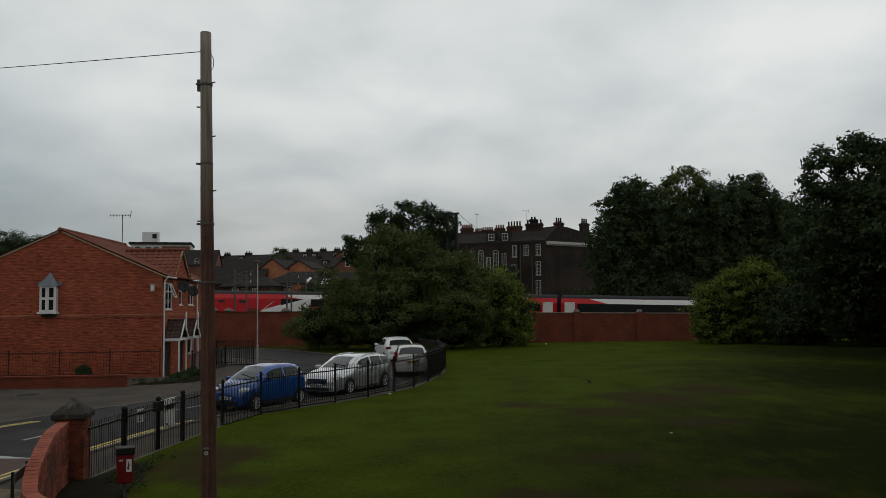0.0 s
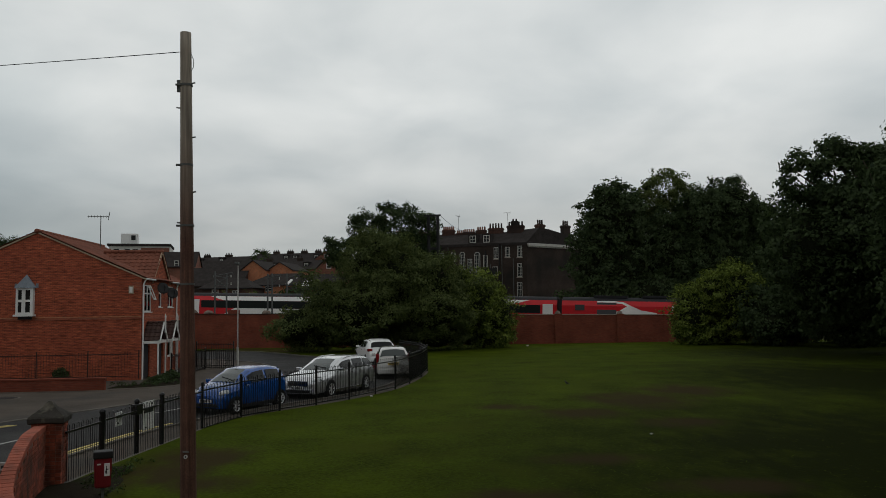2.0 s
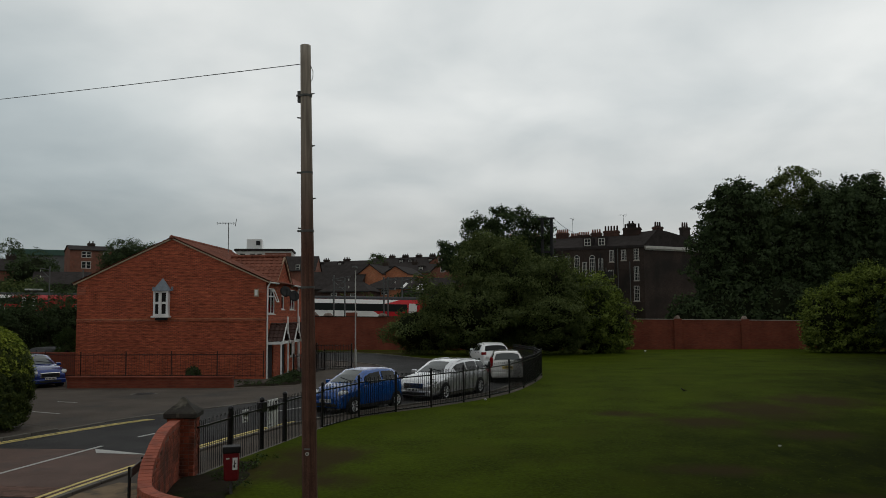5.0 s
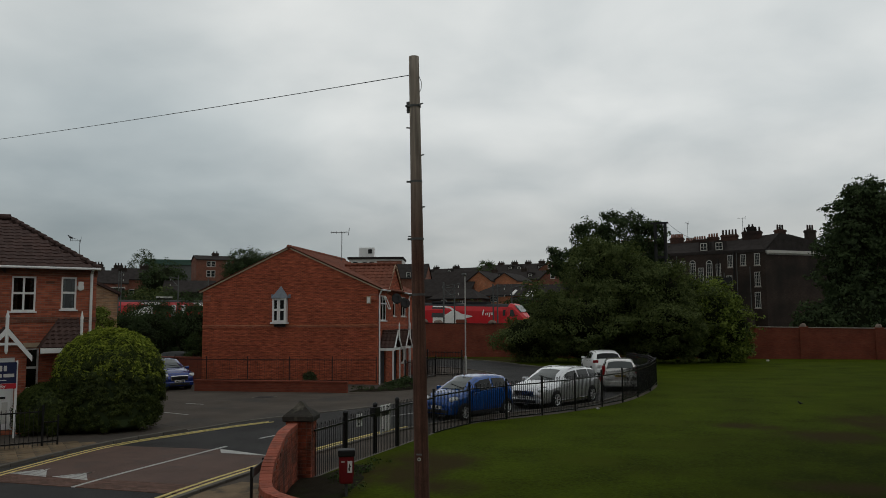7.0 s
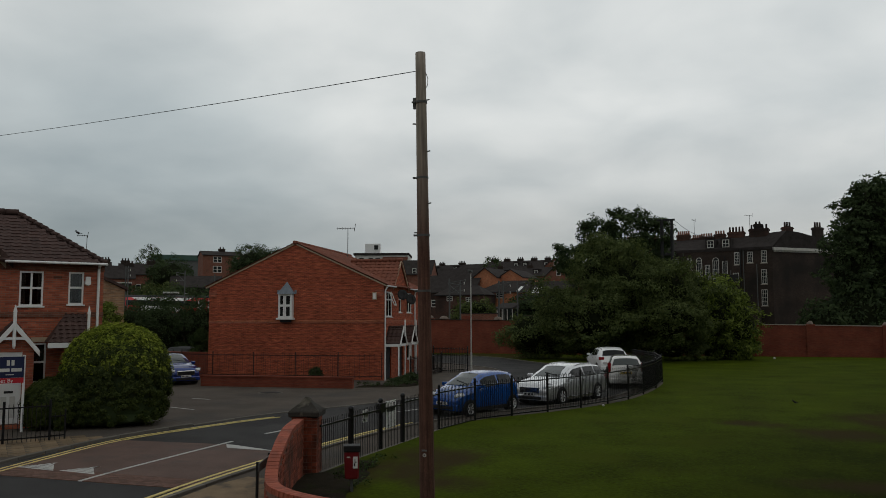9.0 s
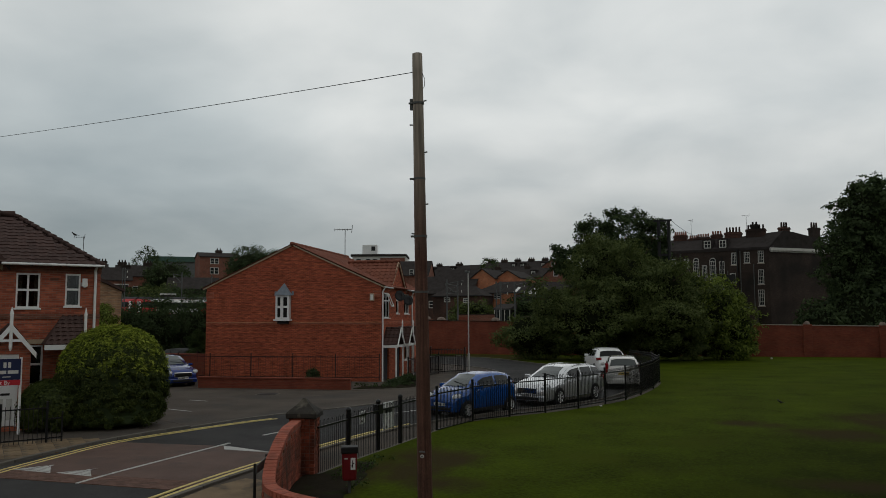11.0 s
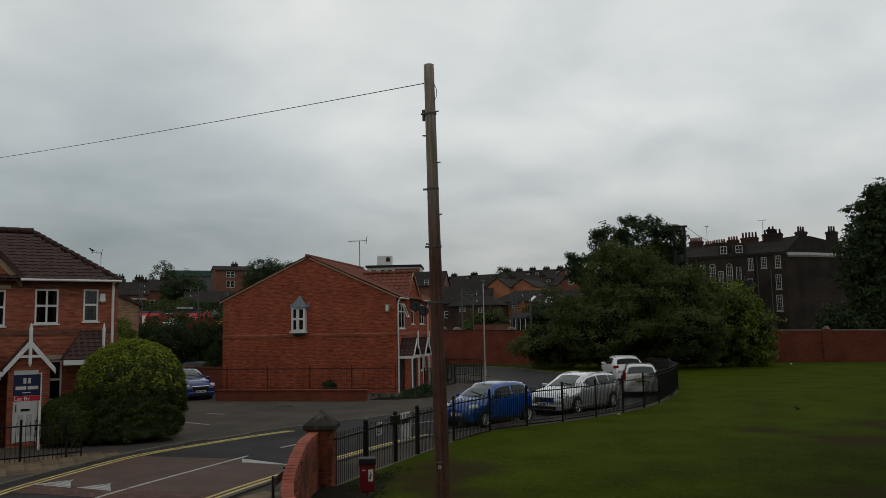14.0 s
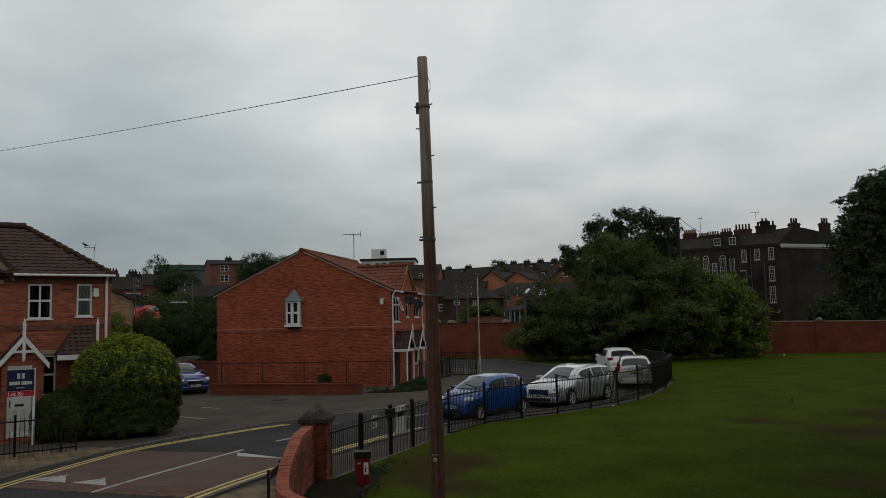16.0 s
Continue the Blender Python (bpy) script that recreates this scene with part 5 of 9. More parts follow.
def coach(kind):
    """A coach with its end nearer the train's tail at x = 0."""
    L = 22.5
    lab = {"plain": "red and white railway coach with a dark window band", "buffet": "red buffet coach with a white sweep and few windows"}[kind]
    c = thing("railway_coach", on_track(0), lab, "train coach", group="coaches of the passing train")
    full = BODY + [(-1.14, 3.37), (-1.36, 2.85)]
    part("body", extrude_x(bmesh.new(), full, 0.0, L), "train_red", c, smooth=False)
    part("roof", extrude_x(bmesh.new(), ROOF, 0.0, L), "train_roof", c)
    part("bellows", boxes((-0.5, 0.0, -0.7, 0.7, 1.0, 3.5)), "train_dark", c)
    part("underframe", boxes((4, L - 4, -1.15, 1.15, 0.35, 0.95)), "train_dark", c)
    if kind == "plain":
        part("upper_stripe", side_panel(bmesh.new(), [(2.9, 3.36), (L - 2.9, 3.36), (L - 4.9, 2.86), (4.9, 2.86)]), "train_white", c, "white stripe over the windows")
        part("lower_panel", side_panel(bmesh.new(), [(6.4, 1.95), (L - 6.4, 1.95), (L - 4.6, 1.0), (4.6, 1.0)]), "train_white", c, "white lower panel")
        spans = [(1.75, L - 1.75)]
    else:
        part("white_sweep", side_panel(bmesh.new(), [(3.6, 3.36), (9.6, 3.36), (11.8, 2.3), (13.6, 1.0), (5.6, 1.0), (6.4, 1.95), (6.4, 2.86), (5.4, 2.86)]), "train_white", c, "white sweep round the windows")
        spans = [(1.75, 10.4)]
        part("grille", boxes((15.2, 16.2, 1.36, 1.385, 2.3, 2.6), (18.2, 19.2, 1.36, 1.385, 2.3, 2.6)), "train_dark", c)
    for a, b in spans:
        part("window_band", side_panel(bmesh.new(), [(a, 1.97), (a + 0.15, 1.95), (b - 0.15, 1.95), (b, 1.97), (b, 2.83), (b - 0.15, 2.85), (a + 0.15, 2.85), (a, 2.83)], 1.378), "glass", c, "dark continuous window band")
    for x in (0.4, L - 1.5):
        d = part("door", side_panel(bmesh.new(), [(x, 1.05), (x + 1.1, 1.05), (x + 1.1, 2.95), (x, 2.95)], 1.384), "train_white", c, "white door")
        part("door_window", side_panel(bmesh.new(), [(x + 0.25, 1.95), (x + 0.85, 1.95), (x + 0.85, 2.7), (x + 0.25, 2.7)], 1.39), "glass", d)
    for x in (3.4, L - 3.4):
        bogie(c, x)
    return c


def power_car():
    """The wedge-nosed power car at the tail; its nose is at x = 0."""
    L = 17.3
    c = thing("power_car", on_track(0), "red wedge-nosed diesel power car with a white sweep and yellow nose", "locomotive")
    full = BODY + [(-1.14, 3.37), (-1.36, 2.85)]
    part("body", extrude_x(bmesh.new(), full, 2.6, L), "train_red", c)
    part("roof", extrude_x(bmesh.new(), ROOF, 2.6, L), "train_roof", c)
    # cab and nose, lofted
    bm = bmesh.new()
    rings = []
    for x, top, w, low in ((2.6, 3.8, 1.36, 0.95), (2.0, 3.7, 1.36, 0.9), (1.0, 2.75, 1.24, 0.7), (0.35, 2.1, 0.98, 0.6), (0.0, 1.5, 0.66, 0.6)):
        sh = low + (top - low) * 0.86
        rings.append([bm.verts.new(p) for p in ((x, -w, low), (x, w, low), (x, w, (low + sh) / 2), (x, w * 0.9, sh), (x, w * 0.55, top), (x, -w * 0.55, top), (x, -w * 0.9, sh), (x, -w, (low + sh) / 2))])
    for a, b in zip(rings, rings[1:]):
        for i in range(8):
            bm.faces.new((a[i], b[i], b[(i + 1) % 8], a[(i + 1) % 8]))
    bm.faces.new(rings[-1])
    bmesh.ops.recalc_face_normals(bm, faces=bm.faces)
    part("cab", bm, "train_red", c, "red sloping cab")
    part("nose", boxes((-0.12, 0.25, -0.72, 0.72, 0.6, 1.75), bevel=0.12), "warning_yellow", c, "yellow nose panel")
    part("nose_flank", boxes((0.22, 0.7, -1.02, 1.06, 0.75, 2.02), bevel=0.1), "warning_yellow", c)
    part("windscreen", prism(bmesh.new(), [(1.05, 2.72), (1.85, 3.5), (1.75, 3.6), (0.95, 2.82)], -0.85, 0.85), "cab_screen", c)
    part("cab_window", side_panel(bmesh.new(), [(1.5, 2.3), (2.2, 2.3), (2.2, 3.05), (1.85, 3.05)], 1.385), "glass", c)
    d = part("cab_door", side_panel(bmesh.new(), [(2.7, 1.0), (3.35, 1.0), (3.35, 3.2), (2.7, 3.2)], 1.38), "train_red", c)
    part("door_window", side_panel(bmesh.new(), [(2.85, 2.3), (3.2, 2.3), (3.2, 3.0), (2.85, 3.0)], 1.388), "glass", d)
    part("white_sweep", side_panel(bmesh.new(), [(8.6, 1.0), (13.4, 1.0), (13.4, 1.9), (11.6, 1.9), (11.6, 3.34), (10.9, 3.28), (10.2, 2.95), (9.1, 2.45), (7.5, 2.2), (7.5, 2.1), (8.4, 1.9)]), "train_white", c, "white sweeping panel")
    part("engine_grille", side_panel(bmesh.new(), [(11.6, 1.9), (13.6, 1.9), (13.6, 3.2), (11.6, 3.2)], 1.38), "train_dark", c)
    part("roof_line", side_panel(bmesh.new(), [(11.6, 3.22), (13.6, 3.22), (13.6, 3.36), (11.6, 3.36)], 1.376), "train_white", c)
    part("window", side_panel(bmesh.new(), [(14.9, 2.35), (15.9, 2.35), (15.9, 2.95), (14.9, 2.95)], 1.38), "glass", c)
    # operator's mark: plain white strokes
    bm = bmesh.new()
    for x, z, w, hgt in ((5.1, 2.3, 0.16, 0.7), (4.75, 2.3, 0.12, 0.32), (4.5, 2.32, 0.12, 0.32), (4.2, 2.15, 0.14, 0.5), (3.9, 2.35, 0.12, 0.32), (3.7, 2.36, 0.2, 0.3)):
        side_panel(bm, [(x + 0.85, z), (x + 0.85 + w, z), (x + 0.73 + w, z + hgt), (x + 0.73, z + hgt)], 1.38)
    part("mark", bm, "train_white", c)
    part("roof_equipment", boxes((6.0, 9.0, -0.7, 0.7, 3.7, 3.98), (10.5, 14, -0.75, 0.75, 3.7, 3.95), bevel=0.04), "train_roof", c)
    part("underframe", boxes((4.2, 12.5, -1.15, 1.15, 0.35, 0.95)), "train_dark", c)
    for x in (2.6, 14.4):
        bogie(c, x)
    return c


TAIL = power_car()
plain = coach("plain")
buffet = coach("buffet")
TRAIN = [(TAIL, 0.0), (plain, 17.85), (copy_thing(plain, on_track(0)), 17.85 + 22.95), (buffet, 17.85 + 2 * 22.95),
         (copy_thing(plain, on_track(0)), 17.85 + 3 * 22.95), (copy_thing(plain, on_track(0)), 17.85 + 4 * 22.95)]


def train_tail(t):
    """How far along the line the tail's nose is: it slows gently."""
    return -26.54 + 10.718 * t - 0.1075 * t * t - 0.85 * math.exp(-((t - 8.0) / 2.6) ** 2) - 0.03 * t


def ole_mast(x, y, z, h, arm=0.0, w=0.22, twin=False):
    m = thing("overhead_line_mast", pose(x, y, z, 0, 0, -18), "grey steel overhead line mast beside the railway", "mast", group="overhead line masts")
    part("column", boxes((-w / 2, w / 2, -w / 2, w / 2, -2.0, h), bevel=0.01), "mast_steel", m)
    if twin:
        part("column", boxes((0.55 - w / 2, 0.55 + w / 2, -w / 2, w / 2, -2.0, h), bevel=0.01), "mast_steel", m)
    if arm:
        bm = cyl(bmesh.new(), (0, 0, h - 0.5), (arm, 0, h - 0.2), 0.05, n=6)
        cyl(bm, (0, 0, h - 1.6), (arm, 0, h - 0.3), 0.05, n=6)
        cyl(bm, (0, 0, h - 1.5), (arm * 0.8, 0, h - 1.4), 0.04, n=6)
        part("arm", bm, "mast_steel", m)
    for k in range(2):
        part("insulator", cyl(bmesh.new(), (arm * 0.9, 0, h - 0.7 - 0.8 * k), (arm * 0.9, 0, h - 0.45 - 0.8 * k), 0.05, n=8), "offwhite", m)


def h_pole(x, y, top):
    p = thing("h_frame_pole", pose(x, y, 0, 0, 0, -4), "dark twin-leg wooden pole with a cross beam", "utility pole")
    for dx in (-0.45, 0.45):
        part("leg", cyl(bmesh.new(), (dx, 0, -0.3), (dx, 0, top), 0.2, 0.15, 10), "plastic_black", p)
    part("cross_beam", boxes((-0.9, 0.75, -0.1, 0.1, top - 0.15, top + 0.02), bevel=0.01), "plastic_black", p)
    part("brace", boxes((-0.5, 0.5, -0.06, 0.06, top - 3.4, top - 3.2), bevel=0.01), "plastic_black", p)
    a, b = Vector((x + 0.6, y, top)), Vector((x + 7.5, y + 45, top + 3.0))
    w = thing("overhead_wire", pose(0, 0, 0), "thin wire from the twin pole towards the terrace", "wire")
    part("cable", tube(bmesh.new(), [a.lerp(b, i / 16) - Vector((0, 0, 3.6 * i / 16 * (1 - i / 16))) for i in range(17)], 0.02), "plastic_black", w)


def at(az, d, z=0.0):
    a = radians(az)
    return (-math.sin(a) * d, math.cos(a) * d, z)


for az, d, tn, arm, twin in ((15.0, 88, 0.050, 2.2, False), (14.2, 94, 0.047, -1.8, False), (11.35, 88, 0.047, 1.6, True), (10.0, 96, 0.047, 1.5, False),
                             (37.75, 120, 0.062, 1.2, True), (33.9, 118, 0.058, -2.0, False), (31.9, 112, 0.054, 0.0, False)):
    x, y, z = at(az, d, 1.5)
    ole_mast(x, y, z, 3.4 + tn * d - z, arm, 0.14 if az < 20 else 0.12, twin)

h_pole(0.95, 75.0, 3.4 + 75 * 0.1215)

# ---------------------------------------------------------------- far buildings
def facade_window(parent, x0, x1, z0, z1, y, rows=(0.5,), cols=1, edge=0.12, bar=0.05):
    w = new("window")
    w.parent = parent
    part("window_frame", boxes((x0, x1, y - 0.05, y + 0.02, z0, z0 + edge + 0.02), (x0, x1, y - 0.05, y + 0.02, z1 - edge, z1), (x0, x0 + edge, y - 0.05, y + 0.02, z0, z1), (x1 - edge, x1, y - 0.05, y + 0.02, z0, z1),
                               *[(x0, x1, y - 0.05, y + 0.02, z0 + (z1 - z0) * r - bar, z0 + (z1 - z0) * r + bar) for r in rows],
                               *[(x0 + (x1 - x0) * k / cols - bar, x0 + (x1 - x0) * k / cols + bar, y - 0.05, y + 0.02, z0, z1) for k in range(1, cols)]), "old_white", w)
    part("pane", boxes((x0 + 0.05, x1 - 0.05, y - 0.02, y + 0.03, z0 + 0.05, z1 - 0.05)), "glass", w)
    return w


def chimney(parent, x, y, z0, w, d, h, pots, along_x=True, pot=0.95, clay="dark_brick", stack="dark_brick"):
    c = part("chimney", boxes((x - w / 2, x + w / 2, y - d / 2, y + d / 2, z0, z0 + h), (x - w / 2 - 0.08, x + w / 2 + 0.08, y - d / 2 - 0.08, y + d / 2 + 0.08, z0 + h - 0.35, z0 + h - 0.12)), stack, parent)
    for i in range(pots):
        o = (i + 0.5) / pots - 0.5
        px, py = (x + o * (w - 0.1), y) if along_x else (x, y + o * (d - 0.1))
        part("chimney_pot", cyl(bmesh.new(), (px, py, z0 + h), (px, py, z0 + h + pot), 0.16, 0.12, 8), clay, c)


def terrace():
    """The tall dark Georgian terrace beyond the line."""
    x0, y0, _ = at(-7.6, 120)
    h = thing("georgian_terrace", pose(x0, y0, 0, 0, 0, -16), "tall dark sooty brick terrace with white sash windows and many chimneys", "terrace")
    C = 13.3
    part("front_wall", boxes((-27, 0, 0, 9, 0, C)), "dark_brick", h)
    # side wing, turned away
    sw = new("side_wing")
    sw.parent = h
    sw.matrix_basis = pose(0, 0, 0, 0, 0, 52)
    part("side_wall", boxes((0, 13.5, 0.003, 8, 0, C)), "dark_brick", sw)
    part("cornice", boxes((0.1, 13.6, -0.35, 0.0, C - 0.42, C), bevel=0.04), "old_white", sw, "pale moulded cornice")
    bm = bmesh.new()
    for i in range(26):
        box(bm, 0.3 + 0.5 * i, 0.5 + 0.5 * i, -0.28, 0.0, C - 0.62, C - 0.42)
    part("dentil", bm, "old_white", sw, kind="stuff")
    part("parapet", boxes((-27, 0.05, -0.12, 0.25, C - 0.25, C + 0.15)), "slate", h)
    # roofs
    ro = part("roof", prism(bmesh.new(), [(0.2, C), (0.2, C + 0.1), (4.5, C + 2.25), (9, C + 0.1), (9, C)], -27, 0.6), "slate", h)
    ro.matrix_basis = Matrix(((0, 1, 0, 0), (1, 0, 0, 0), (0, 0, 1, 0), (0, 0, 0, 1)))
    ro.data.flip_normals()
    part("wing_roof", prism(bmesh.new(), [(0.0, C), (2.9, C + 2.55), (5.0, C + 2.4), (9.6, C + 1.6), (13.5, C + 0.1), (13.5, C)], 0.1, 8), "slate", sw)
    # windows, read from the storeys
    for x, z, w, hh in ((-1.1, 11.15, 0.95, 1.75), (-1.15, 8.1, 0.95, 2.1), (-1.2, 5.0, 1.0, 2.3), (-3.0, 11.2, 0.95, 1.6), (-4.8, 11.0, 0.9, 1.8), (-5.0, 8.4, 1.0, 1.4),
                        (-6.5, 9.2, 0.9, 2.4), (-6.5, 5.4, 0.9, 2.3), (-9.0, 8.9, 0.9, 2.2), (-11.6, 10.4, 0.9, 1.8), (-11.4, 6.4, 0.9, 2.2), (-13.6, 10.4, 0.9, 1.8), (-17.5, 10.0, 0.9, 1.8), (-20, 10, 0.9, 1.8), (-20, 6, 0.9, 2.1)):
        w *= 0.8
        facade_window(h, x - w / 2, x + w / 2, z, z + hh, 0.0, rows=(0.26, 0.5, 0.76), cols=3, edge=0.08, bar=0.02)
        part("window_sill", boxes((x - w / 2 - 0.1, x + w / 2 + 0.1, -0.14, -0.052, z - 0.13, z)), "pale_stone", h)
    # round-headed stair windows
    for x, z, w, hh in ((-7.8, 8.4, 0.9, 3.3), (-10.2, 9.4, 0.85, 2.4)):
        wdw = facade_window(h, x - w / 2, x + w / 2, z, z + hh, 0.0, rows=(0.2, 0.4, 0.6, 0.8), cols=3, edge=0.08, bar=0.02)
        bm = bmesh.new()
        rim = [Vector((x + w / 2 * 0.92 * math.cos(math.pi * k / 10), -0.03, z + hh + w / 2 * 0.92 * math.sin(math.pi * k / 10))) for k in range(11)]
        for a, b in zip(rim, rim[1:]):
            cyl(bm, a, b, 0.05, n=5)
        part("arch", bm, "old_white", wdw)
        part("fanlight", cyl(bmesh.new(), (x, -0.02, z + hh), (x, 0.02, z + hh), w / 2 * 0.92, n=20), "glass", wdw)
    # dormers
    for x in (-6.4, -8.6):
        d = part("dormer", boxes((x - 0.75, x + 0.75, 0.6, 2.6, C + 0.1, C + 1.75)), "slate", h)
        facade_window(d, x - 0.5, x + 0.5, C + 0.35, C + 1.5, 0.55, rows=(0.5,), cols=2, edge=0.1, bar=0.03)
    part("drainpipe", cyl(bmesh.new(), (-4.3, -0.12, 0), (-4.3, -0.12, C), 0.09, n=8), "plastic_black", h)
    part("drainpipe", cyl(bmesh.new(), (-6.5, -0.12, 0), (-6.5, -0.12, C - 1), 0.09, n=8), "plastic_black", h)
    for dx, z0, z1 in ((-2.1, 0, 11.0), (-3.9, 3.0, 13.0), (-5.7, 5.0, 10.2), (-12.5, 0, 13.0)):
        part("drainpipe", cyl(bmesh.new(), (dx, -0.1, z0), (dx, -0.1, z1), 0.06, n=8), "grey_steel", h)
    part("waste_pipe", cyl(bmesh.new(), (-3.9, -0.1, 4.9), (-2.1, -0.1, 4.6), 0.06, n=8), "grey_steel", h)
    part("walkway", boxes((-7.0, -4.5, -0.9, 0.0, 8.6, 8.75), (-7.0, -4.5, -0.9, -0.85, 8.75, 9.5)), "plastic_black", h)
    part("rear_extension", boxes((-5.0, -1.7, -2.6, 0.0, 0, 4.6), bevel=0.02), "dark_brick", h)
    # chimneys: low party-wall stacks along the ridge, taller ones at the corner and on the wing
    for x, wd, n, z1, pot in ((-13.5, 2.0, 6, C + 2.95, 0.6), (-11.5, 1.4, 4, C + 2.35, 0.5), (-10.0, 1.9, 5, C + 2.5, 0.5), (-8.0, 1.6, 4, C + 2.75, 0.55),
                              (-5.6, 2.4, 5, C + 2.95, 0.8), (-17.5, 2.4, 5, C + 2.6, 0.6), (-21.5, 2.4, 5, C + 2.6, 0.6)):
        chimney(h, x, 4.5, C + 1.6, wd, 0.9, z1 - C - 1.6, n, pot=pot, clay="brown_brick" if x < -6 else "dark_brick", stack="sooty_brick")
    chimney(h, -2.35, 4.5, C + 1.5, 2.7, 1.0, 1.75, 5, pot=0.65, stack="sooty_brick")
    chimney(h, -2.5, 4.5, C + 3.2, 1.1, 0.9, 0.75, 2, pot=0.4)
    chimney(sw, 4.45, 1.5, C + 0.5, 1.45, 0.8, 2.75, 3, pot=0.75, stack="sooty_brick")
    chimney(sw, 10.25, 1.5, C + 0.3, 1.5, 0.8, 3.1, 3, pot=0.8)
    return h


terrace()
aerial(*at(-6.25, 124.5, 16.2), 2.4, 20)
aerial(*at(-2.6, 126, 16.4), 2.0, 60)


def gabled(name, label, az, d, z_eave, z_ridge, width, depth, wall, roof, yaw, axis_x=True, windows=(), chimneys=(), z_base=0.0, category="house"):
    """A plain house: its front, facing the camera, is width wide; the ridge runs along the front (axis_x) or away from it."""
    x, y, _ = at(az, d)
    h = thing(name, pose(x, y, 0, 0, 0, yaw), label, category)
    w = width / 2
    part("wall", boxes((-w, w, 0, depth, z_base, z_eave)), wall, h)
    t = 0.15
    if axis_x:
        pts = [(-0.3, z_eave - 0.1), (-0.3, z_eave + t - 0.1), (depth / 2, z_ridge + t), (depth + 0.3, z_eave + t - 0.1), (depth + 0.3, z_eave - 0.1), (depth / 2, z_ridge)]
        o = part("roof", prism(bmesh.new(), pts, -w - 0.2, w + 0.2), roof, h)
        # the outline's x is the depth: turn it so that depth runs away
        o.matrix_basis = Matrix(((0, 1, 0, 0), (1, 0, 0, 0), (0, 0, 1, 0), (0, 0, 0, 1)))
        o.data.flip_normals()
        g = part("gable", prism(bmesh.new(), [(0.02, z_eave), (depth - 0.02, z_eave), (depth / 2, z_ridge - 0.02)], -w, w), wall, h)
        g.matrix_basis = Matrix(((0, 1, 0, 0), (1, 0, 0, 0), (0, 0, 1, 0), (0, 0, 0, 1)))
        g.data.flip_normals()
    else:
        part("gable", prism(bmesh.new(), [(-w, z_eave), (w, z_eave), (0, z_ridge - 0.02)], 0, depth), wall, h)
        s = 1.08
        part("roof", prism(bmesh.new(), [(-w * s, z_eave - 0.2), (-w * s, z_eave), (0, z_ridge + t), (w * s, z_eave), (w * s, z_eave - 0.2), (0, z_ridge)], -0.25, depth + 0.2), roof, h)
    for (a, b, c, e) in windows:
        facade_window(h, a, b, c, e, 0.0)
    for (cx, n) in chimneys:
        chimney(h, cx, depth / 2, z_ridge - 0.6, 0.9 + 0.3 * n, 0.8, 1.35, n, pot=0.5)
    return h


def zt(d, tn):
    return 3.4 + d * tn


def hipped(name, label, az, d, te, tr, width, depth, wall, roof, yaw, left, right, windows=(), z_base=0.0):
    """A low house whose roof is hipped: left and right say how far the ridge stops short of each end."""
    x, y, _ = at(az, d)
    h = thing(name, pose(x, y, 0, 0, 0, yaw), label, "house")
    w, ze, zr, o = width / 2, zt(d, te), zt(d, tr), 0.3
    part("wall", boxes((-w, w, 0, depth, z_base, ze)), wall, h)
    bm = bmesh.new()
    e = [bm.verts.new(p) for p in ((-w - o, -o, ze), (w + o, -o, ze), (w + o, depth + o, ze), (-w - o, depth + o, ze))]
    a, b = bm.verts.new((-w + left, depth / 2, zr)), bm.verts.new((w - right, depth / 2, zr))
    for f in ((e[0], e[1], b, a), (e[1], e[2], b), (e[2], e[3], a, b), (e[3], e[0], a), (e[3], e[2], e[1], e[0])):
        bm.faces.new(f)
    bmesh.ops.recalc_face_normals(bm, faces=bm.faces)
    part("roof", bm, roof, h)
    part("gutter", boxes((-w - o, w + o, -o - 0.1, -o, ze - 0.12, ze + 0.02)), "plastic_black", h)
    for (p, q, c, k) in windows:
        facade_window(h, p, q, c, k, 0.0, cols=2)
    return h


# orange double-gabled block and the lower houses before it
for az, tr in ((12.38, 0.0632), (10.5, 0.0610)):
    gabled("brick_gable_house", "orange brick gabled house with a dark roof", az, 150, zt(150, 0.0515), zt(150, tr), 4.9, 9, "orange_brick", "slate", -11, False, z_base=1)
hipped("slate_roofed_house", "brick house with a low hipped dark slate roof", 11.15, 132, 0.0325, 0.0480, 9.6, 7, "orange_brick", "slate", -12, 3.6, 0.5, ((-1.0, 0.3, zt(132, 0.0245), zt(132, 0.0315)),))
hipped("slate_roofed_house", "low dark roofed house beside the railway", 14.3, 128, 0.0290, 0.0420, 8.5, 6, "sooty_brick", "slate", -8, 2.0, 2.0,
       ((-2.2, -1.1, zt(128, 0.021), zt(128, 0.0275)), (1.2, 2.2, zt(128, 0.0195), zt(128, 0.026))))
gabled("slate_roofed_house", "brick house with a low dark slate roof", 8.2, 128, zt(128, 0.026), zt(128, 0.046), 9.5, 8, "brown_brick", "slate", -20, True)
gabled("slate_roofed_house", "brick house with a low dark slate roof", 15.3, 150, zt(150, 0.032), zt(150, 0.055), 12, 8, "sooty_brick", "slate", -10, True, ((-3, -1.8, 5.4, 6.8), (1.5, 2.7, 5.4, 6.8)))
gabled("slate_roofed_house", "brick house with a low dark slate roof", 14.6, 175, zt(175, 0.046), zt(175, 0.064), 16, 8, "sooty_brick", "slate", -8, True, ((-5, -3.8, 10, 11.4), (-1, 0.2, 10, 11.4), (3, 4.2, 10, 11.4)))
gabled("gable_end_house", "brick house with a white bargeboard gable", 7.0, 170, zt(170, 0.052), zt(170, 0.068), 6.0, 9, "brown_brick", "slate", -10, False, ((-0.5, 0.6, 12.4, 13.8),))
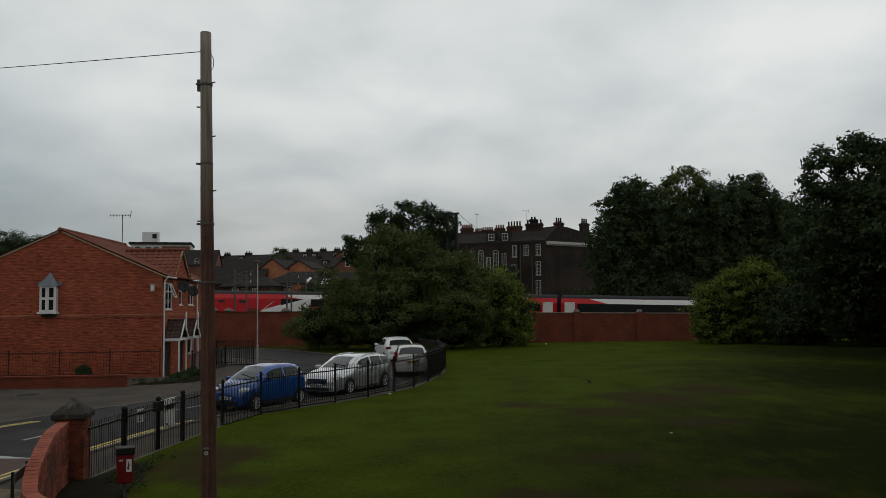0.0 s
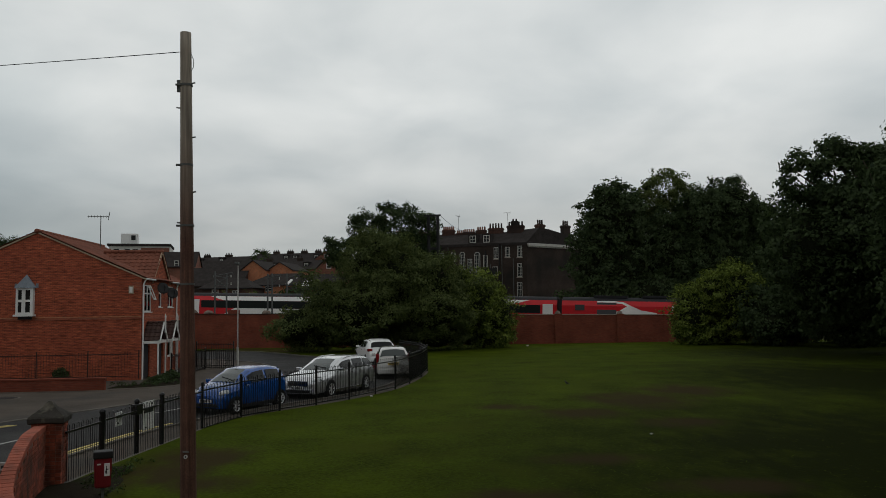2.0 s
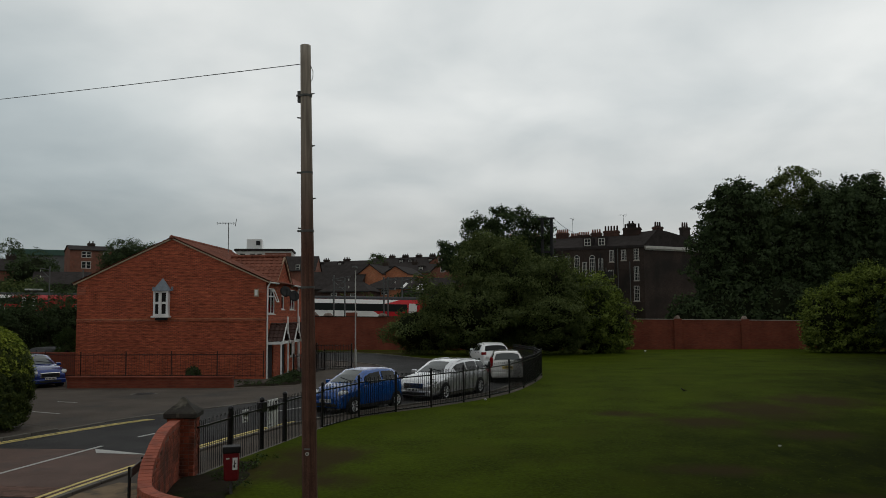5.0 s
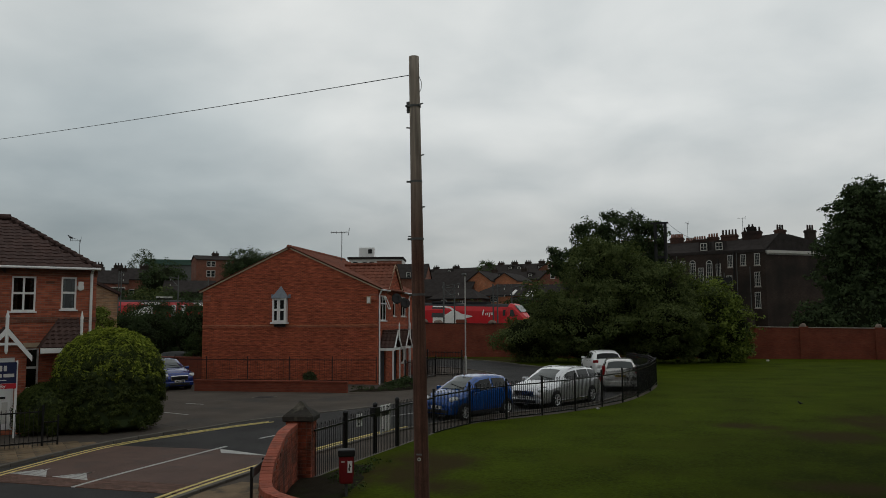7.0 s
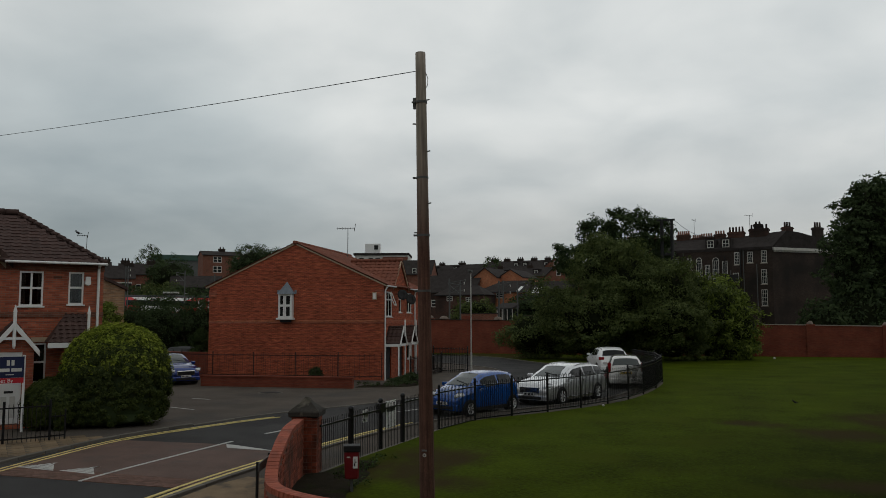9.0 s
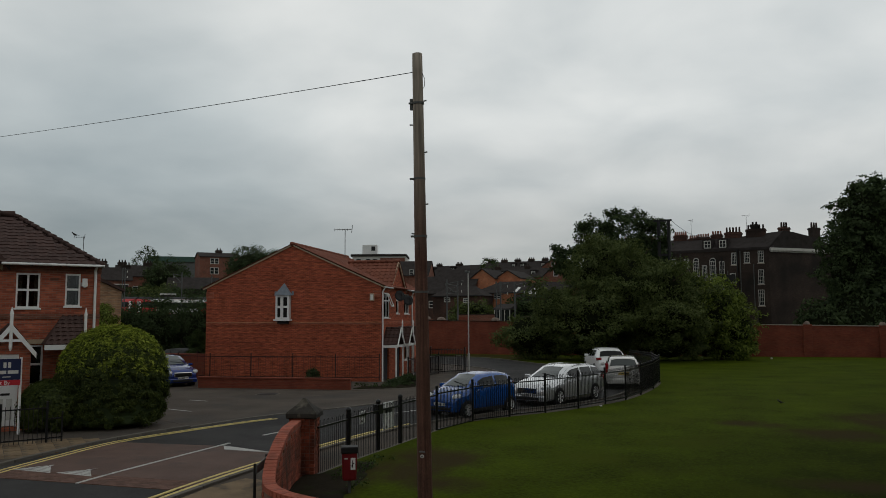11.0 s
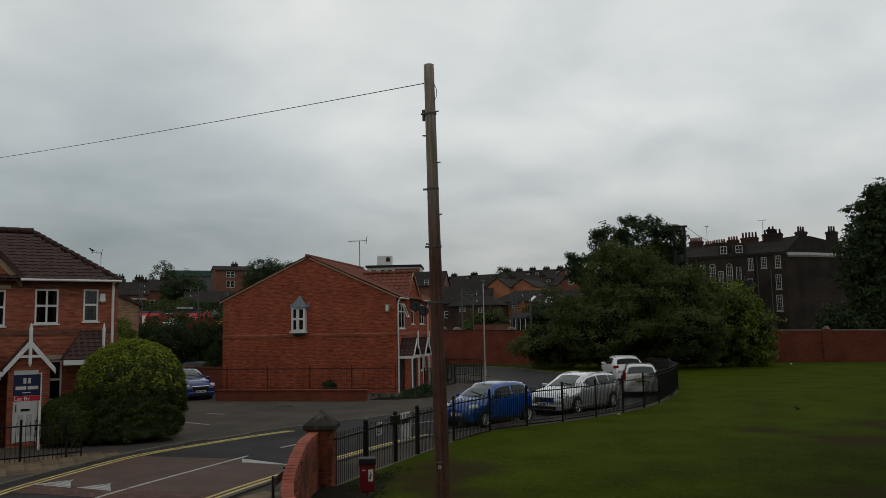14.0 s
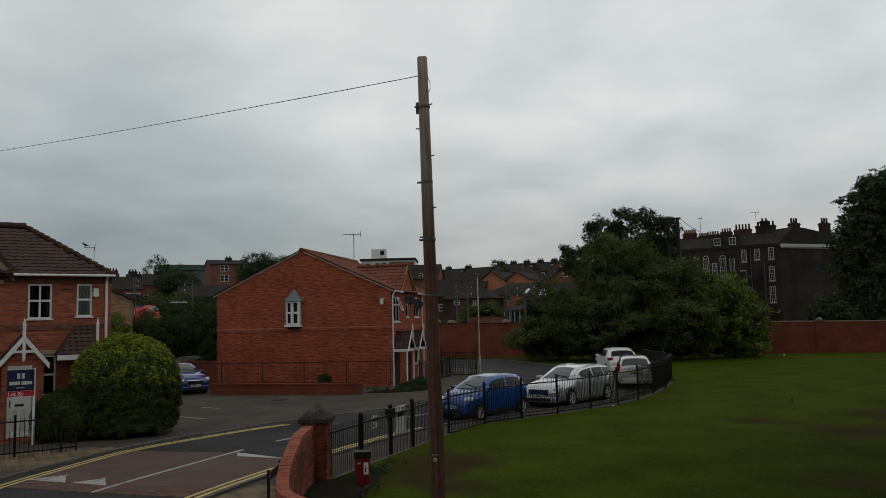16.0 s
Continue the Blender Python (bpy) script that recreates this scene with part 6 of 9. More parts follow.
gabled("gable_end_house", "brick house with a white bargeboard gable", 7.2, 215, zt(215, 0.066), zt(215, 0.0755), 6.0, 9, "brown_brick", "slate", -10, False, ((-0.5, 0.6, 17.6, 18.8),))
# rows of terraced houses on the rise
gabled("terraced_row", "row of far brick terraced houses with chimneys", 9.6, 225, zt(225, 0.062), zt(225, 0.0735), 24, 9, "brown_brick", "slate", -9, True,
       tuple((-10 + 4 * i, -8.8 + 4 * i, 15.6, 17.0) for i in range(6)), tuple((-10.5 + 4.2 * i, 3) for i in range(6)))
gabled("terraced_row", "row of far brick terraced houses with chimneys", 10.0, 195, zt(195, 0.052), zt(195, 0.064), 20, 9, "brown_brick", "slate", -9, True,
       tuple((-8.5 + 4 * i, -7.3 + 4 * i, 12.4, 13.6) for i in range(5)), ((-6, 2), (2, 2)))
gabled("terraced_row", "row of far brick terraced houses with chimneys", 15.6, 240, zt(240, 0.058), zt(240, 0.068), 26, 9, "brown_brick", "slate", -12, True,
       tuple((-11 + 4 * i, -9.8 + 4 * i, 15.0, 16.4) for i in range(6)), ((-8, 3), (-2, 3), (5, 4)))


def dormers(az, d, te, tr, yaw, depth, xs, up):
    """White-fronted dormers standing on the front slope of a far row of houses."""
    x, y, _ = at(az, d)
    for dx in xs:
        z = zt(d, te) + (zt(d, tr) - zt(d, te)) * up
        m = thing("roof_dormer", pose(x, y, 0, 0, 0, yaw) @ pose(dx, depth / 2 * up, z), "small white dormer on a far slate roof", "dormer", group="far dormers")
        part("cheek", boxes((-0.75, 0.75, 0.05, 2.2, -0.5, 1.05)), "slate", m)
        part("lid", boxes((-0.9, 0.9, -0.15, 2.3, 1.05, 1.17)), "slate", m)
        facade_window(m, -0.5, 0.5, 0.0, 0.85, 0.0)


dormers(9.6, 225, 0.062, 0.0735, -9, 9, (-2.5, 0.2, 6.5), 0.35)
dormers(10.0, 195, 0.052, 0.064, -9, 9, (-3.2, 4.5), 0.3)
dormers(15.6, 240, 0.058, 0.068, -12, 9, (-3, 4), 0.35)


def garden_room():
    """A small glazed garden room and a low garden wall behind the railway."""
    x, y, _ = at(10.95, 116)
    g = thing("garden_room", pose(x, y, 0, 0, 0, -10), "small glazed garden room with white posts and a grey lean-to roof", "garden room")
    z0, z1 = 2.0, zt(116, 0.0105)
    part("glazing", boxes((-1.2, 1.2, 0.06, 2.4, z0, z1)), "glass", g)
    for k in range(4):
        part("post", boxes((-1.25 + 0.8 * k, -1.15 + 0.8 * k, 0.0, 0.1, z0, z1)), "old_white", g)
    part("rail", boxes((-1.25, 1.25, -0.02, 0.12, z1, z1 + 0.12)), "grey_steel", g)
    o = part("roof", prism(bmesh.new(), [(-0.25, z1 + 0.12), (-0.25, z1 + 0.2), (2.6, zt(118, 0.0185)), (2.6, z1 + 0.12)], -1.4, 1.4), "slate", g)
    o.matrix_basis = Matrix(((0, 1, 0, 0), (1, 0, 0, 0), (0, 0, 1, 0), (0, 0, 0, 1)))
    o.data.flip_normals()
    x, y, _ = at(12.9, 100)
    w = thing("garden_wall", pose(x, y, 0, 0, 0, -12), "low brown brick garden wall behind the railway", "wall", kind="structure")
    part("wall", boxes((-2.6, 2.6, 0, 0.25, 0.5, zt(100, 0.0045))), "brown_brick", w)
    part("coping", boxes((-2.65, 2.65, -0.04, 0.29, zt(100, 0.0045), zt(100, 0.0055))), "dark_brick", w)


garden_room()


def sky_lights():
    for az, tn in ((8.75, 0.0345), (8.35, 0.0345), (9.8, 0.036)):
        x, y, _ = at(az, 127.2)
        r = thing("roof_window", pose(x, y, zt(127.2, tn), -52, 20, -20), "small pale roof window in a slate roof", "roof window")
        part("frame", boxes((-0.3, 0.3, -0.03, 0.03, -0.75, 0.75), bevel=0.02), "white", r)


sky_lights()


def flat_block():
    x, y, _ = at(20.0, 180)
    h = thing("flat_roofed_block", pose(x, y, 0, 0, 0, 14), "pale flat-roofed block with a white roof house", "building")
    z = zt(180, 0.083)
    part("wall", boxes((-6.2, 6.2, 0, 10, 6, z - 0.5)), "offwhite", h)
    part("brick_panel", boxes((0.2, 6.0, -0.06, 0, z - 2.2, z - 0.9)), "brown_brick", h)
    part("parapet", boxes((-6.6, 6.4, -0.3, 10.2, z - 0.5, z), bevel=0.05), "slate", h)
    rh = part("roof_house", boxes((-4.0, -0.6, 1, 4, z, z + 2.3), bevel=0.04), "white", h, "white roof house")
    part("louvre", boxes((-1.9, -1.0, 0.9, 1.0, z + 0.9, z + 1.9)), "plastic_black", rh)
    for a in (-5.4, -3.2, -1.6):
        facade_window(h, a, a + 1.3, z - 2.3, z - 1.0, 0.0)
    b = gabled("slate_roofed_house", "dark slate roofed house below the flat block", 18.6, 165, zt(165, 0.055), zt(165, 0.0745), 13, 8, "brown_brick", "slate", 6, True, ((2.5, 3.4, 12.6, 13.8),))


flat_block()


def hill_block():
    h = gabled("brick_flats", "three-storey brick flats on the far hill", 31.35, 190, zt(190, 0.0775), zt(190, 0.0835), 9.2, 8, "brown_brick", "slate", 41, True,
               ((-2.3, -1.3, 16.4, 17.8), (-1.3, -0.3, 16.4, 17.8), (-2.3, -1.3, 14.0, 15.6), (-1.3, -0.3, 14.0, 15.6), (2.2, 3.2, 16.4, 17.8)), ((0.3, 2),), z_base=4)
    x, y, _ = at(34.3, 230)
    w = thing("warehouse", pose(x, y, 0, 0, 0, 34), "long low warehouse with a green metal roof", "warehouse")
    z = zt(230, 0.0768)
    part("wall", boxes((-7, 6, 0, 20, 5, z - 1.4)), "grey_steel", w)
    part("roof", prism(bmesh.new(), [(-7.5, z - 1.5), (6.5, z - 1.5), (6.5, z), (-7.5, z)], -0.4, 20), "green_roof", w)
    # low houses and roofs between the line and the hill
    for az, d, te, tr in ((39.9, 176, 0.050, 0.067), (38.4, 172, 0.047, 0.063), (36.95, 178, 0.052, 0.066)):
        gabled("slate_roofed_house", "far house with a slate roof among trees", az, d, zt(d, te), zt(d, tr), 7.4, 8, "brown_brick", "slate", 40, True,
               ((-2.6, -1.5, 9.3, 10.6), (-0.5, 0.6, 9.3, 10.6), (1.6, 2.7, 9.3, 10.6)), ((-2.5, 3), (2.7, 3)))
    gabled("slate_roofed_house", "far house with a slate roof among trees", 33.2, 152, zt(152, 0.037), zt(152, 0.052), 9, 8, "dark_brick", "slate", 30, True, ((-2, -0.8, 6.4, 8), (1, 2.2, 6.4, 8)))
    gabled("slate_roofed_house", "far house with a slate roof among trees", 31.6, 150, zt(150, 0.034), zt(150, 0.047), 7, 8, "dark_brick", "slate", 30, False, ((-1, 0.4, 5.6, 7.4),))
    for az, d, tn, L in ((34.8, 140, 0.0300, 2.6), (38.0, 165, 0.0414, 3.6)):
        x, y, _ = at(az, d)
        p = thing("flat_shelter", pose(x, y, 0, 0, 0, 34), "pale flat-roofed lineside shelter", "shelter")
        part("roof", boxes((-L / 2, L / 2, 0, 2.5, zt(d, tn), zt(d, tn) + 0.25), bevel=0.03), "old_white", p)
        part("wall", boxes((-L / 2 + 0.1, L / 2 - 0.1, 0.1, 2.4, 1.0, zt(d, tn))), "slate", p)


hill_block()


# ---------------------------------------------------------------- trees
def leaves_mesh(name, centres, per, spread, size, rng, flat=0.75, aspect=1.7, out=None, lay=1.7):
    """Leaf blades in clumps about the centres; the blades lie like scales on each clump and face outwards (out: a way out for each clump)."""
    n = len(centres) * per
    off = rng.normal(0, 1, (n, 3))
    off *= np.minimum(1.0, 1.7 / np.linalg.norm(off, axis=1, keepdims=True))
    c = np.repeat(centres, per, 0) + off * np.array([spread, spread, spread * flat])
    face = off / np.linalg.norm(off, axis=1, keepdims=True) * 0.75 + np.array([0, 0, 0.3]) + rng.normal(0, 0.33, (n, 3))
    if out is not None:
        face += lay * np.repeat(out, per, 0)
    face /= np.linalg.norm(face, axis=1, keepdims=True)
    a = np.cross(face, rng.normal(0, 1, (n, 3)))
    a /= np.linalg.norm(a, axis=1, keepdims=True)
    b = np.cross(face, a)
    s = size * rng.uniform(0.6, 1.3, (n, 1))
    a, b = a * s * aspect / 2, b * s / 2
    nrm = np.cross(a, b); nrm /= np.linalg.norm(nrm, axis=1, keepdims=True)
    v = np.empty((n, 4, 3))
    v[:, 0], v[:, 1], v[:, 2], v[:, 3] = c - a, c + b * 0.9 - nrm * s * 0.12, c + a, c - b * 0.9 - nrm * s * 0.12
    me = bpy.data.meshes.new(name)
    me.vertices.add(4 * n); me.loops.add(4 * n); me.polygons.add(n)
    me.vertices.foreach_set("co", v.reshape(-1))
    me.loops.foreach_set("vertex_index", np.arange(4 * n))
    me.polygons.foreach_set("loop_start", np.arange(n) * 4)
    me.update()
    return me


def ripple(p, wave, rng, squash=1.0):
    """A smooth uneven field over places p, about -1 to 1, with lumps of that size in metres, and its slope. squash: how much flatter than wide the lumps are."""
    out, slope = np.zeros(len(p)), np.zeros((len(p), 3))
    for _ in range(7):
        k = rng.normal(0, 1, 3)
        k *= 6.28 / (wave * np.linalg.norm(k)) * rng.uniform(0.7, 1.4)
        k[2] *= squash
        ph = p @ k + rng.uniform(0, 6.28)
        out += np.sin(ph)
        slope += np.cos(ph)[:, None] * k
    return out / 2.6, slope / 2.6


def tree(name, label, base, blobs, dens, per, spread, size, leaf, seed, trunk=0.3, limbs=7, category="tree", lump=0.28, wave=2.2, gaps=0.0, group="", core=0.6):
    """A crown of several lumps (x, y, z and three radii), closely set with sprays of leaves; dens: sprays to a square metre. lump and wave:
    how far in metres, and over what distance, the boughs swell and sink. gaps: the share of the crown that is open. core: the dense inside."""
    rng = np.random.default_rng(seed)
    root = thing(name, pose(*base), label, category, group)
    local = [(b[0] - base[0], b[1] - base[1], b[2] - base[2], *b[3:6]) for b in blobs]
    places, ways = [], []
    for b in local:
        rad = np.array(b[3:6])
        area = 4 * math.pi * (((rad[0] * rad[1]) ** 1.6 + (rad[0] * rad[2]) ** 1.6 + (rad[1] * rad[2]) ** 1.6) / 3) ** (1 / 1.6)
        n = int(dens * area * (1.7 if min(rad) < 1.4 else 1.0))
        d = rng.normal(0, 1, (n, 3))
        d /= np.linalg.norm(d, axis=1, keepdims=True)
        p = np.array(b[:3]) + d * rad
        w = d / rad
        w /= np.linalg.norm(w, axis=1, keepdims=True)
        places.append(p)
        ways.append(w)
    p, w = np.concatenate(places), np.concatenate(ways)
    # boughs swell and sink in uneven tiers; leaves turn with them and are few on the underside
    swell, slope = ripple(p, wave, rng, 1.5)
    fine, slope_fine = ripple(p, wave * 0.42, rng, 1.3)
    way = w - lump * (slope + 0.45 * slope_fine)
    way /= np.linalg.norm(way, axis=1, keepdims=True)
    deep = rng.uniform(0, 1, len(p)) ** 2
    p = p + w * (lump * (swell + 0.45 * fine - 0.45) + 0.12 * rng.normal(0, 1, len(p)) * lump - 1.4 * lump * deep)[:, None]
    keep = (p[:, 2] > 0.12) & (rng.uniform(0, 1, len(p)) < 1.25 + 1.1 * way[:, 2])
    for b in local:
        keep &= (((p - np.array(b[:3])) / np.array(b[3:6])) ** 2).sum(1) > 0.62 ** 2
    if gaps:
        hole = ripple(p, wave * 0.8, rng)[0] + 0.5 * fine
        keep &= hole > np.quantile(hole, gaps)
    p, w = p[keep], way[keep]
    mesh_part("crown", leaves_mesh("crown", p, per, spread, size, rng, flat=0.7, out=w, lay=1.1), leaf, root)
    # solid core filling the crown; the shade inside is put into its near-black colour
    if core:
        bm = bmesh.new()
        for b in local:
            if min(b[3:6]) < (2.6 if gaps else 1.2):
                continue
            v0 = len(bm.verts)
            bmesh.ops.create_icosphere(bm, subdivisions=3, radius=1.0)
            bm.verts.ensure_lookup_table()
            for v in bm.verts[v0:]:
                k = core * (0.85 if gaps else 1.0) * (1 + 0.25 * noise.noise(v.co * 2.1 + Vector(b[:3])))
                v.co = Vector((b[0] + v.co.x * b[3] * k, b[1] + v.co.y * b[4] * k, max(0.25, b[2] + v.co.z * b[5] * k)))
        part("dense_inside", bm, "inside", root, "solid near-black core standing in for shade within the crown")
    top = max(b[2] for b in local)
    knee = Vector((0, 0, top * 0.35))
    part("trunk", cyl(bmesh.new(), (0, 0, -0.1), knee, trunk, trunk * 0.75, 9), "bark", root)
    bm = bmesh.new()
    for i in range(limbs):
        b = local[i % len(local)]
        d = np.clip(rng.normal(0, 0.45, 3), -0.7, 0.7)
        end = Vector((b[0] + d[0] * b[3], b[1] + d[1] * b[4], b[2] + abs(d[2]) * b[5]))
        mid = knee.lerp(end, 0.5) + Vector((0, 0, 0.06 * top))
        cyl(bm, knee - Vector((0, 0, 0.1 * top)), mid, trunk * 0.45, trunk * 0.2, 6)
        cyl(bm, mid, end, trunk * 0.2, trunk * 0.05, 6)
    part("limb", bm, "bark", root)
    return root


# the big spreading willow-like clump before the wall: its boughs overhang a dark foot
tree("spreading_tree", "broad grey-green tree clump spreading to the ground before the wall", (-3.0, 64, 0),
     [(-4.3, 63.6, 6.5, 2.4, 2.8, 3.9), (-2.0, 63.2, 5.9, 3.2, 3.2, 3.5), (-7.4, 63, 3.7, 2.8, 2.6, 2.4), (-10.0, 63, 2.3, 2.5, 2.0, 1.9), (0.6, 63.6, 5.1, 3.1, 3.2, 3.1),
      (2.4, 64.5, 4.2, 2.7, 3.0, 2.9), (-4.6, 62, 3.5, 4.2, 3.0, 2.4), (0.6, 62.3, 3.3, 3.6, 3.0, 2.3), (-9.2, 63.8, 1.2, 2.8, 1.6, 1.3), (-5.0, 63.7, 1.2, 3.4, 2.0, 1.4), (0.4, 63.7, 1.2, 3.8, 2.0, 1.4)],
     13, 16, 0.25, 0.118, "leaf_olive", 3, trunk=0.35, limbs=22, lump=0.75, wave=3.2, core=0.62)
tree("lime_bush", "yellow-green leafy bush against the brick wall", (5.0, 66, 0), [(4.0, 65, 3.8, 2.5, 2.4, 2.8), (5.9, 66, 2.8, 1.9, 2.0, 2.5), (4.8, 66, 1.1, 2.6, 1.6, 1.3)], 15, 15, 0.23, 0.130, "leaf_lime", 5, trunk=0.15, limbs=6, category="bush", lump=0.55, wave=1.3, core=0.72)
tree("dark_tree", "tall dark broadleaf tree behind the spreading clump", (-3.0, 77, 0),
     [(-2.6, 77, 11.7, 2.4, 2.2, 2.3), (-5.6, 77, 11.3, 2.0, 2.0, 2.0), (0.0, 77, 10.9, 1.7, 2.0, 2.2), (-8.0, 77, 9.3, 1.7, 1.5, 1.3), (-6.6, 77, 8.4, 2.8, 2, 1.8), (-2.6, 77, 8.2, 4.0, 3, 3.0)], 11, 11, 0.25, 0.19, "leaf_dark", 7, limbs=18, lump=0.45, wave=2.0, gaps=0.2, core=0.55)
tree("lime_bush", "yellow-green leafy bush at the lawn's edge", (24.6, 66, 0), [(23.0, 66, 2.8, 1.9, 2.0, 2.5), (24.6, 65.8, 4.3, 1.3, 1.6, 2.0), (26.4, 65.5, 4.0, 2.1, 2.2, 3.1), (25, 66.0, 1.1, 3.8, 1.8, 1.3), (28.4, 65.2, 3.0, 1.6, 2.0, 2.6)], 15, 15, 0.23, 0.130, "leaf_lime", 9, trunk=0.15, limbs=6, category="bush", lump=0.55, wave=1.3, core=0.72)
tree("dark_bush", "dark green bushes under the trees at the lawn's edge", (29.5, 62, 0), [(29.0, 63, 2.6, 3.2, 2.4, 2.6), (32.5, 59, 2.6, 3.4, 2.8, 2.6), (28.5, 62, 1.6, 2.6, 2.0, 1.7), (36, 65, 2.2, 3.6, 2.4, 2.4), (42, 63, 2.4, 3.8, 2.6, 2.6), (32.5, 66.5, 1.8, 3.0, 2.0, 2.0), (37, 60, 1.8, 3.2, 2.2, 2.0)], 8, 11, 0.28, 0.17, "leaf_dark", 10, trunk=0.15, limbs=6, category="bush", lump=0.4, core=0.7)
tree("dark_tree", "tall dark dense broadleaf tree beyond the railway", (24.0, 97, 0), [(24.0, 97, 14.6, 4.2, 4, 4.8), (21.8, 97, 9, 3.6, 4, 5.5), (26.0, 98, 8, 4.8, 4, 7)], 6, 10, 0.30, 0.24, "leaf_dark", 11, trunk=0.4, limbs=14, lump=0.6, wave=3.0, core=0.66)
tree("airy_tree", "tall light green airy tree beyond the railway", (32.0, 101, 0), [(31.9, 101, 18.7, 2.9, 2.6, 2.6), (29.9, 101, 17.0, 2.0, 2.2, 2.0), (34.2, 101, 17.4, 2.2, 2.2, 2.0), (28.4, 101, 15.4, 1.8, 2, 1.8), (32, 101, 14.4, 4.0, 3, 2.4)], 9, 10, 0.32, 0.22, "leaf_olive", 12, trunk=0.3, limbs=26, lump=0.5, wave=1.9, gaps=0.28, core=0.0)
tree("dark_tree", "tall dark dense broadleaf tree beyond the railway", (37.0, 98, 0), [(38.6, 97, 14.8, 3.6, 4, 4.8), (35.4, 97, 13.8, 3.4, 4, 4.4), (36.5, 97, 8, 6, 4, 7.5), (31, 98, 8.8, 5, 4, 6.8), (41.5, 98, 9, 4.0, 3, 5.6)], 6, 10, 0.30, 0.24, "leaf_dark", 33, trunk=0.4, limbs=16, lump=0.6, wave=3.0, core=0.66)
tree("dark_tree", "tall dark dense broadleaf tree beyond the railway", (44.0, 97, 0), [(43.6, 99, 12.8, 3.2, 3, 3.8), (45, 97, 8, 5, 4, 6), (51, 97, 8, 5, 4, 7)], 5, 11, 0.34, 0.24, "leaf_mid", 13, trunk=0.4, limbs=10, lump=0.5, wave=2.4, gaps=0.1, core=0.62)
tree("dark_bush", "dark undergrowth beyond the railway", (33.0, 95, 0), [(18.0, 95, 2.6, 2.6, 2, 2.6), (22.5, 95, 3.6, 4.0, 2, 3.4), (28.5, 95, 4.0, 4.2, 2, 3.6), (34.5, 95, 4.2, 4.2, 2, 3.8), (41, 95, 4.2, 4.4, 2, 3.8), (47, 95, 4, 4.2, 2, 3.6), (53, 95, 4, 4.2, 2, 3.8)], 4, 11, 0.36, 0.26, "leaf_dark", 19, trunk=0.2, limbs=6, category="bush", lump=0.4, core=0.75)
tree("great_tree", "great dark broadleaf tree overhanging the lawn", (32.0, 50, 0),
     [(27.2, 53, 6.8, 3.3, 3.6, 5.3), (31.0, 51, 8.8, 4.4, 4.0, 5.2), (36.0, 49, 8.2, 5.0, 5.0, 4.6), (28.6, 52, 11.4, 3.0, 2.4, 2.8), (28.1, 52, 13.6, 1.5, 1.5, 1.5), (26.3, 52.8, 12.0, 1.6, 1.6, 1.9), (30.4, 52, 13.2, 1.2, 1.3, 1.3), (33.6, 50, 4.6, 5.4, 4.4, 4.2), (40, 47, 7, 5, 5, 7), (31.5, 45, 6.8, 4.0, 4.0, 4.0)],
     8, 11, 0.25, 0.19, "leaf_dark", 14, trunk=0.5, limbs=26, lump=0.6, wave=2.6, gaps=0.03, core=0.7)
tree("edge_tree", "dark broadleaf tree with low boughs over the lawn's edge", (27.5, 35.5, 0), [(25.2, 33.5, 7.2, 5.0, 5.2, 4.6), (27.5, 36, 9.5, 5.0, 5, 4.4), (24.6, 35.0, 4.0, 3.4, 3.6, 2.6), (29, 31, 6.4, 5, 5, 4.8)],
     6, 12, 0.27, 0.17, "leaf_dark", 34, trunk=0.35, limbs=14, lump=0.6, wave=2.4, core=0.68)
# crowns added out of view, blocking sky over the right of the lawn
tree("dark_tree", "unseen dark broadleaf crowns added to shade the lawn", (27.0, 25, 0), [(30.0, 26, 9.5, 6.5, 6.5, 6.0), (20.8, 16.5, 8.2, 6.4, 6.4, 6.4), (35.5, 39, 9, 6, 6, 6), (28, 23, 12, 6, 6, 5), (14.5, 9.0, 15.0, 8.5, 7.5, 4.6), (17.5, 7.5, 8.0, 5.5, 6.5, 6), (29, 27, 3.8, 5, 5, 3.4)],
     1.2, 24, 0.6, 0.26, "leaf_dark", 18, trunk=0.5, limbs=14, lump=0.3, core=0.9)
# shrubs and trees to the left, between the houses and on the hill
tree("shrub", "dark mixed shrubs by the railway", (-32.5, 49, 0), [(-34.6, 49, 2.3, 2.4, 2, 2.7), (-31.8, 49.5, 2.4, 2.2, 2, 2.55), (-29.6, 50, 2.4, 1.6, 1.6, 2.75), (-37, 49, 2.1, 2, 2, 2.5)], 14, 20, 0.2, 0.085, "leaf_dark", 15, trunk=0.12, limbs=6, category="shrub", lump=0.4, wave=1.6)
tree("shrub", "small bright green shrub beside the brick building", (-25.8, 31.95, 0), [(-25.8, 31.95, 2.6, 0.75, 0.7, 1.6)], 30, 26, 0.12, 0.06, "leaf_lime", 16, trunk=0.06, limbs=4, category="shrub", lump=0.16, wave=0.8, core=0.0)
tree("shrub", "small conifer beside the brick house", (-25.9, 40.5, 0), [(-26.0, 40.5, 1.4, 0.6, 0.6, 1.4)], 24, 24, 0.14, 0.07, "leaf_mid", 17, trunk=0.06, limbs=4, category="shrub", lump=0.14, wave=0.7, core=0.0)
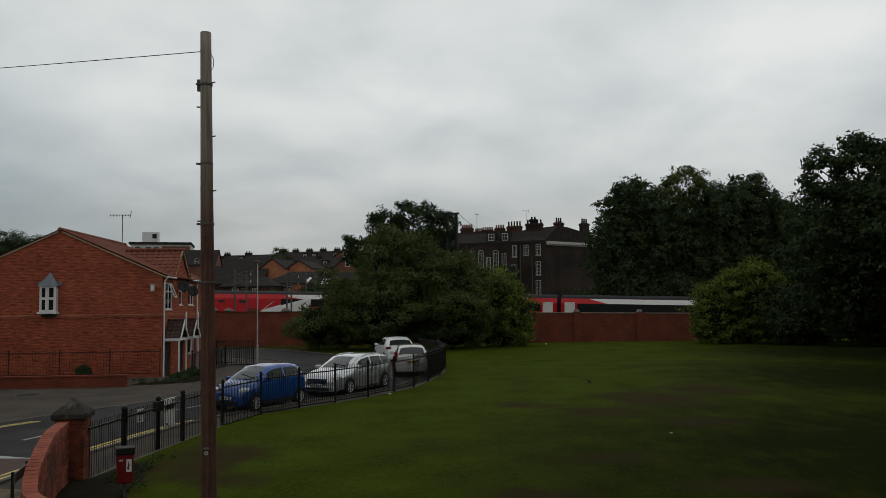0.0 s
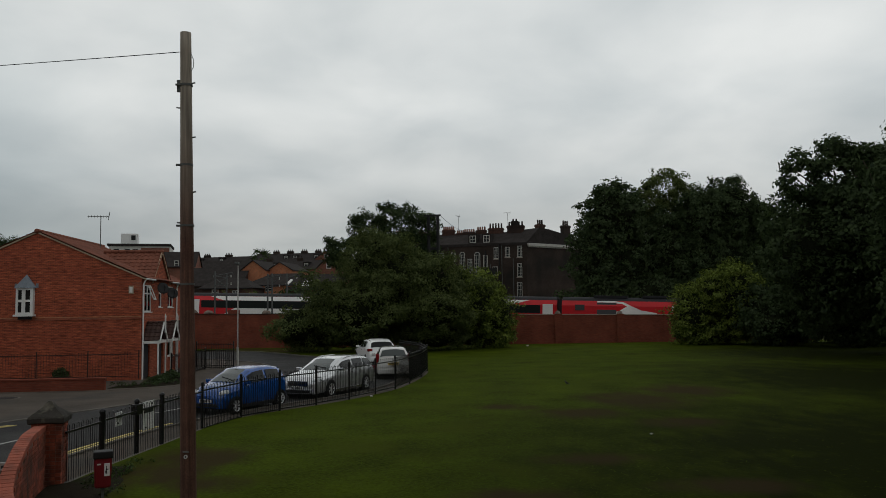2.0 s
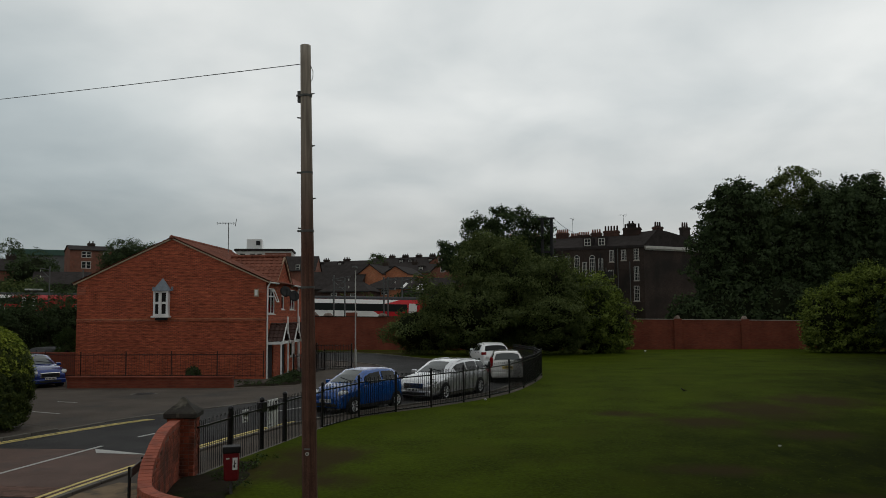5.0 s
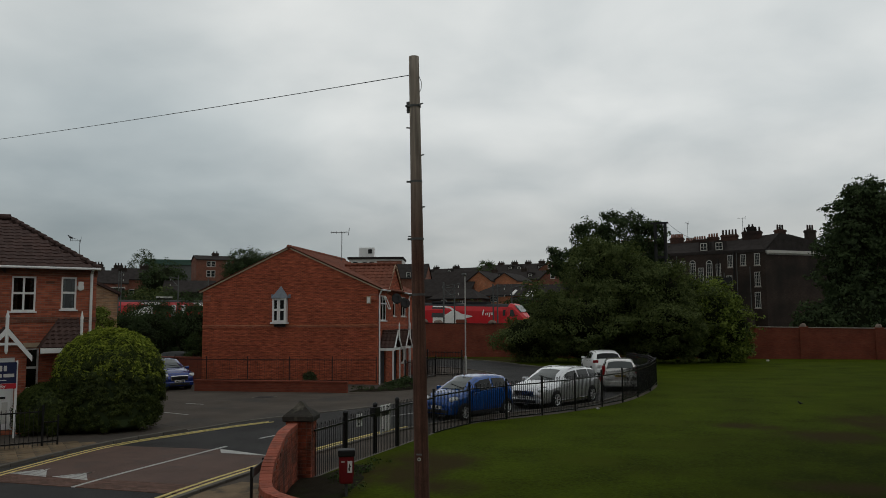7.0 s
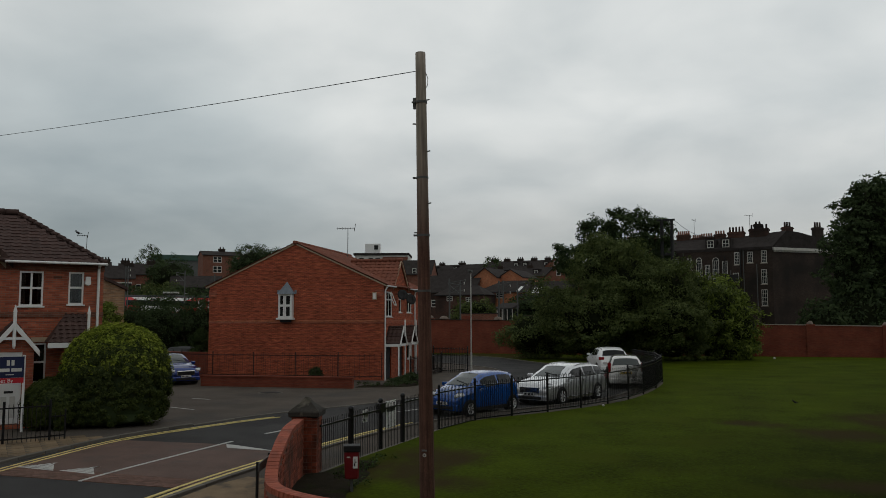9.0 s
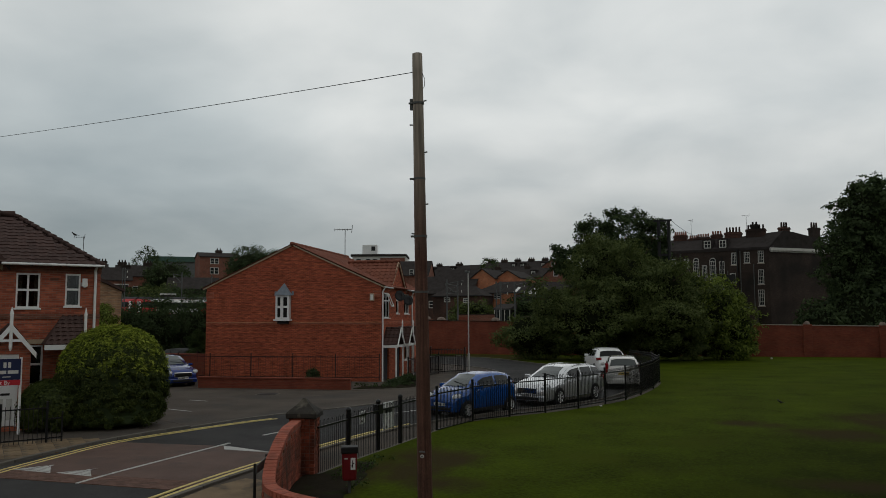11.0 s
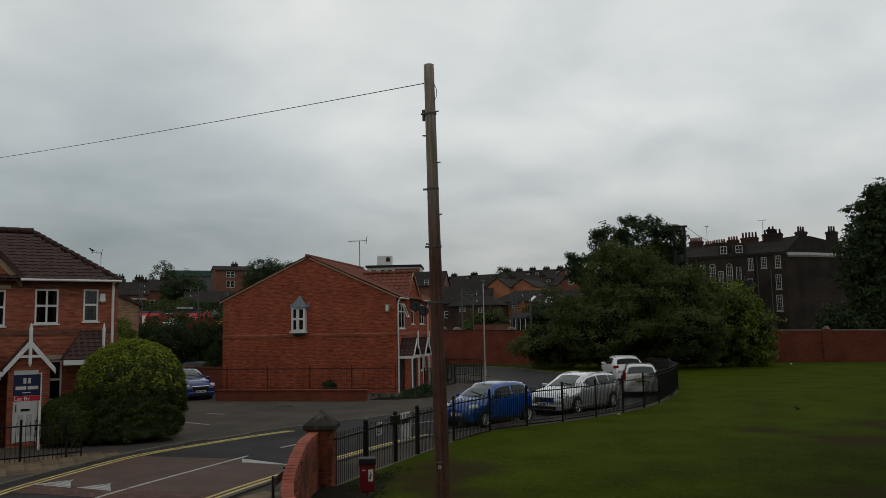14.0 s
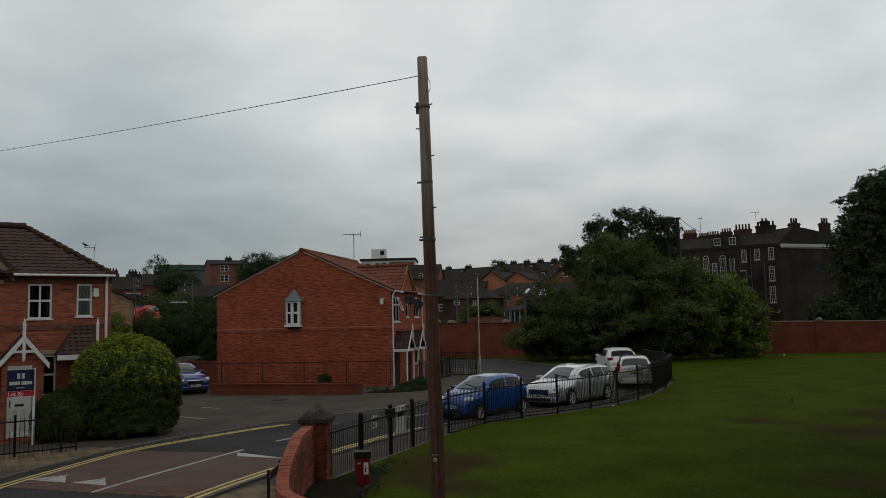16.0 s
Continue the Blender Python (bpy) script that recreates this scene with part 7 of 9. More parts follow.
for (az, d, tn, w, hgt, seed, leaf, gaps) in ((36.25, 200, 0.0880, 3.4, 11, 21, "leaf_dark", 0.3), (34.9, 160, 0.0745, 4.6, 9, 22, "leaf_dark", 0.0), (29.3, 172, 0.0925, 5.0, 11, 23, "leaf_dark", 0.0), (27.7, 172, 0.088, 4.5, 9, 24, "leaf_dark", 0.0),
                                              (35.3, 150, 0.042, 4, 5, 25, "leaf_olive", 0.2), (32.2, 160, 0.050, 3.5, 5, 26, "leaf_dark", 0.2), (37.2, 160, 0.040, 4, 5, 27, "leaf_dark", 0.2), (13.1, 124, 0.0245, 3.4, 3, 28, "leaf_olive", 0.0), (11.9, 210, 0.079, 2.4, 5, 29, "leaf_mid", 0.3), (30.6, 150, 0.046, 4, 6, 30, "leaf_dark", 0.2), (38.6, 200, 0.060, 6, 6, 31, "leaf_mid", 0.1), (8.9, 126, 0.03, 4, 4, 32, "leaf_dark", 0.0), (33.9, 147, 0.039, 4.2, 6, 41, "leaf_dark", 0.15), (32.7, 146, 0.036, 4.0, 6, 42, "leaf_dark", 0.15), (36.2, 150, 0.034, 3.6, 5, 43, "leaf_dark", 0.15)):
    x, y, _ = at(az, d)
    zz = zt(d, tn)
    tree("far_tree", "distant rounded green tree among the houses", (x, y, 0), [(x, y, zz - hgt * 0.5, w, w, hgt * 0.5), (x + w * 0.4, y, zz - hgt, w * 0.8, w, hgt * 0.5), (x - w * 0.4, y, zz - hgt, w * 0.8, w, hgt * 0.5)], 1.8, 14, 0.45, 0.24, leaf, seed, trunk=0.3, limbs=8, lump=0.5, wave=2.4, gaps=gaps, group="distant trees", core=0.0 if gaps > 0.25 else 0.64)
# ---------------------------------------------------------------- utility pole and wires
def utility_pole():
    p = thing("utility_pole", pose(-4.178, 13.99, 0, 0.22, -0.88, 0), "tall weathered wooden utility pole with steel steps", "utility pole")
    bm = bmesh.new()
    H = 8.5
    rings = 24
    prev = None
    for i in range(rings + 1):
        z = -0.4 + (H + 0.4) * i / rings
        r = 0.142 - 0.045 * i / rings
        ring = [bm.verts.new((r * math.cos(a) * (1 + 0.02 * noise.noise(Vector((math.cos(a), math.sin(a), z)))), r * math.sin(a), z)) for a in [2 * math.pi * k / 20 for k in range(20)]]
        if prev:
            for k in range(20):
                bm.faces.new((prev[k], prev[(k + 1) % 20], ring[(k + 1) % 20], ring[k]))
        prev = ring
    bm.faces.new(prev)
    part("shaft", bm, "pole_wood", p, smooth=True)
    for i, z in enumerate((7.55, 7.1, 6.55, 6.05, 5.55, 5.0)):
        s = 1 if i % 2 == 0 else -1
        part("step", cyl(bmesh.new(), (s * 0.08, 0, z), (s * 0.17, -0.02, z + 0.01), 0.014, n=6), "steel", p)
    for z in (7.52, 6.05, 4.95, 3.9):
        bm = cyl(bmesh.new(), (0, 0, z - 0.02), (0, 0, z + 0.02), 0.128 if z < 6 else 0.116, n=20)
        cyl(bm, (-0.1, -0.05, z), (-0.17, -0.07, z), 0.02, n=6)
        part("band", bm, "grey_steel", p)
    part("number_plate", boxes((-0.05, 0.05, -0.15, -0.14, 0.96, 0.99)), "steel", p)
    part("disc", cyl(bmesh.new(), (0, -0.155, 0.89), (0, -0.135, 0.89), 0.033, n=14), "offwhite", p, "small white disc")
    part("disc_mark", boxes((-0.012, 0.012, -0.158, -0.154, 0.875, 0.905)), "plastic_black", p)
    part("bracket", boxes((-0.16, -0.1, -0.03, 0.03, 7.4, 7.62), bevel=0.008), "grey_steel", p)
    bm = bmesh.new()
    pts = [Vector((0.1, -0.02, 8.1)), Vector((0.15, -0.03, 7.98)), Vector((0.145, -0.03, 7.85)), Vector((0.1, -0.02, 7.78))]
    for a, b in zip(pts, pts[1:]):
        cyl(bm, a, b, 0.006, n=5)
    part("loop_wire", bm, "plastic_black", p)
    a, b = Vector((-4.4, 13.92, 8.13)), Vector((-30.0, 25.2, 10.69))
    w = thing("telephone_wire", pose(0, 0, 0), "thin black telephone wire from the pole", "wire")
    part("cable", tube(bmesh.new(), [a.lerp(b, i / 40) - Vector((0, 0, 0.36 * i / 40 * (1 - i / 40))) for i in range(41)], 0.008), "plastic_black", w)


utility_pole()

# ---------------------------------------------------------------- bow-top railings
def hoop_mesh(bar=0.0105):
    bm = bmesh.new()
    r = 0.044
    pts = [(-r, 0.06)] + [(-r, 1.27)] + [(-r * math.cos(math.pi * k / 6), 1.27 + r * 1.35 * math.sin(math.pi * k / 6)) for k in range(1, 6)] + [(r, 1.27), (r, 0.06)]
    for (x0, z0), (x1, z1) in zip(pts, pts[1:]):
        cyl(bm, (x0, 0, z0), (x1, 0, z1), bar, n=5, cap=False)
    me = bpy.data.meshes.new("hoop")
    bm.to_mesh(me)
    bm.free()
    me.materials.append(M["black_paint"])
    return me


def post_mesh(h=1.36, r=0.038):
    bm = cyl(bmesh.new(), (0, 0, -0.1), (0, 0, h), r, n=10)
    bmesh.ops.create_uvsphere(bm, u_segments=10, v_segments=6, radius=r * 1.25, matrix=Matrix.Translation((0, 0, h + r * 0.7)))
    me = bpy.data.meshes.new("post")
    bm.to_mesh(me)
    bm.free()
    me.materials.append(M["black_paint"])
    return me


HOOP, THIN_HOOP, POST, FAT_POST = hoop_mesh(), hoop_mesh(0.0068), post_mesh(), post_mesh(1.34, 0.056)


def bow_fence():
    f = thing("bow_top_fence", pose(0, 0, 0), "black painted bow-top railings along the lawn", "fence")
    for i, ((x0, y0), (x1, y1)) in enumerate(zip(FENCE, FENCE[1:])):
        a, b = Vector((x0, y0, 0)), Vector((x1, y1, 0))
        base = -0.16 + 0.2 * min(1, max(0, (y0 - 16) / 14))
        d = b - a
        yaw = math.degrees(math.atan2(d.y, d.x))
        if i:
            p = mesh_part("post", POST if i > 2 else FAT_POST, None, f)
            p.matrix_basis = pose(x0, y0, base, 0, 0, yaw)
        n = max(1, int((d.length - 0.06) / 0.176))
        for z in (0.1, 1.18):
            r = part("rail", boxes((0, d.length, -0.02, 0.02, z - 0.02, z + 0.02)), "black_paint", f)
            r.matrix_basis = pose(x0, y0, base, 0, 0, yaw)
        if i < 3:
            part("footing", boxes((0, d.length, -0.06, 0.06, 0.1, 0.19), bevel=0.01), "kerb", f, "pale concrete footing").matrix_basis = pose(x0, y0, -0.16, 0, 0, yaw)
        for k in range(n):
            q = a + d * ((k + 0.5) / n)
            hp = mesh_part("hoop", HOOP if i > 2 else THIN_HOOP, None, f)
            hp.matrix_basis = pose(q.x, q.y, base, 0, 0, yaw)
    # gate frame and latch box
    for (x, y) in ((-7.0, 19.2),):
        p = mesh_part("gate_post", FAT_POST, None, f)
        p.matrix_basis = pose(x, y, -0.12)
        part("latch_box", boxes((-0.14, 0.14, -0.08, 0.08, 0.95, 1.2), bevel=0.01), "black_paint", f).matrix_basis = pose(x, y, 0, 0, 0, 84)


bow_fence()


def plain_railing(name, label, pts, h, base, gap=0.14, mat="black_paint", post_gap=2.2, group="", r=0.012, w=0.035):
    f = thing(name, pose(0, 0, 0), label, "fence", group)
    bar = None
    pm = None
    for (x0, y0), (x1, y1) in zip(pts, pts[1:]):
        a, b = Vector((x0, y0, 0)), Vector((x1, y1, 0))
        d = b - a
        yaw = math.degrees(math.atan2(d.y, d.x))
        for z in (0.12, h - 0.1):
            part("rail", boxes((0, d.length, -0.018, 0.018, z - 0.018, z + 0.018)), mat, f).matrix_basis = pose(x0, y0, base, 0, 0, yaw)
        n = max(1, int(d.length / gap))
        for k in range(n + 1):
            q = a + d * (k / n)
            if bar is None:
                ob = part("bar", cyl(bmesh.new(), (0, 0, 0.0), (0, 0, h), r, n=5), mat, f)
                bar = ob.data
            else:
                ob = mesh_part("bar", bar, None, f)
            ob.matrix_basis = pose(q.x, q.y, base)
        m = max(1, round(d.length / post_gap))
        for k in range(m + 1):
            q = a + d * (k / m)
            if pm is None:
                ob = part("post", boxes((-w, w, -w, w, 0, h + 0.08), bevel=0.005), mat, f)
                pm = ob.data
            else:
                ob = mesh_part("post", pm, None, f)
            ob.matrix_basis = pose(q.x, q.y, base)
    return f


# low brick wall with railings before the gabled house
def low_wall():
    root = thing("low_brick_wall", pose(-14.2, 35.0, 0, 0, 0, 183.5), "low red brick garden wall before the gabled house", "wall", kind="structure")
    part("wall", boxes((0, 7.95, -0.22, 0.0, -0.1, 0.48), bevel=0.01), "wall_brick", root)
    part("coping", boxes((-0.03, 7.98, -0.25, 0.03, 0.48, 0.56), bevel=0.012), "wall_brick", root)

    yard = thing("yard_wall", pose(-24.75, 39.25, 0, 0, 0, 176), "brown brick yard wall joining the gabled house", "wall", kind="structure")
    part("wall", boxes((0, 5.2, -0.22, 0.0, -0.1, 1.38), bevel=0.01), "wall_brick", yard)
    part("coping", boxes((0, 5.23, -0.25, 0.03, 1.38, 1.46), bevel=0.012), "wall_brick", yard)


low_wall()
plain_railing("garden_railing", "thin dark railings beside the gabled house", [(-13.6, 37.45), (-22.9, 36.8), (-27.5, 37.9)], 1.25, 0.3, 0.13, "rusty_paint", r=0.006, w=0.022)
plain_railing("yard_railing", "black railings round the front yards of the brick houses", [(-13.2, 41.0), (-13.0, 46.5), (-11.3, 46.4)], 1.2, 0.02, 0.12)
plain_railing("yard_railing", "black railings round the front yards of the brick houses", [(-16.6, 49.5), (-11.6, 47.6)], 1.5, 0.02, 0.12)
plain_railing("front_railing", "black railings before the hipped house", [(-17.9, 16.4), (-17.1, 17.3), (-16.4, 18.2)], 1.05, 0.02, 0.11, post_gap=1.2, r=0.009, w=0.024)
plain_railing("front_railing", "black railings before the hipped house", [(-16.4, 18.2), (-16.2, 18.55)], 0.75, 0.02, 0.13, post_gap=1.6, r=0.008, w=0.018)


def street_lamp():
    x, y, _ = at(13.42, 49.5)
    l = thing("street_lamp", pose(x, y, 0), "slender grey steel street lamp column", "street lamp")
    part("base", cyl(bmesh.new(), (0, 0, 0), (0, 0, 1.2), 0.07, n=12), "pale_steel", l)
    part("column", cyl(bmesh.new(), (0, 0, 1.2), (0, 0, 6.3), 0.042, 0.034, 10), "pale_steel", l)
    part("lantern", boxes((-0.12, 0.12, -0.45, 0.1, 6.28, 6.42), bevel=0.03), "grey_steel", l)


street_lamp()


def dog_bin():
    b = thing("dog_waste_bin", pose(-5.84, 14.4, 0.03, 0, 0, 22) @ Matrix.Diagonal((0.7, 0.7, 0.8, 1)), "red dog waste bin with a black lid on a post", "bin")
    part("post", boxes((-0.04, 0.04, -0.04, 0.04, -0.1, 0.45), bevel=0.006), "grey_steel", b)
    bm = bmesh.new()
    prev = None
    for z, w in ((0.32, 0.17), (0.36, 0.19), (0.75, 0.205), (0.98, 0.21)):
        ring = [bm.verts.new((sx * (w - e * 0.04), sy * (w * 0.85 - (1 - e) * 0.04), z)) for sx, sy, e in
                ((-1, -1, 0), (-1, -1, 1), (1, -1, 1), (1, -1, 0), (1, 1, 0), (1, 1, 1), (-1, 1, 1), (-1, 1, 0))]
        if prev:
            for k in range(8):
                bm.faces.new((prev[k], prev[(k + 1) % 8], ring[(k + 1) % 8], ring[k]))
        else:
            bm.faces.new(list(reversed(ring)))
        prev = ring
    bm.faces.new(prev)
    bmesh.ops.recalc_face_normals(bm, faces=bm.faces)
    part("body", bm, "bin_red", b)
    part("lid", boxes((-0.235, 0.235, -0.205, 0.205, 0.96, 1.12), bevel=0.03), "plastic_black", b, "black hinged lid")
    s = part("sticker", boxes((0.03, 0.16, -0.192, -0.176, 0.58, 0.86)), "white", b, "white pictogram sticker")
    part("pictogram", boxes((0.075, 0.095, -0.196, -0.192, 0.63, 0.8), (0.095, 0.13, -0.196, -0.192, 0.72, 0.74), (0.055, 0.075, -0.196, -0.192, 0.64, 0.7)), "plastic_black", s)
    part("small_label", boxes((-0.14, -0.05, -0.192, -0.18, 0.83, 0.86)), "offwhite", b)


dog_bin()


# ---------------------------------------------------------------- brick pier and swept wall
def pier_and_wall():
    root = thing("brick_gate_pier", pose(-7.55, 15.98, 0, 0, 0, 12), "red brick pier with a weathered pyramid stone cap", "gate pier")
    w = 0.56
    part("core", boxes((-w / 2 + 0.02, w / 2 - 0.02, -w / 2 + 0.02, w / 2 - 0.02, -0.1, 1.24)), "mortar", root)
    data = {}

    def brick(parent, m, lx, ly=0.1, lz=0.065):
        key = (round(lx, 3), round(ly, 3), round(lz, 3))
        if key not in data:
            ob = part("brick", boxes((-lx / 2, lx / 2, -ly / 2, ly / 2, 0, lz), bevel=0.006), "brick", parent)
            data[key] = ob.data
        else:
            ob = mesh_part("brick", data[key], None, parent)
        ob.matrix_basis = m

    rnd = random.Random(4)
    for c in range(17):
        z = -0.02 + c * 0.075
        for side in range(4):
            m0 = pose(0, 0, z, 0, 0, 90 * side)
            cuts = ((-w / 2, -0.06), (-0.05, w / 2 - 0.11)) if (c + side) % 2 else ((-w / 2, -0.165), (-0.155, 0.06), (0.07, w / 2 - 0.11))
            for a, b in cuts:
                j = rnd.uniform(-0.003, 0.004)
                brick(root, m0 @ pose((a + b) / 2, -w / 2 + 0.05 + j, 0), b - a)
    bm = bmesh.new()
    hw = 0.345
    prev = None
    for z, s in ((1.24, 0.88), (1.26, 0.99), (1.35, 1.0), (1.385, 0.92), (1.45, 0.66), (1.54, 0.36), (1.60, 0.22), (1.65, 0.1)):
        k = hw * s
        ring = []
        for e in range(16):
            t = e / 16 * 4
            sd, u = int(t), t - int(t)
            x, y = [(-k + 2 * k * u, -k), (k, -k + 2 * k * u), (k - 2 * k * u, k), (-k, k - 2 * k * u)][sd]
            nz = noise.noise(Vector((x * 5, y * 5, z * 5)))
            ring.append(bm.verts.new((x * (1 + 0.06 * nz), y * (1 + 0.06 * nz), z + 0.02 * nz)))
        if prev:
            for e in range(16):
                bm.faces.new((prev[e], prev[(e + 1) % 16], ring[(e + 1) % 16], ring[e]))
        else:
            bm.faces.new(list(reversed(ring)))
        prev = ring
    bm.faces.new(prev)
    part("cap", bm, "stone", root, "mossy weathered stone cap")
    # the wall sweeps down from the pier and curves round towards the park
    wall = thing("swept_wall", pose(0, 0, 0), "low curved red brick wall with a swept brick-on-edge coping", "wall", kind="structure")
    line = lerp_path([(-7.60, 15.68, 1.13), (-7.30, 14.71, 1.14), (-7.21, 14.41, 1.13), (-7.07, 13.95, 1.06), (-6.96, 13.6, 0.99), (-6.85, 13.27, 0.90), (-6.76, 12.96, 0.80), (-6.66, 12.7, 0.68), (-6.53, 12.42, 0.58), (-6.34, 12.13, 0.53), (-6.05, 11.86, 0.52), (-5.65, 11.66, 0.5), (-5.0, 11.5, 0.48), (-3.5, 11.4, 0.46)], 0.115)
    bm = bmesh.new()
    for a, b in zip(line, line[1:]):
        d = Vector((b.x - a.x, b.y - a.y, 0)).normalized()
        s = Vector((-d.y, d.x, 0)) * 0.1
        q = [a + s, b + s, b - s, a - s]
        lo = [bm.verts.new((p.x, p.y, -0.1)) for p in q]
        hi = [bm.verts.new((p.x, p.y, (a if i in (0, 3) else b).z - 0.02)) for i, p in enumerate(q)]
        bm.faces.new(hi)
        for i in range(4):
            bm.faces.new((lo[i], lo[(i + 1) % 4], hi[(i + 1) % 4], hi[i]))
    bmesh.ops.recalc_face_normals(bm, faces=bm.faces)
    part("core", bm, "mortar", wall)
    cop = None
    for a, b in zip(line, line[1:]):
        d = b - a
        mid = (a + b) / 2
        yaw = math.degrees(math.atan2(d.y, d.x))
        pit = -math.degrees(math.atan2(d.z, math.hypot(d.x, d.y)))
        if cop is None:
            ob = part("coping_brick", boxes((-0.053, 0.053, -0.112, 0.112, -0.02, 0.085), bevel=0.01), "coping", wall)
            cop = ob.data
        else:
            ob = mesh_part("coping_brick", cop, None, wall)
        ob.matrix_basis = pose(mid.x, mid.y, mid.z, 0, pit, yaw)
    step = lerp_path([p for p in line], 0.225)
    for c in range(16):
        z = -0.02 + 0.075 * c
        for i, (a, b) in enumerate(zip(step, step[1:])):
            top = min(a.z, b.z) - 0.03
            if z + 0.065 > top:
                continue
            d = b - a
            d.z = 0
            sh = d * (0.5 if c % 2 else 0.0)
            mid = (a + b) / 2 + sh
            yaw = math.degrees(math.atan2(d.y, d.x))
            nrm = Vector((-d.y, d.x, 0)).normalized()
            for sgn in (1, -1):
                q = mid + nrm * sgn * 0.085
                brick(wall, pose(q.x, q.y, z, 0, 0, yaw), 0.213, 0.06)


pier_and_wall()

# ---------------------------------------------------------------- round hedge
def hedge():
    cx, cy = -16.75, 21.35
    rng = np.random.default_rng(41)
    root = thing("round_hedge", pose(cx, cy, 0, 0, 0, 38), "large clipped rounded yellow-green hedge bush", "hedge")

    def dome(n, rx, ry, top, waist, c):
        """Places on a clipped dome, widest at the waist and drawn in at the foot, with the way out at each."""
        u = rng.uniform(0, 2 * np.pi, n)
        h = rng.uniform(0.0, 1.0, n) ** 0.72
        z = 0.12 + h * (top - 0.12)
        k = np.where(z > waist, np.sqrt(np.maximum(0.0, 1 - (np.maximum(0.0, z - waist) / (top - waist)) ** 2.2)), 0.94 + 0.06 * (z / waist))
        # fill the crown of the dome
        more = rng.uniform(0, 1, n) < 0.25
        rr = np.sqrt(rng.uniform(0, 1, n)) * 0.85
        zt_ = waist + (top - waist) * np.maximum(0.0, 1 - rr ** 2.0) ** (1 / 2.2)
        z = np.where(more, zt_, z)
        k = np.where(more, rr, k) * (1 + rng.normal(0, 0.025, n))
        p = np.stack([c[0] + rx * k * np.cos(u), c[1] + ry * k * np.sin(u), z + rng.normal(0, 0.03, n)], 1)
        up = np.where(z > waist, (np.maximum(0.0, z - waist) / (top - waist)) ** 1.6 * 1.5, -0.9 * (1 - z / waist))
        o = np.stack([np.cos(u) * k, np.sin(u) * k, up], 1)
        o /= np.linalg.norm(o, axis=1, keepdims=True)
        return p, o

    # darker leaves put the shade of the lower hedge into their colour
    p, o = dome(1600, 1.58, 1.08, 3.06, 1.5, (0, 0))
    mesh_part("foliage", leaves_mesh("foliage", p, 60, 0.085, 0.044, rng, out=o, lay=0.9), "leaf_dull", root)
    # brighter leaves, painted as the lit crown, thick on top and thinning out downwards
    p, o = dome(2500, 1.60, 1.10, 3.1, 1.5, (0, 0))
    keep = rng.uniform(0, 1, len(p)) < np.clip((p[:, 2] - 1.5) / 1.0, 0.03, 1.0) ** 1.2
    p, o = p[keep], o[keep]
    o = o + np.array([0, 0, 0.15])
    mesh_part("young_foliage", leaves_mesh("young_foliage", p, 26, 0.065, 0.05, rng, flat=1.5, aspect=2.3, out=o, lay=0.8), "leaf_hedge", root, "brighter yellow-green leaves painted as the lit crown")
    # solid core in a darker leaf colour stands in for the shade inside
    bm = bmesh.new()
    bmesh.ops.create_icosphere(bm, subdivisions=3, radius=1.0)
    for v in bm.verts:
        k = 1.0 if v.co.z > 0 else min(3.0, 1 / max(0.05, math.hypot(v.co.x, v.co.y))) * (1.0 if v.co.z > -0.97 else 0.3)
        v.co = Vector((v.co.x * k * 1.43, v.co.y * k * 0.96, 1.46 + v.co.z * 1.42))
    part("dense_core", bm, "leaf_dark", root, "solid dark core standing in for shade within the hedge")
    part("stem", cyl(bmesh.new(), (0, 0, -0.1), (0, 0, 1.2), 0.12, 0.08, 8), "bark", root)
    # a lower, darker bush grows into it
    low = thing("low_bush", pose(cx, cy, 0, 0, 0, 38) @ pose(-1.62, 0.0, 0), "low dark green bush beside the round hedge", "bush")
    p, o = dome(620, 0.98, 0.85, 1.5, 0.7, (0, 0))
    mesh_part("foliage", leaves_mesh("foliage", p, 42, 0.09, 0.055, rng, out=o), "leaf_dull", low)
    bm = bmesh.new()
    bmesh.ops.create_icosphere(bm, subdivisions=2, radius=1.0)
    for v in bm.verts:
        v.co = Vector((v.co.x * 0.82, v.co.y * 0.72, 0.66 + v.co.z * 0.64))
    part("dense_core", bm, "leaf_dark", low)


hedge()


def notice(x, y, w, z0, z1, yaw, label):
    n = thing("fence_notice", pose(x, y, 0, 0, 0, yaw), label, "sign")
    part("panel", boxes((-w / 2, w / 2, 0.03, 0.045, z0, z1), bevel=0.003), "white", n)
    part("clip", boxes((-w * 0.3, -w * 0.3 + 0.03, 0.0, 0.03, z0 + 0.05, z0 + 0.09)), "grey_steel", n)
    part("clip", boxes((w * 0.3 - 0.03, w * 0.3, 0.0, 0.03, z1 - 0.09, z1 - 0.05)), "grey_steel", n)
    part("printed_bar", boxes((-w * 0.35, w * 0.35, 0.027, 0.031, z0 + (z1 - z0) * 0.6, z0 + (z1 - z0) * 0.72)), "grey_steel", n)


notice(-7.05, 18.31, 0.30, 0.81, 1.12, 83, "small white notice fixed to the railings")
notice(-6.89, 19.78, 0.60, 0.50, 1.20, 83, "white notice board fixed behind the railings")


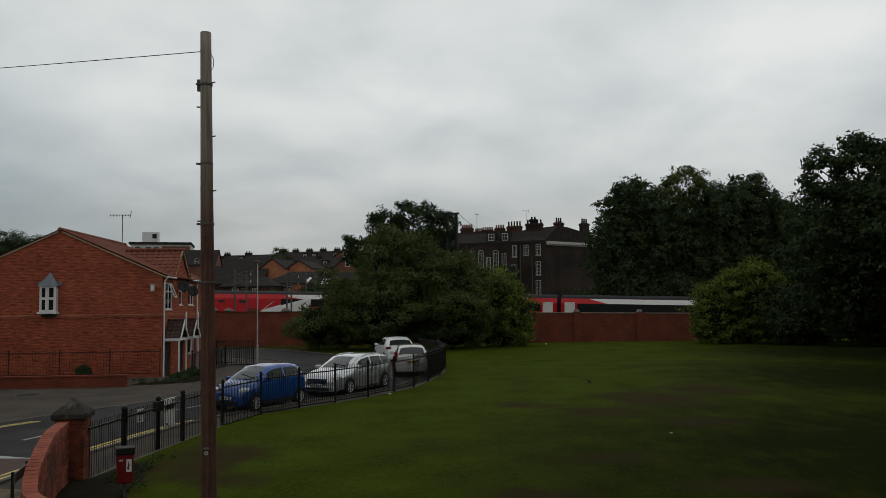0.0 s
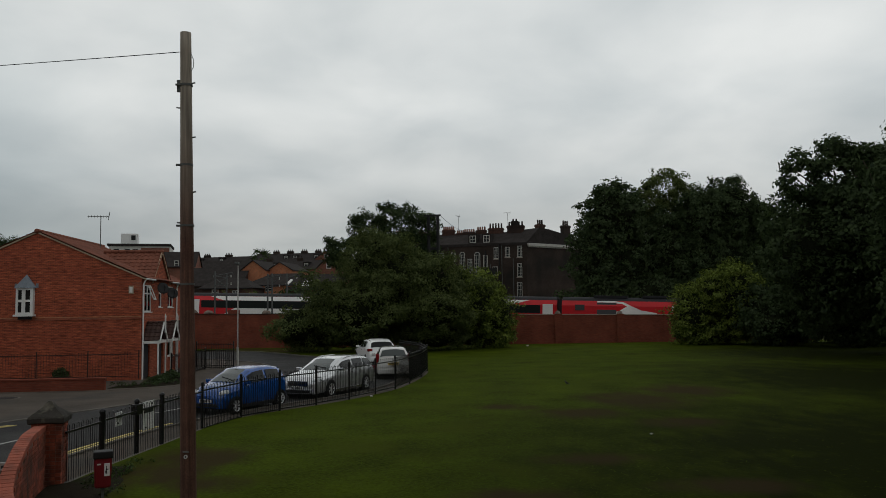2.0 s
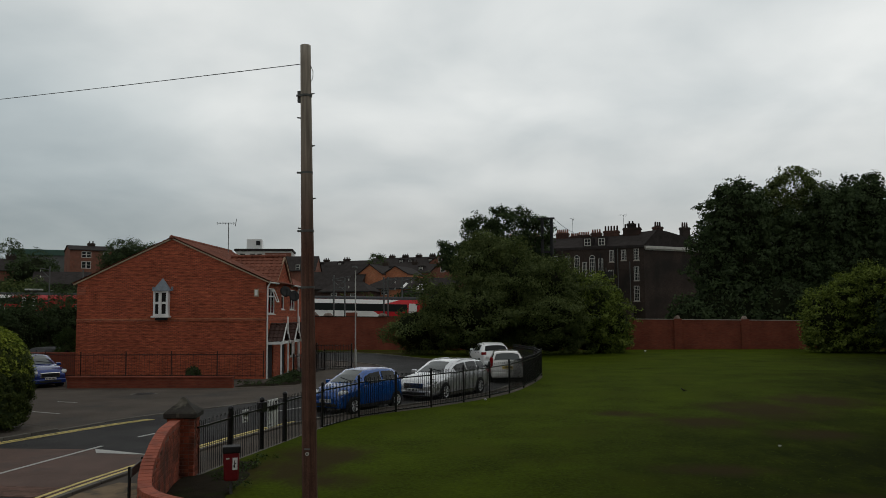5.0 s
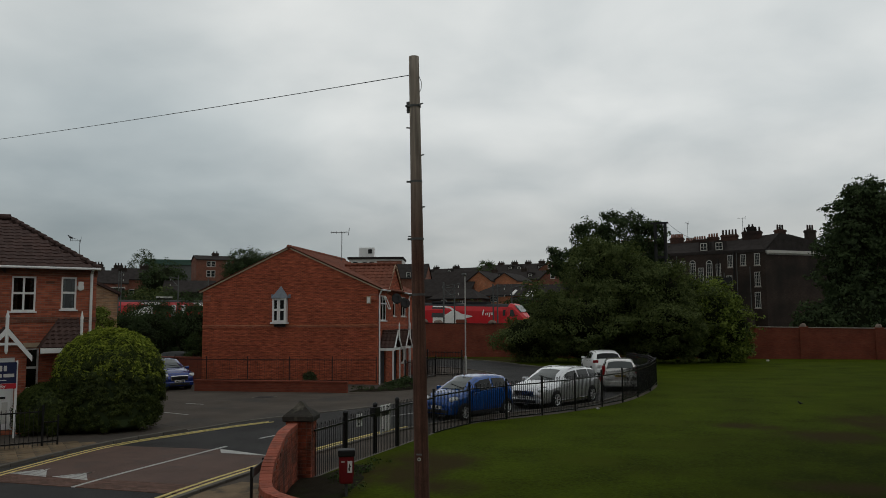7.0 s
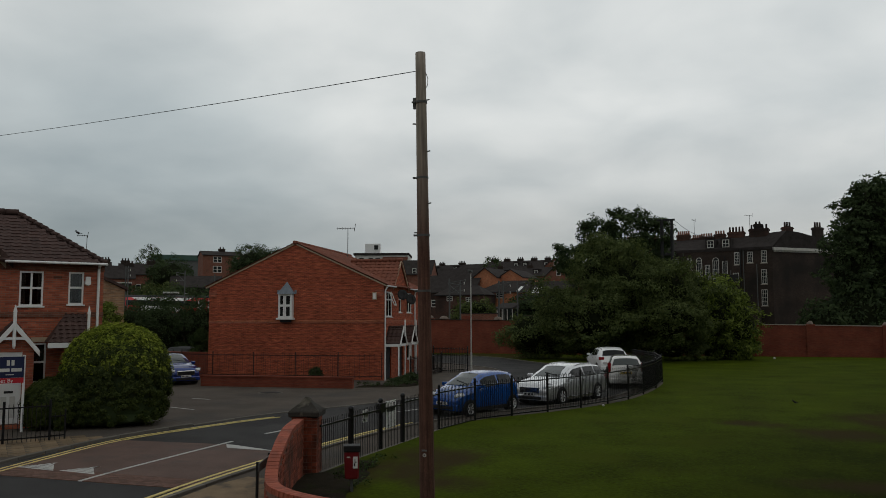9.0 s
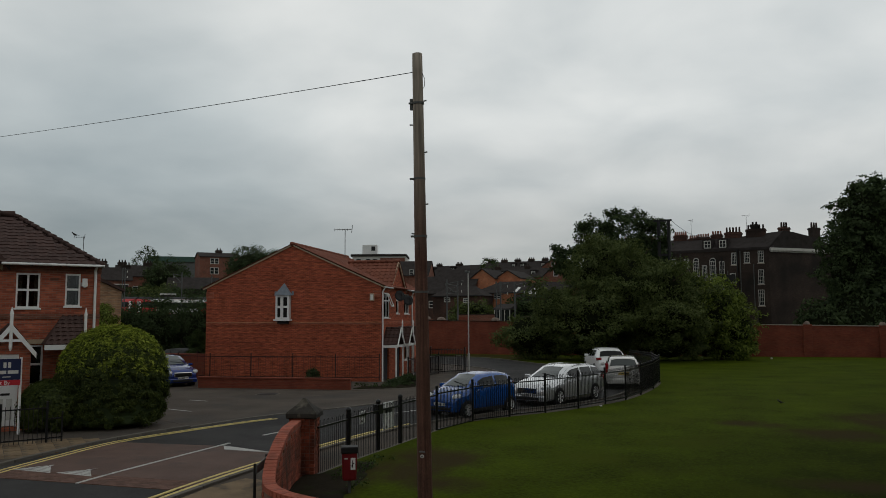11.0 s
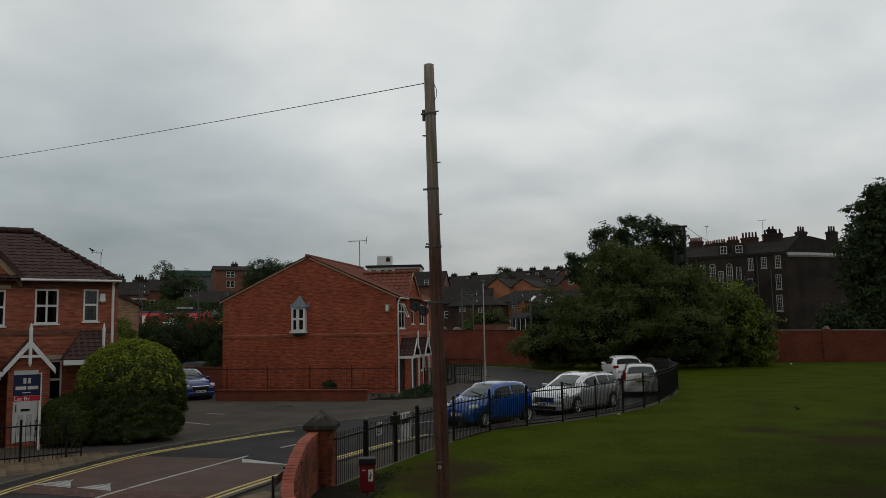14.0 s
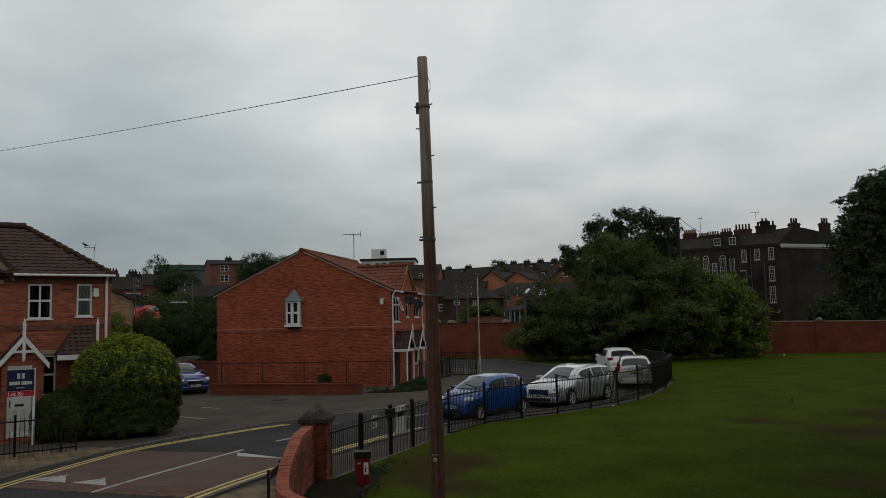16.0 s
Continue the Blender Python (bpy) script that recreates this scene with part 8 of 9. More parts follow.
def soil_bed():
    """Bare dark soil between the curved wall, the pier and the railings, banked a little against the bricks."""
    bm = bmesh.new()
    rim = [(-7.46, 15.72), (-7.2, 15.95), (-7.06, 16.6), (-6.92, 17.7), (-6.5, 17.6), (-6.25, 16.4), (-6.0, 15.3), (-5.75, 14.2), (-5.6, 13.2), (-5.6, 12.3), (-5.75, 11.85), (-6.3, 12.25), (-6.65, 12.8), (-6.98, 13.8), (-7.3, 14.85)]
    c = Vector((-6.6, 14.6, 0))
    P = []
    for a, b in zip(rim, rim[1:] + rim[:1]):
        for k in range(5):
            p = Vector((*a, 0)).lerp(Vector((*b, 0)), k / 5)
            # ragged towards the grass, straight along the bricks
            ragged = min(1.0, max(0.0, (p.x + 6.75) / 0.6))
            P.append(c.lerp(p, 1 + 0.22 * ragged * noise.noise(Vector((p.x * 2.2, p.y * 2.2, 4.0)))))
    prev = [bm.verts.new((p.x, p.y, -0.02)) for p in P]
    for k, z in ((0.94, 0.05), (0.8, 0.075), (0.6, 0.07), (0.35, 0.075), (0.12, 0.08)):
        ring = []
        for p in P:
            q = c.lerp(p, k)
            ring.append(bm.verts.new((q.x, q.y, z + 0.02 * noise.noise(Vector((q.x * 2.3, q.y * 2.3, 1.0))))))
        for i in range(len(P)):
            j = (i + 1) % len(P)
            bm.faces.new((prev[i], prev[j], ring[j], ring[i]))
        prev = ring
    bm.faces.new(prev)
    bmesh.ops.recalc_face_normals(bm, faces=bm.faces)
    tagged(part("soil_bed", bm, "soil", smooth=True), "bare dark soil with weeds inside the curved wall", "soil", kind="structure")


soil_bed()


def corner_bed():
    """A strip of bare soil at the foot of the gabled house."""
    bm = bmesh.new()
    slab(bm, [(-14.3, 35.6), (-12.9, 36.0), (-11.75, 36.9), (-11.6, 38.3), (-12.5, 41.2), (-13.1, 41.2), (-13.35, 37.3), (-14.3, 36.9)], 0.0, 0.036)
    tagged(part("corner_bed", bm, "soil"), "narrow weedy soil bed at the house corner", "soil", kind="structure")


corner_bed()


def nameplate():
    """A low dark plate on two posts beside the curved wall."""
    s = thing("low_street_plate", pose(-7.28, 13.6, 0, 0, 0, 106), "low dark plate on two short posts behind the curved wall", "sign")
    part("plate", boxes((-0.55, 0.55, -0.012, 0.012, 0.58, 0.74), bevel=0.004), "grey_steel", s)
    for x in (-0.5, 0.5):
        part("post", boxes((x - 0.025, x + 0.025, 0.012, 0.06, -0.05, 0.76), bevel=0.008), "plastic_black", s)


nameplate()

tree("shrub", "low dark weeds and shrubs at the house corner", (-12.9, 37.2, 0), [(-13.7, 36.3, 0.05, 0.8, 0.4, 0.13), (-12.9, 36.8, 0.05, 0.8, 0.4, 0.12), (-12.2, 37.6, 0.05, 0.6, 0.5, 0.13), (-13.1, 38.6, 0.08, 0.5, 0.8, 0.2), (-13.0, 40.4, 0.12, 0.4, 0.9, 0.28)],
     60, 14, 0.07, 0.05, "leaf_dark", 61, trunk=0.03, limbs=5, category="shrub", lump=0.06, wave=0.4, gaps=0.2, core=0.0)
tree("weed_clump", "ragged green weeds at the foot of the railings", (-6.3, 16.8, -0.05), [(-6.45, 16.7, 0.05, 0.2, 0.7, 0.12), (-6.4, 17.9, 0.05, 0.2, 0.5, 0.12), (-5.85, 14.9, 0.05, 0.28, 0.22, 0.12), (-6.5, 15.7, 0.05, 0.25, 0.5, 0.12)],
     90, 8, 0.05, 0.035, "leaf_mid", 63, trunk=0.012, limbs=1, category="shrub", lump=0.05, wave=0.3, gaps=0.35, core=0.0)
tree("shrub", "small dark round bush against the brick gable", (-17.6, 38.2, 0), [(-17.6, 38.2, 0.4, 0.32, 0.32, 0.36)], 120, 14, 0.08, 0.06, "leaf_dark", 62, trunk=0.03, limbs=3, category="shrub", lump=0.05, wave=0.4, core=0.0)


def litter(x, y, r):
    rng = random.Random(int(x * 10))
    bm = bmesh.new()
    bmesh.ops.create_icosphere(bm, subdivisions=1, radius=r)
    for v in bm.verts:
        v.co = Vector((v.co.x * rng.uniform(0.7, 1.4), v.co.y * rng.uniform(0.7, 1.3), r * 0.5 + v.co.z * 0.5 * rng.uniform(0.8, 1.2)))
    ob = part("litter", bm, "offwhite")
    ob.matrix_basis = pose(x, y, 0.03)
    tagged(ob, "small crumpled pale scrap of litter on the grass", "litter")


for lx, ly, lr in ((-2.1, 30.4, 0.07), (5.7, 68.5, 0.12), (8.9, 67.6, 0.12), (5.9, 20.5, 0.04)):
    litter(lx, ly, lr)


aerial(*at(40.25, 31.5, 6.0), 1.0, 40, k=0.45, reach=0.05)


# ---------------------------------------------------------------- a dark bird on the lawn
def bird(label, place):
    b = thing("black_bird", place, label, "bird")
    bm = bmesh.new()
    bmesh.ops.create_uvsphere(bm, u_segments=12, v_segments=8, radius=1.0)
    for v in bm.verts:
        k = 1 - 0.35 * max(0, -v.co.x)
        v.co = Vector((v.co.x * 0.15, v.co.y * 0.07 * k, 0.16 + v.co.z * 0.075 * k + v.co.x * 0.05))
    part("body", bm, "plastic_black", b, smooth=True)
    bm = bmesh.new()
    bmesh.ops.create_uvsphere(bm, u_segments=10, v_segments=7, radius=0.05, matrix=Matrix.Translation((0.15, 0, 0.28)))
    part("head", bm, "plastic_black", b, smooth=True)
    part("beak", cyl(bmesh.new(), (0.19, 0, 0.28), (0.26, 0, 0.26), 0.015, 0.002, 6), "grey_steel", b)
    part("tail", prism(bmesh.new(), [(-0.1, 0.13), (-0.3, 0.07), (-0.3, 0.09), (-0.1, 0.17)], -0.03, 0.03), "plastic_black", b)
    for y in (-0.03, 0.03):
        part("leg", cyl(bmesh.new(), (0.0, y, 0.0), (0.01, y, 0.12), 0.008, n=5), "plastic_black", b)
    for o in b.children:
        o.matrix_basis = Matrix.Diagonal((0.55, 0.55, 0.55, 1))
    return b


BIRD = bird("small black bird walking on the lawn", pose(0, 0, 0))
bird("small dark bird perched on the television aerial", pose(*at(40.8, 31.5, 6.46), 0, 0, 200))
# ---------------------------------------------------------------- parked cars
M["tyre"] = material("tyre", (0.012, 0.012, 0.012), 0.85, var=0.2, scale=8, fine=80, bump=0.1)
M["alloy"] = material("alloy", (0.72, 0.73, 0.74), 0.3, metal=0.3, var=0.1, scale=8, fine=80, bump=0.0)
M["chrome"] = material("chrome", (0.55, 0.55, 0.56), 0.15, metal=1.0, var=0.05, scale=8, fine=80, bump=0.0)
M["lamp_glass"] = material("lamp_glass", (0.62, 0.64, 0.66), 0.08, var=0.1, scale=20, fine=90, bump=0.0, spec=0.6)
M["lamp_red"] = material("lamp_red", (0.22, 0.008, 0.01), 0.15, var=0.1, scale=20, fine=90, bump=0.0, spec=0.6)
M["plate_white"] = material("plate_white", (0.6, 0.6, 0.58), 0.4, var=0.05, scale=8, fine=80, bump=0.0)
M["plate_yellow"] = material("plate_yellow", (0.55, 0.38, 0.04), 0.4, var=0.05, scale=8, fine=80, bump=0.0)
M["blue_paint"] = car_paint("blue_paint", (0.001, 0.065, 0.29), 0.25, 0.25, 0.9)
M["dark_blue_paint"] = car_paint("dark_blue_paint", (0.006, 0.026, 0.16), 0.2, 0.25, 0.8)
M["silver_paint"] = car_paint("silver_paint", (0.60, 0.61, 0.62), 0.6, 0.25, 1.0)
M["grey_silver_paint"] = car_paint("grey_silver_paint", (0.62, 0.61, 0.58), 0.2, 0.26, 1.0)
M["white_paint"] = car_paint("white_paint", (0.80, 0.81, 0.80), 0.0, 0.3)
# paler tint puts mirrored sky into the windscreens; side glass stays dark
M["screen_glass"] = glass_material("screen_glass", (0.042, 0.052, 0.049), 0.8)
M["car_glass"] = glass_material("car_glass", (0.010, 0.012, 0.012), 0.2)


def wheel_meshes(r):
    bm = bmesh.new()
    prof = [(r * 0.66, 0.1), (r * 0.95, 0.105), (r, 0.07), (r, -0.07), (r * 0.95, -0.105), (r * 0.66, -0.1)]
    rings = [[bm.verts.new((p[0] * math.cos(a), p[1], p[0] * math.sin(a))) for p in prof] for a in [2 * math.pi * k / 28 for k in range(28)]]
    for a, b in zip(rings, rings[1:] + rings[:1]):
        for i in range(5):
            bm.faces.new((a[i], a[i + 1], b[i + 1], b[i]))
    bmesh.ops.recalc_face_normals(bm, faces=bm.faces)
    t = bpy.data.meshes.new("tyre"); bm.to_mesh(t); bm.free(); t.materials.append(M["tyre"])
    bm = bmesh.new()
    cyl(bm, (0, -0.1, 0), (0, -0.04, 0), r * 0.16, n=12)
    for k in range(7):
        a = 2 * math.pi * k / 7
        m = Matrix.Rotation(a, 4, "Y")
        v0 = len(bm.verts)
        box(bm, r * 0.1, r * 0.62, -0.1, -0.05, -0.022, 0.022)
        bm.verts.ensure_lookup_table()
        for v in bm.verts[v0:]:
            v.co = m @ v.co
    prof = [(r * 0.61, 0.06), (r * 0.67, 0.09), (r * 0.67, -0.108), (r * 0.61, -0.095)]
    rings = [[bm.verts.new((p[0] * math.cos(a), p[1], p[0] * math.sin(a))) for p in prof] for a in [2 * math.pi * k / 28 for k in range(28)]]
    for a, b in zip(rings, rings[1:] + rings[:1]):
        for i in range(4):
            bm.faces.new((a[i], a[(i + 1) % 4], b[(i + 1) % 4], b[i]))
    bmesh.ops.recalc_face_normals(bm, faces=bm.faces)
    m = bpy.data.meshes.new("rim"); bm.to_mesh(m); bm.free(); m.materials.append(M["alloy"])
    bm = cyl(bmesh.new(), (0, -0.05, 0), (0, 0.0, 0), r * 0.64, n=24)
    d = bpy.data.meshes.new("brake"); bm.to_mesh(d); bm.free(); d.materials.append(M["plastic_black"])
    return t, m, d


def car(name, label, m, paint, W, stations, axles, r, sides, screen, rear, head, tail, rails=False, grille=True, group="parked cars", rear_mat="car_glass"):
    """stations, front to rear: x, height of the top line, height of the belt, underside, width factor. sides: stretches of side glass.
    screen and rear: stretches of x of the windscreen and the rear window."""
    c = thing(name, m, label, "car", group)
    xs = [s[0] for s in stations]

    def val(x, k):
        return float(np.interp(-x, [-v for v in xs], [s[k] for s in stations]))

    def ring(x):
        top, belt, low, wf = (val(x, k) for k in (1, 2, 3, 4))
        w = W / 2 * wf
        tall = max(0.0, min(1.0, (top - belt) / 0.35))
        wr = w * (0.93 - 0.19 * tall)
        edge = top - 0.05 - 0.03 * tall
        return [(w * 0.9, low), (w * 0.985, low + 0.12), (w, low + 0.3), (w * 0.995, (low + 0.3 + belt) / 2), (w * 0.955, belt - 0.0), (wr, max(belt + 0.005, edge)), (wr * 0.82, top - 0.012), (wr * 0.42, top), (0, top + 0.004)]

    def side_pt(x, f, out=0.02):
        q = ring(x)
        (y0, z0), (y1, z1) = q[4], q[5]
        return (x, y0 + (y1 - y0) * f + out, z0 + (z1 - z0) * f)

    def top_pt(x, v, out=0.014):
        q = ring(x)
        y0, z0 = q[5]
        z1 = q[8][1]
        y = y0 * v
        z = z1 + (z0 - z1) * abs(v) ** 3
        return (x, y, z + out)

    fine = []
    for a, b in zip(xs, xs[1:]):
        fine += [a + (b - a) * k / 3 for k in range(3)]
    fine.append(xs[-1])
    bm = bmesh.new()
    rows = []
    for x in fine:
        h = ring(x)
        pts = [(x, y, z) for y, z in h] + [(x, -y, z) for y, z in reversed(h[:-1])]
        rows.append([bm.verts.new(p) for p in pts])
    for a, b in zip(rows, rows[1:]):
        n = len(a)
        for i in range(n):
            bm.faces.new((a[i], a[(i + 1) % n], b[(i + 1) % n], b[i]))
    bm.faces.new(rows[0]), bm.faces.new(rows[-1])
    bmesh.ops.recalc_face_normals(bm, faces=bm.faces)
    part("body", bm, paint, c, smooth=True)

    def patch(nm, fn, u0, u1, v0, v1, mat, nu=14, nv=5, lab=""):
        bm = bmesh.new()
        g = [[bm.verts.new(fn(u0 + (u1 - u0) * i / nu, v0 + (v1 - v0) * j / nv)) for j in range(nv + 1)] for i in range(nu + 1)]
        for i in range(nu):
            for j in range(nv):
                bm.faces.new((g[i][j], g[i + 1][j], g[i + 1][j + 1], g[i][j + 1]))
        bmesh.ops.recalc_face_normals(bm, faces=bm.faces)
        return part(nm, bm, mat, c, lab, smooth=True)

    for a, b in sides:
        patch("side_window", lambda u, v: side_pt(u, v), a, b, 0.1, 0.9, "car_glass")
        patch("side_window", lambda u, v: (side_pt(u, v)[0], -side_pt(u, v)[1], side_pt(u, v)[2]), a, b, 0.1, 0.9, "car_glass")
    for s in (1, -1):
        a, b = sides[0][0] + 0.05, sides[-1][1] - 0.05
        bm = bmesh.new()
        q = [Vector((u, s * (side_pt(u, 0.06, 0.012)[1]), side_pt(u, 0.06)[2])) for u in np.linspace(a, b, 12)]
        for u, v in zip(q, q[1:]):
            cyl(bm, u, v, 0.014, n=5)
        part("window_trim", bm, "chrome" if rails else "plastic_black", c)
    patch("windscreen", top_pt, *screen, -0.93, 0.93, "screen_glass", 12, 10)
    patch("rear_window", lambda u, v: (u - 0.012, *top_pt(u, v)[1:]), *rear, -0.9, 0.9, rear_mat, 6, 8)
    tyre, rim, hub = wheel_meshes(r)
    for ax in axles:
        for s in (1, -1):
            wy = W / 2 * 0.9
            part("wheel_arch", cyl(bmesh.new(), (ax, s * (wy - 0.1), r), (ax, s * (W / 2 + 0.004), r), r * 1.13, n=28), "plastic_black", c)
            w = new("wheel")
            w.parent = c
            w.matrix_basis = pose(ax, s * (W / 2 - 0.085), r, 0, 0, 0 if s < 0 else 180)
            for nm, me in (("tyre", tyre), ("rim", rim), ("brake_disc", hub)):
                mesh_part(nm, me, None, w).matrix_basis = pose(0, -0.01, 0)
    fx, rx = xs[0], xs[-1]
    for s in (1, -1):
        hx, hy, hz, hl, hh = head
        bm = bmesh.new()
        bmesh.ops.create_uvsphere(bm, u_segments=16, v_segments=10, radius=1.0)
        for v in bm.verts:
            v.co = Vector((hx + v.co.x * hl, s * (hy + v.co.y * 0.15) - s * v.co.x * 0.06, hz + v.co.z * hh + v.co.x * -0.03))
        part("headlight", bm, "lamp_glass", c, "clear headlight", smooth=True)
        bm = bmesh.new()
        bmesh.ops.create_uvsphere(bm, u_segments=16, v_segments=10, radius=1.0)
        for v in bm.verts:
            v.co = Vector((hx - 0.02 + v.co.x * hl, s * (hy + v.co.y * 0.14) - s * v.co.x * 0.06, hz - 0.01 + v.co.z * hh * 1.22 + v.co.x * -0.03))
        part("headlight_bezel", bm, "plastic_black", c, smooth=True)
        tx, ty, tz, tw, th = tail
        part("tail_light", boxes((tx - 0.03, tx + 0.12, s * ty - tw / 2, s * ty + tw / 2, tz - th / 2, tz + th / 2), bevel=0.025), "lamp_red", c, "red tail light")
        bm = boxes((-0.09, 0.09, -0.1, 0.1, -0.06, 0.07), bevel=0.03)
        mir = part("door_mirror", bm, paint, c)
        mir.matrix_basis = pose(screen[0] - 0.32 if screen[0] > screen[1] else screen[1] - 0.32, s * (W / 2 + 0.06), val(screen[0], 2) + 0.1)
        part("sill", boxes((axles[1] + r * 1.2, axles[0] - r * 1.2, s * (W / 2 - 0.04) - 0.03, s * (W / 2 - 0.04) + 0.03, val(0, 3) - 0.02, val(0, 3) + 0.1), bevel=0.01), "plastic_black" if not rails else "chrome", c)
        for hxx in ((sides[0][0] + sides[0][1]) / 2 - 0.3, (sides[-1][0] + sides[-1][1]) / 2 - 0.2):
            part("door_handle", boxes((hxx - 0.08, hxx + 0.08, s * W / 2 * 0.995 - 0.012, s * W / 2 * 0.995 + 0.012, val(hxx, 2) - 0.12, val(hxx, 2) - 0.09), bevel=0.005), paint if not rails else "chrome", c)
        if rails:
            q = [Vector((x, s * ring(x)[5][0] * 0.93, (ring(x)[5][1] + ring(x)[6][1]) / 2 + (0.03 if 0 < i < 6 else 0.0))) for i, x in enumerate(np.linspace(sides[0][0] - 0.5, rear[0] + 0.25, 7))]
            bm = bmesh.new()
            for a, b in zip(q, q[1:]):
                cyl(bm, a, b, 0.017, n=6)
            part("roof_rail", bm, "chrome", c)
    low = val(fx, 3)
    part("front_bumper", boxes((fx - 0.22, fx + 0.03, -W / 2 * 0.86, W / 2 * 0.86, low - 0.02, low + 0.2), bevel=0.05), paint, c)
    part("lower_grille", boxes((fx - 0.05, fx + 0.045, -W / 2 * 0.6, W / 2 * 0.6, low + 0.02, low + 0.13), bevel=0.02), "plastic_black", c)
    if grille:
        part("grille_frame", boxes((fx - 0.1, fx + 0.012, -0.46, 0.46, low + 0.25, low + 0.50), bevel=0.04), "chrome", c, "bright chrome grille surround")
        g = part("grille", boxes((fx - 0.12, fx + 0.02, -0.42, 0.42, low + 0.28, low + 0.47), bevel=0.03), "plastic_black", c, "dark front grille")
        part("grille_bar", boxes(*[(fx - 0.1, fx + 0.035, -0.41, 0.41, low + 0.31 + 0.045 * k, low + 0.325 + 0.045 * k) for k in range(4)]), "chrome" if rails else "plastic_black", g)
    part("rear_bumper", boxes((rx - 0.03, rx + 0.25, -W / 2 * 0.9, W / 2 * 0.9, val(rx, 3) - 0.02, val(rx, 3) + 0.25), bevel=0.06), paint, c)
    p = part("front_plate", boxes((fx + 0.035, fx + 0.055, -0.26, 0.26, low + 0.16, low + 0.27), bevel=0.004), "plate_white", c)
    part("plate_bar", boxes(*[(fx + 0.055, fx + 0.058, -0.22 + 0.065 * k, -0.18 + 0.065 * k, low + 0.18, low + 0.25) for k in range(7)]), "plastic_black", p)
    hz = val(rx, 3) + 0.42
    p = part("rear_plate", boxes((rx - 0.035, rx - 0.015, -0.26, 0.26, hz, hz + 0.11), bevel=0.004), "plate_yellow", c)
    part("plate_bar", boxes(*[(rx - 0.038, rx - 0.035, -0.22 + 0.065 * k, -0.18 + 0.065 * k, hz + 0.02, hz + 0.09) for k in range(7)]), "plastic_black", p)
    part("wiper", cyl(bmesh.new(), (screen[0] - 0.05, 0.45, val(screen[0] - 0.05, 1) + 0.03), (screen[0] - 0.2, -0.2, val(screen[0] - 0.2, 1) + 0.03), 0.012, n=5), "plastic_black", c)
    part("aerial", cyl(bmesh.new(), (sides[0][0] - 0.1, 0, val(sides[0][0] - 0.1, 1)), (sides[0][0] - 0.25, 0, val(sides[0][0], 1) + 0.2), 0.008, n=5), "plastic_black", c)
    part("underbody", boxes((rx + 0.3, fx - 0.3, -W / 2 * 0.8, W / 2 * 0.8, 0.14, val(0, 3) + 0.1)), "plastic_black", c)
    return c


SMALL = [(1.64, 0.60, 0.58, 0.24, 0.78), (1.54, 0.76, 0.70, 0.2, 0.9), (1.30, 0.90, 0.82, 0.19, 0.97), (0.92, 1.00, 0.90, 0.19, 1.0), (0.55, 1.24, 0.93, 0.19, 1.0), (0.15, 1.42, 0.95, 0.19, 1.0), (-0.40, 1.47, 0.98, 0.19, 1.0),
         (-1.00, 1.45, 1.02, 0.2, 1.0), (-1.40, 1.38, 1.04, 0.2, 0.98), (-1.56, 1.08, 1.03, 0.22, 0.95), (-1.63, 0.78, 0.76, 0.26, 0.88)]
ESTATE = [(2.42, 0.64, 0.62, 0.22, 0.8), (2.28, 0.80, 0.74, 0.19, 0.92), (1.85, 0.92, 0.84, 0.18, 0.98), (1.15, 1.02, 0.92, 0.18, 1.0), (0.75, 1.24, 0.94, 0.18, 1.0), (0.30, 1.43, 0.95, 0.18, 1.0), (-0.35, 1.50, 0.97, 0.18, 1.0),
          (-1.30, 1.49, 1.00, 0.19, 1.0), (-1.95, 1.42, 1.03, 0.2, 0.98), (-2.28, 1.05, 1.02, 0.22, 0.95), (-2.44, 0.80, 0.78, 0.26, 0.88)]
MPV = [(2.02, 0.66, 0.64, 0.24, 0.8), (1.88, 0.84, 0.78, 0.2, 0.92), (1.55, 0.98, 0.88, 0.19, 0.98), (1.10, 1.06, 0.95, 0.19, 1.0), (0.70, 1.32, 0.97, 0.19, 1.0), (0.30, 1.50, 0.98, 0.19, 1.0), (-0.40, 1.55, 1.0, 0.19, 1.0),
       (-1.30, 1.53, 1.03, 0.2, 1.0), (-1.72, 1.46, 1.04, 0.22, 0.98), (-1.90, 1.06, 1.02, 0.24, 0.96), (-2.02, 0.70, 0.68, 0.28, 0.92)]
SUV = [(2.15, 0.74, 0.72, 0.3, 0.8), (2.02, 0.92, 0.86, 0.26, 0.92), (1.65, 1.04, 0.96, 0.25, 0.98), (1.10, 1.12, 1.02, 0.25, 1.0), (0.70, 1.38, 1.04, 0.25, 1.0), (0.25, 1.55, 1.06, 0.25, 1.0), (-0.45, 1.61, 1.09, 0.25, 1.0),
       (-1.20, 1.58, 1.14, 0.26, 1.0), (-1.70, 1.48, 1.17, 0.28, 0.97), (-1.98, 1.12, 1.10, 0.3, 0.94), (-2.15, 0.80, 0.78, 0.34, 0.9)]

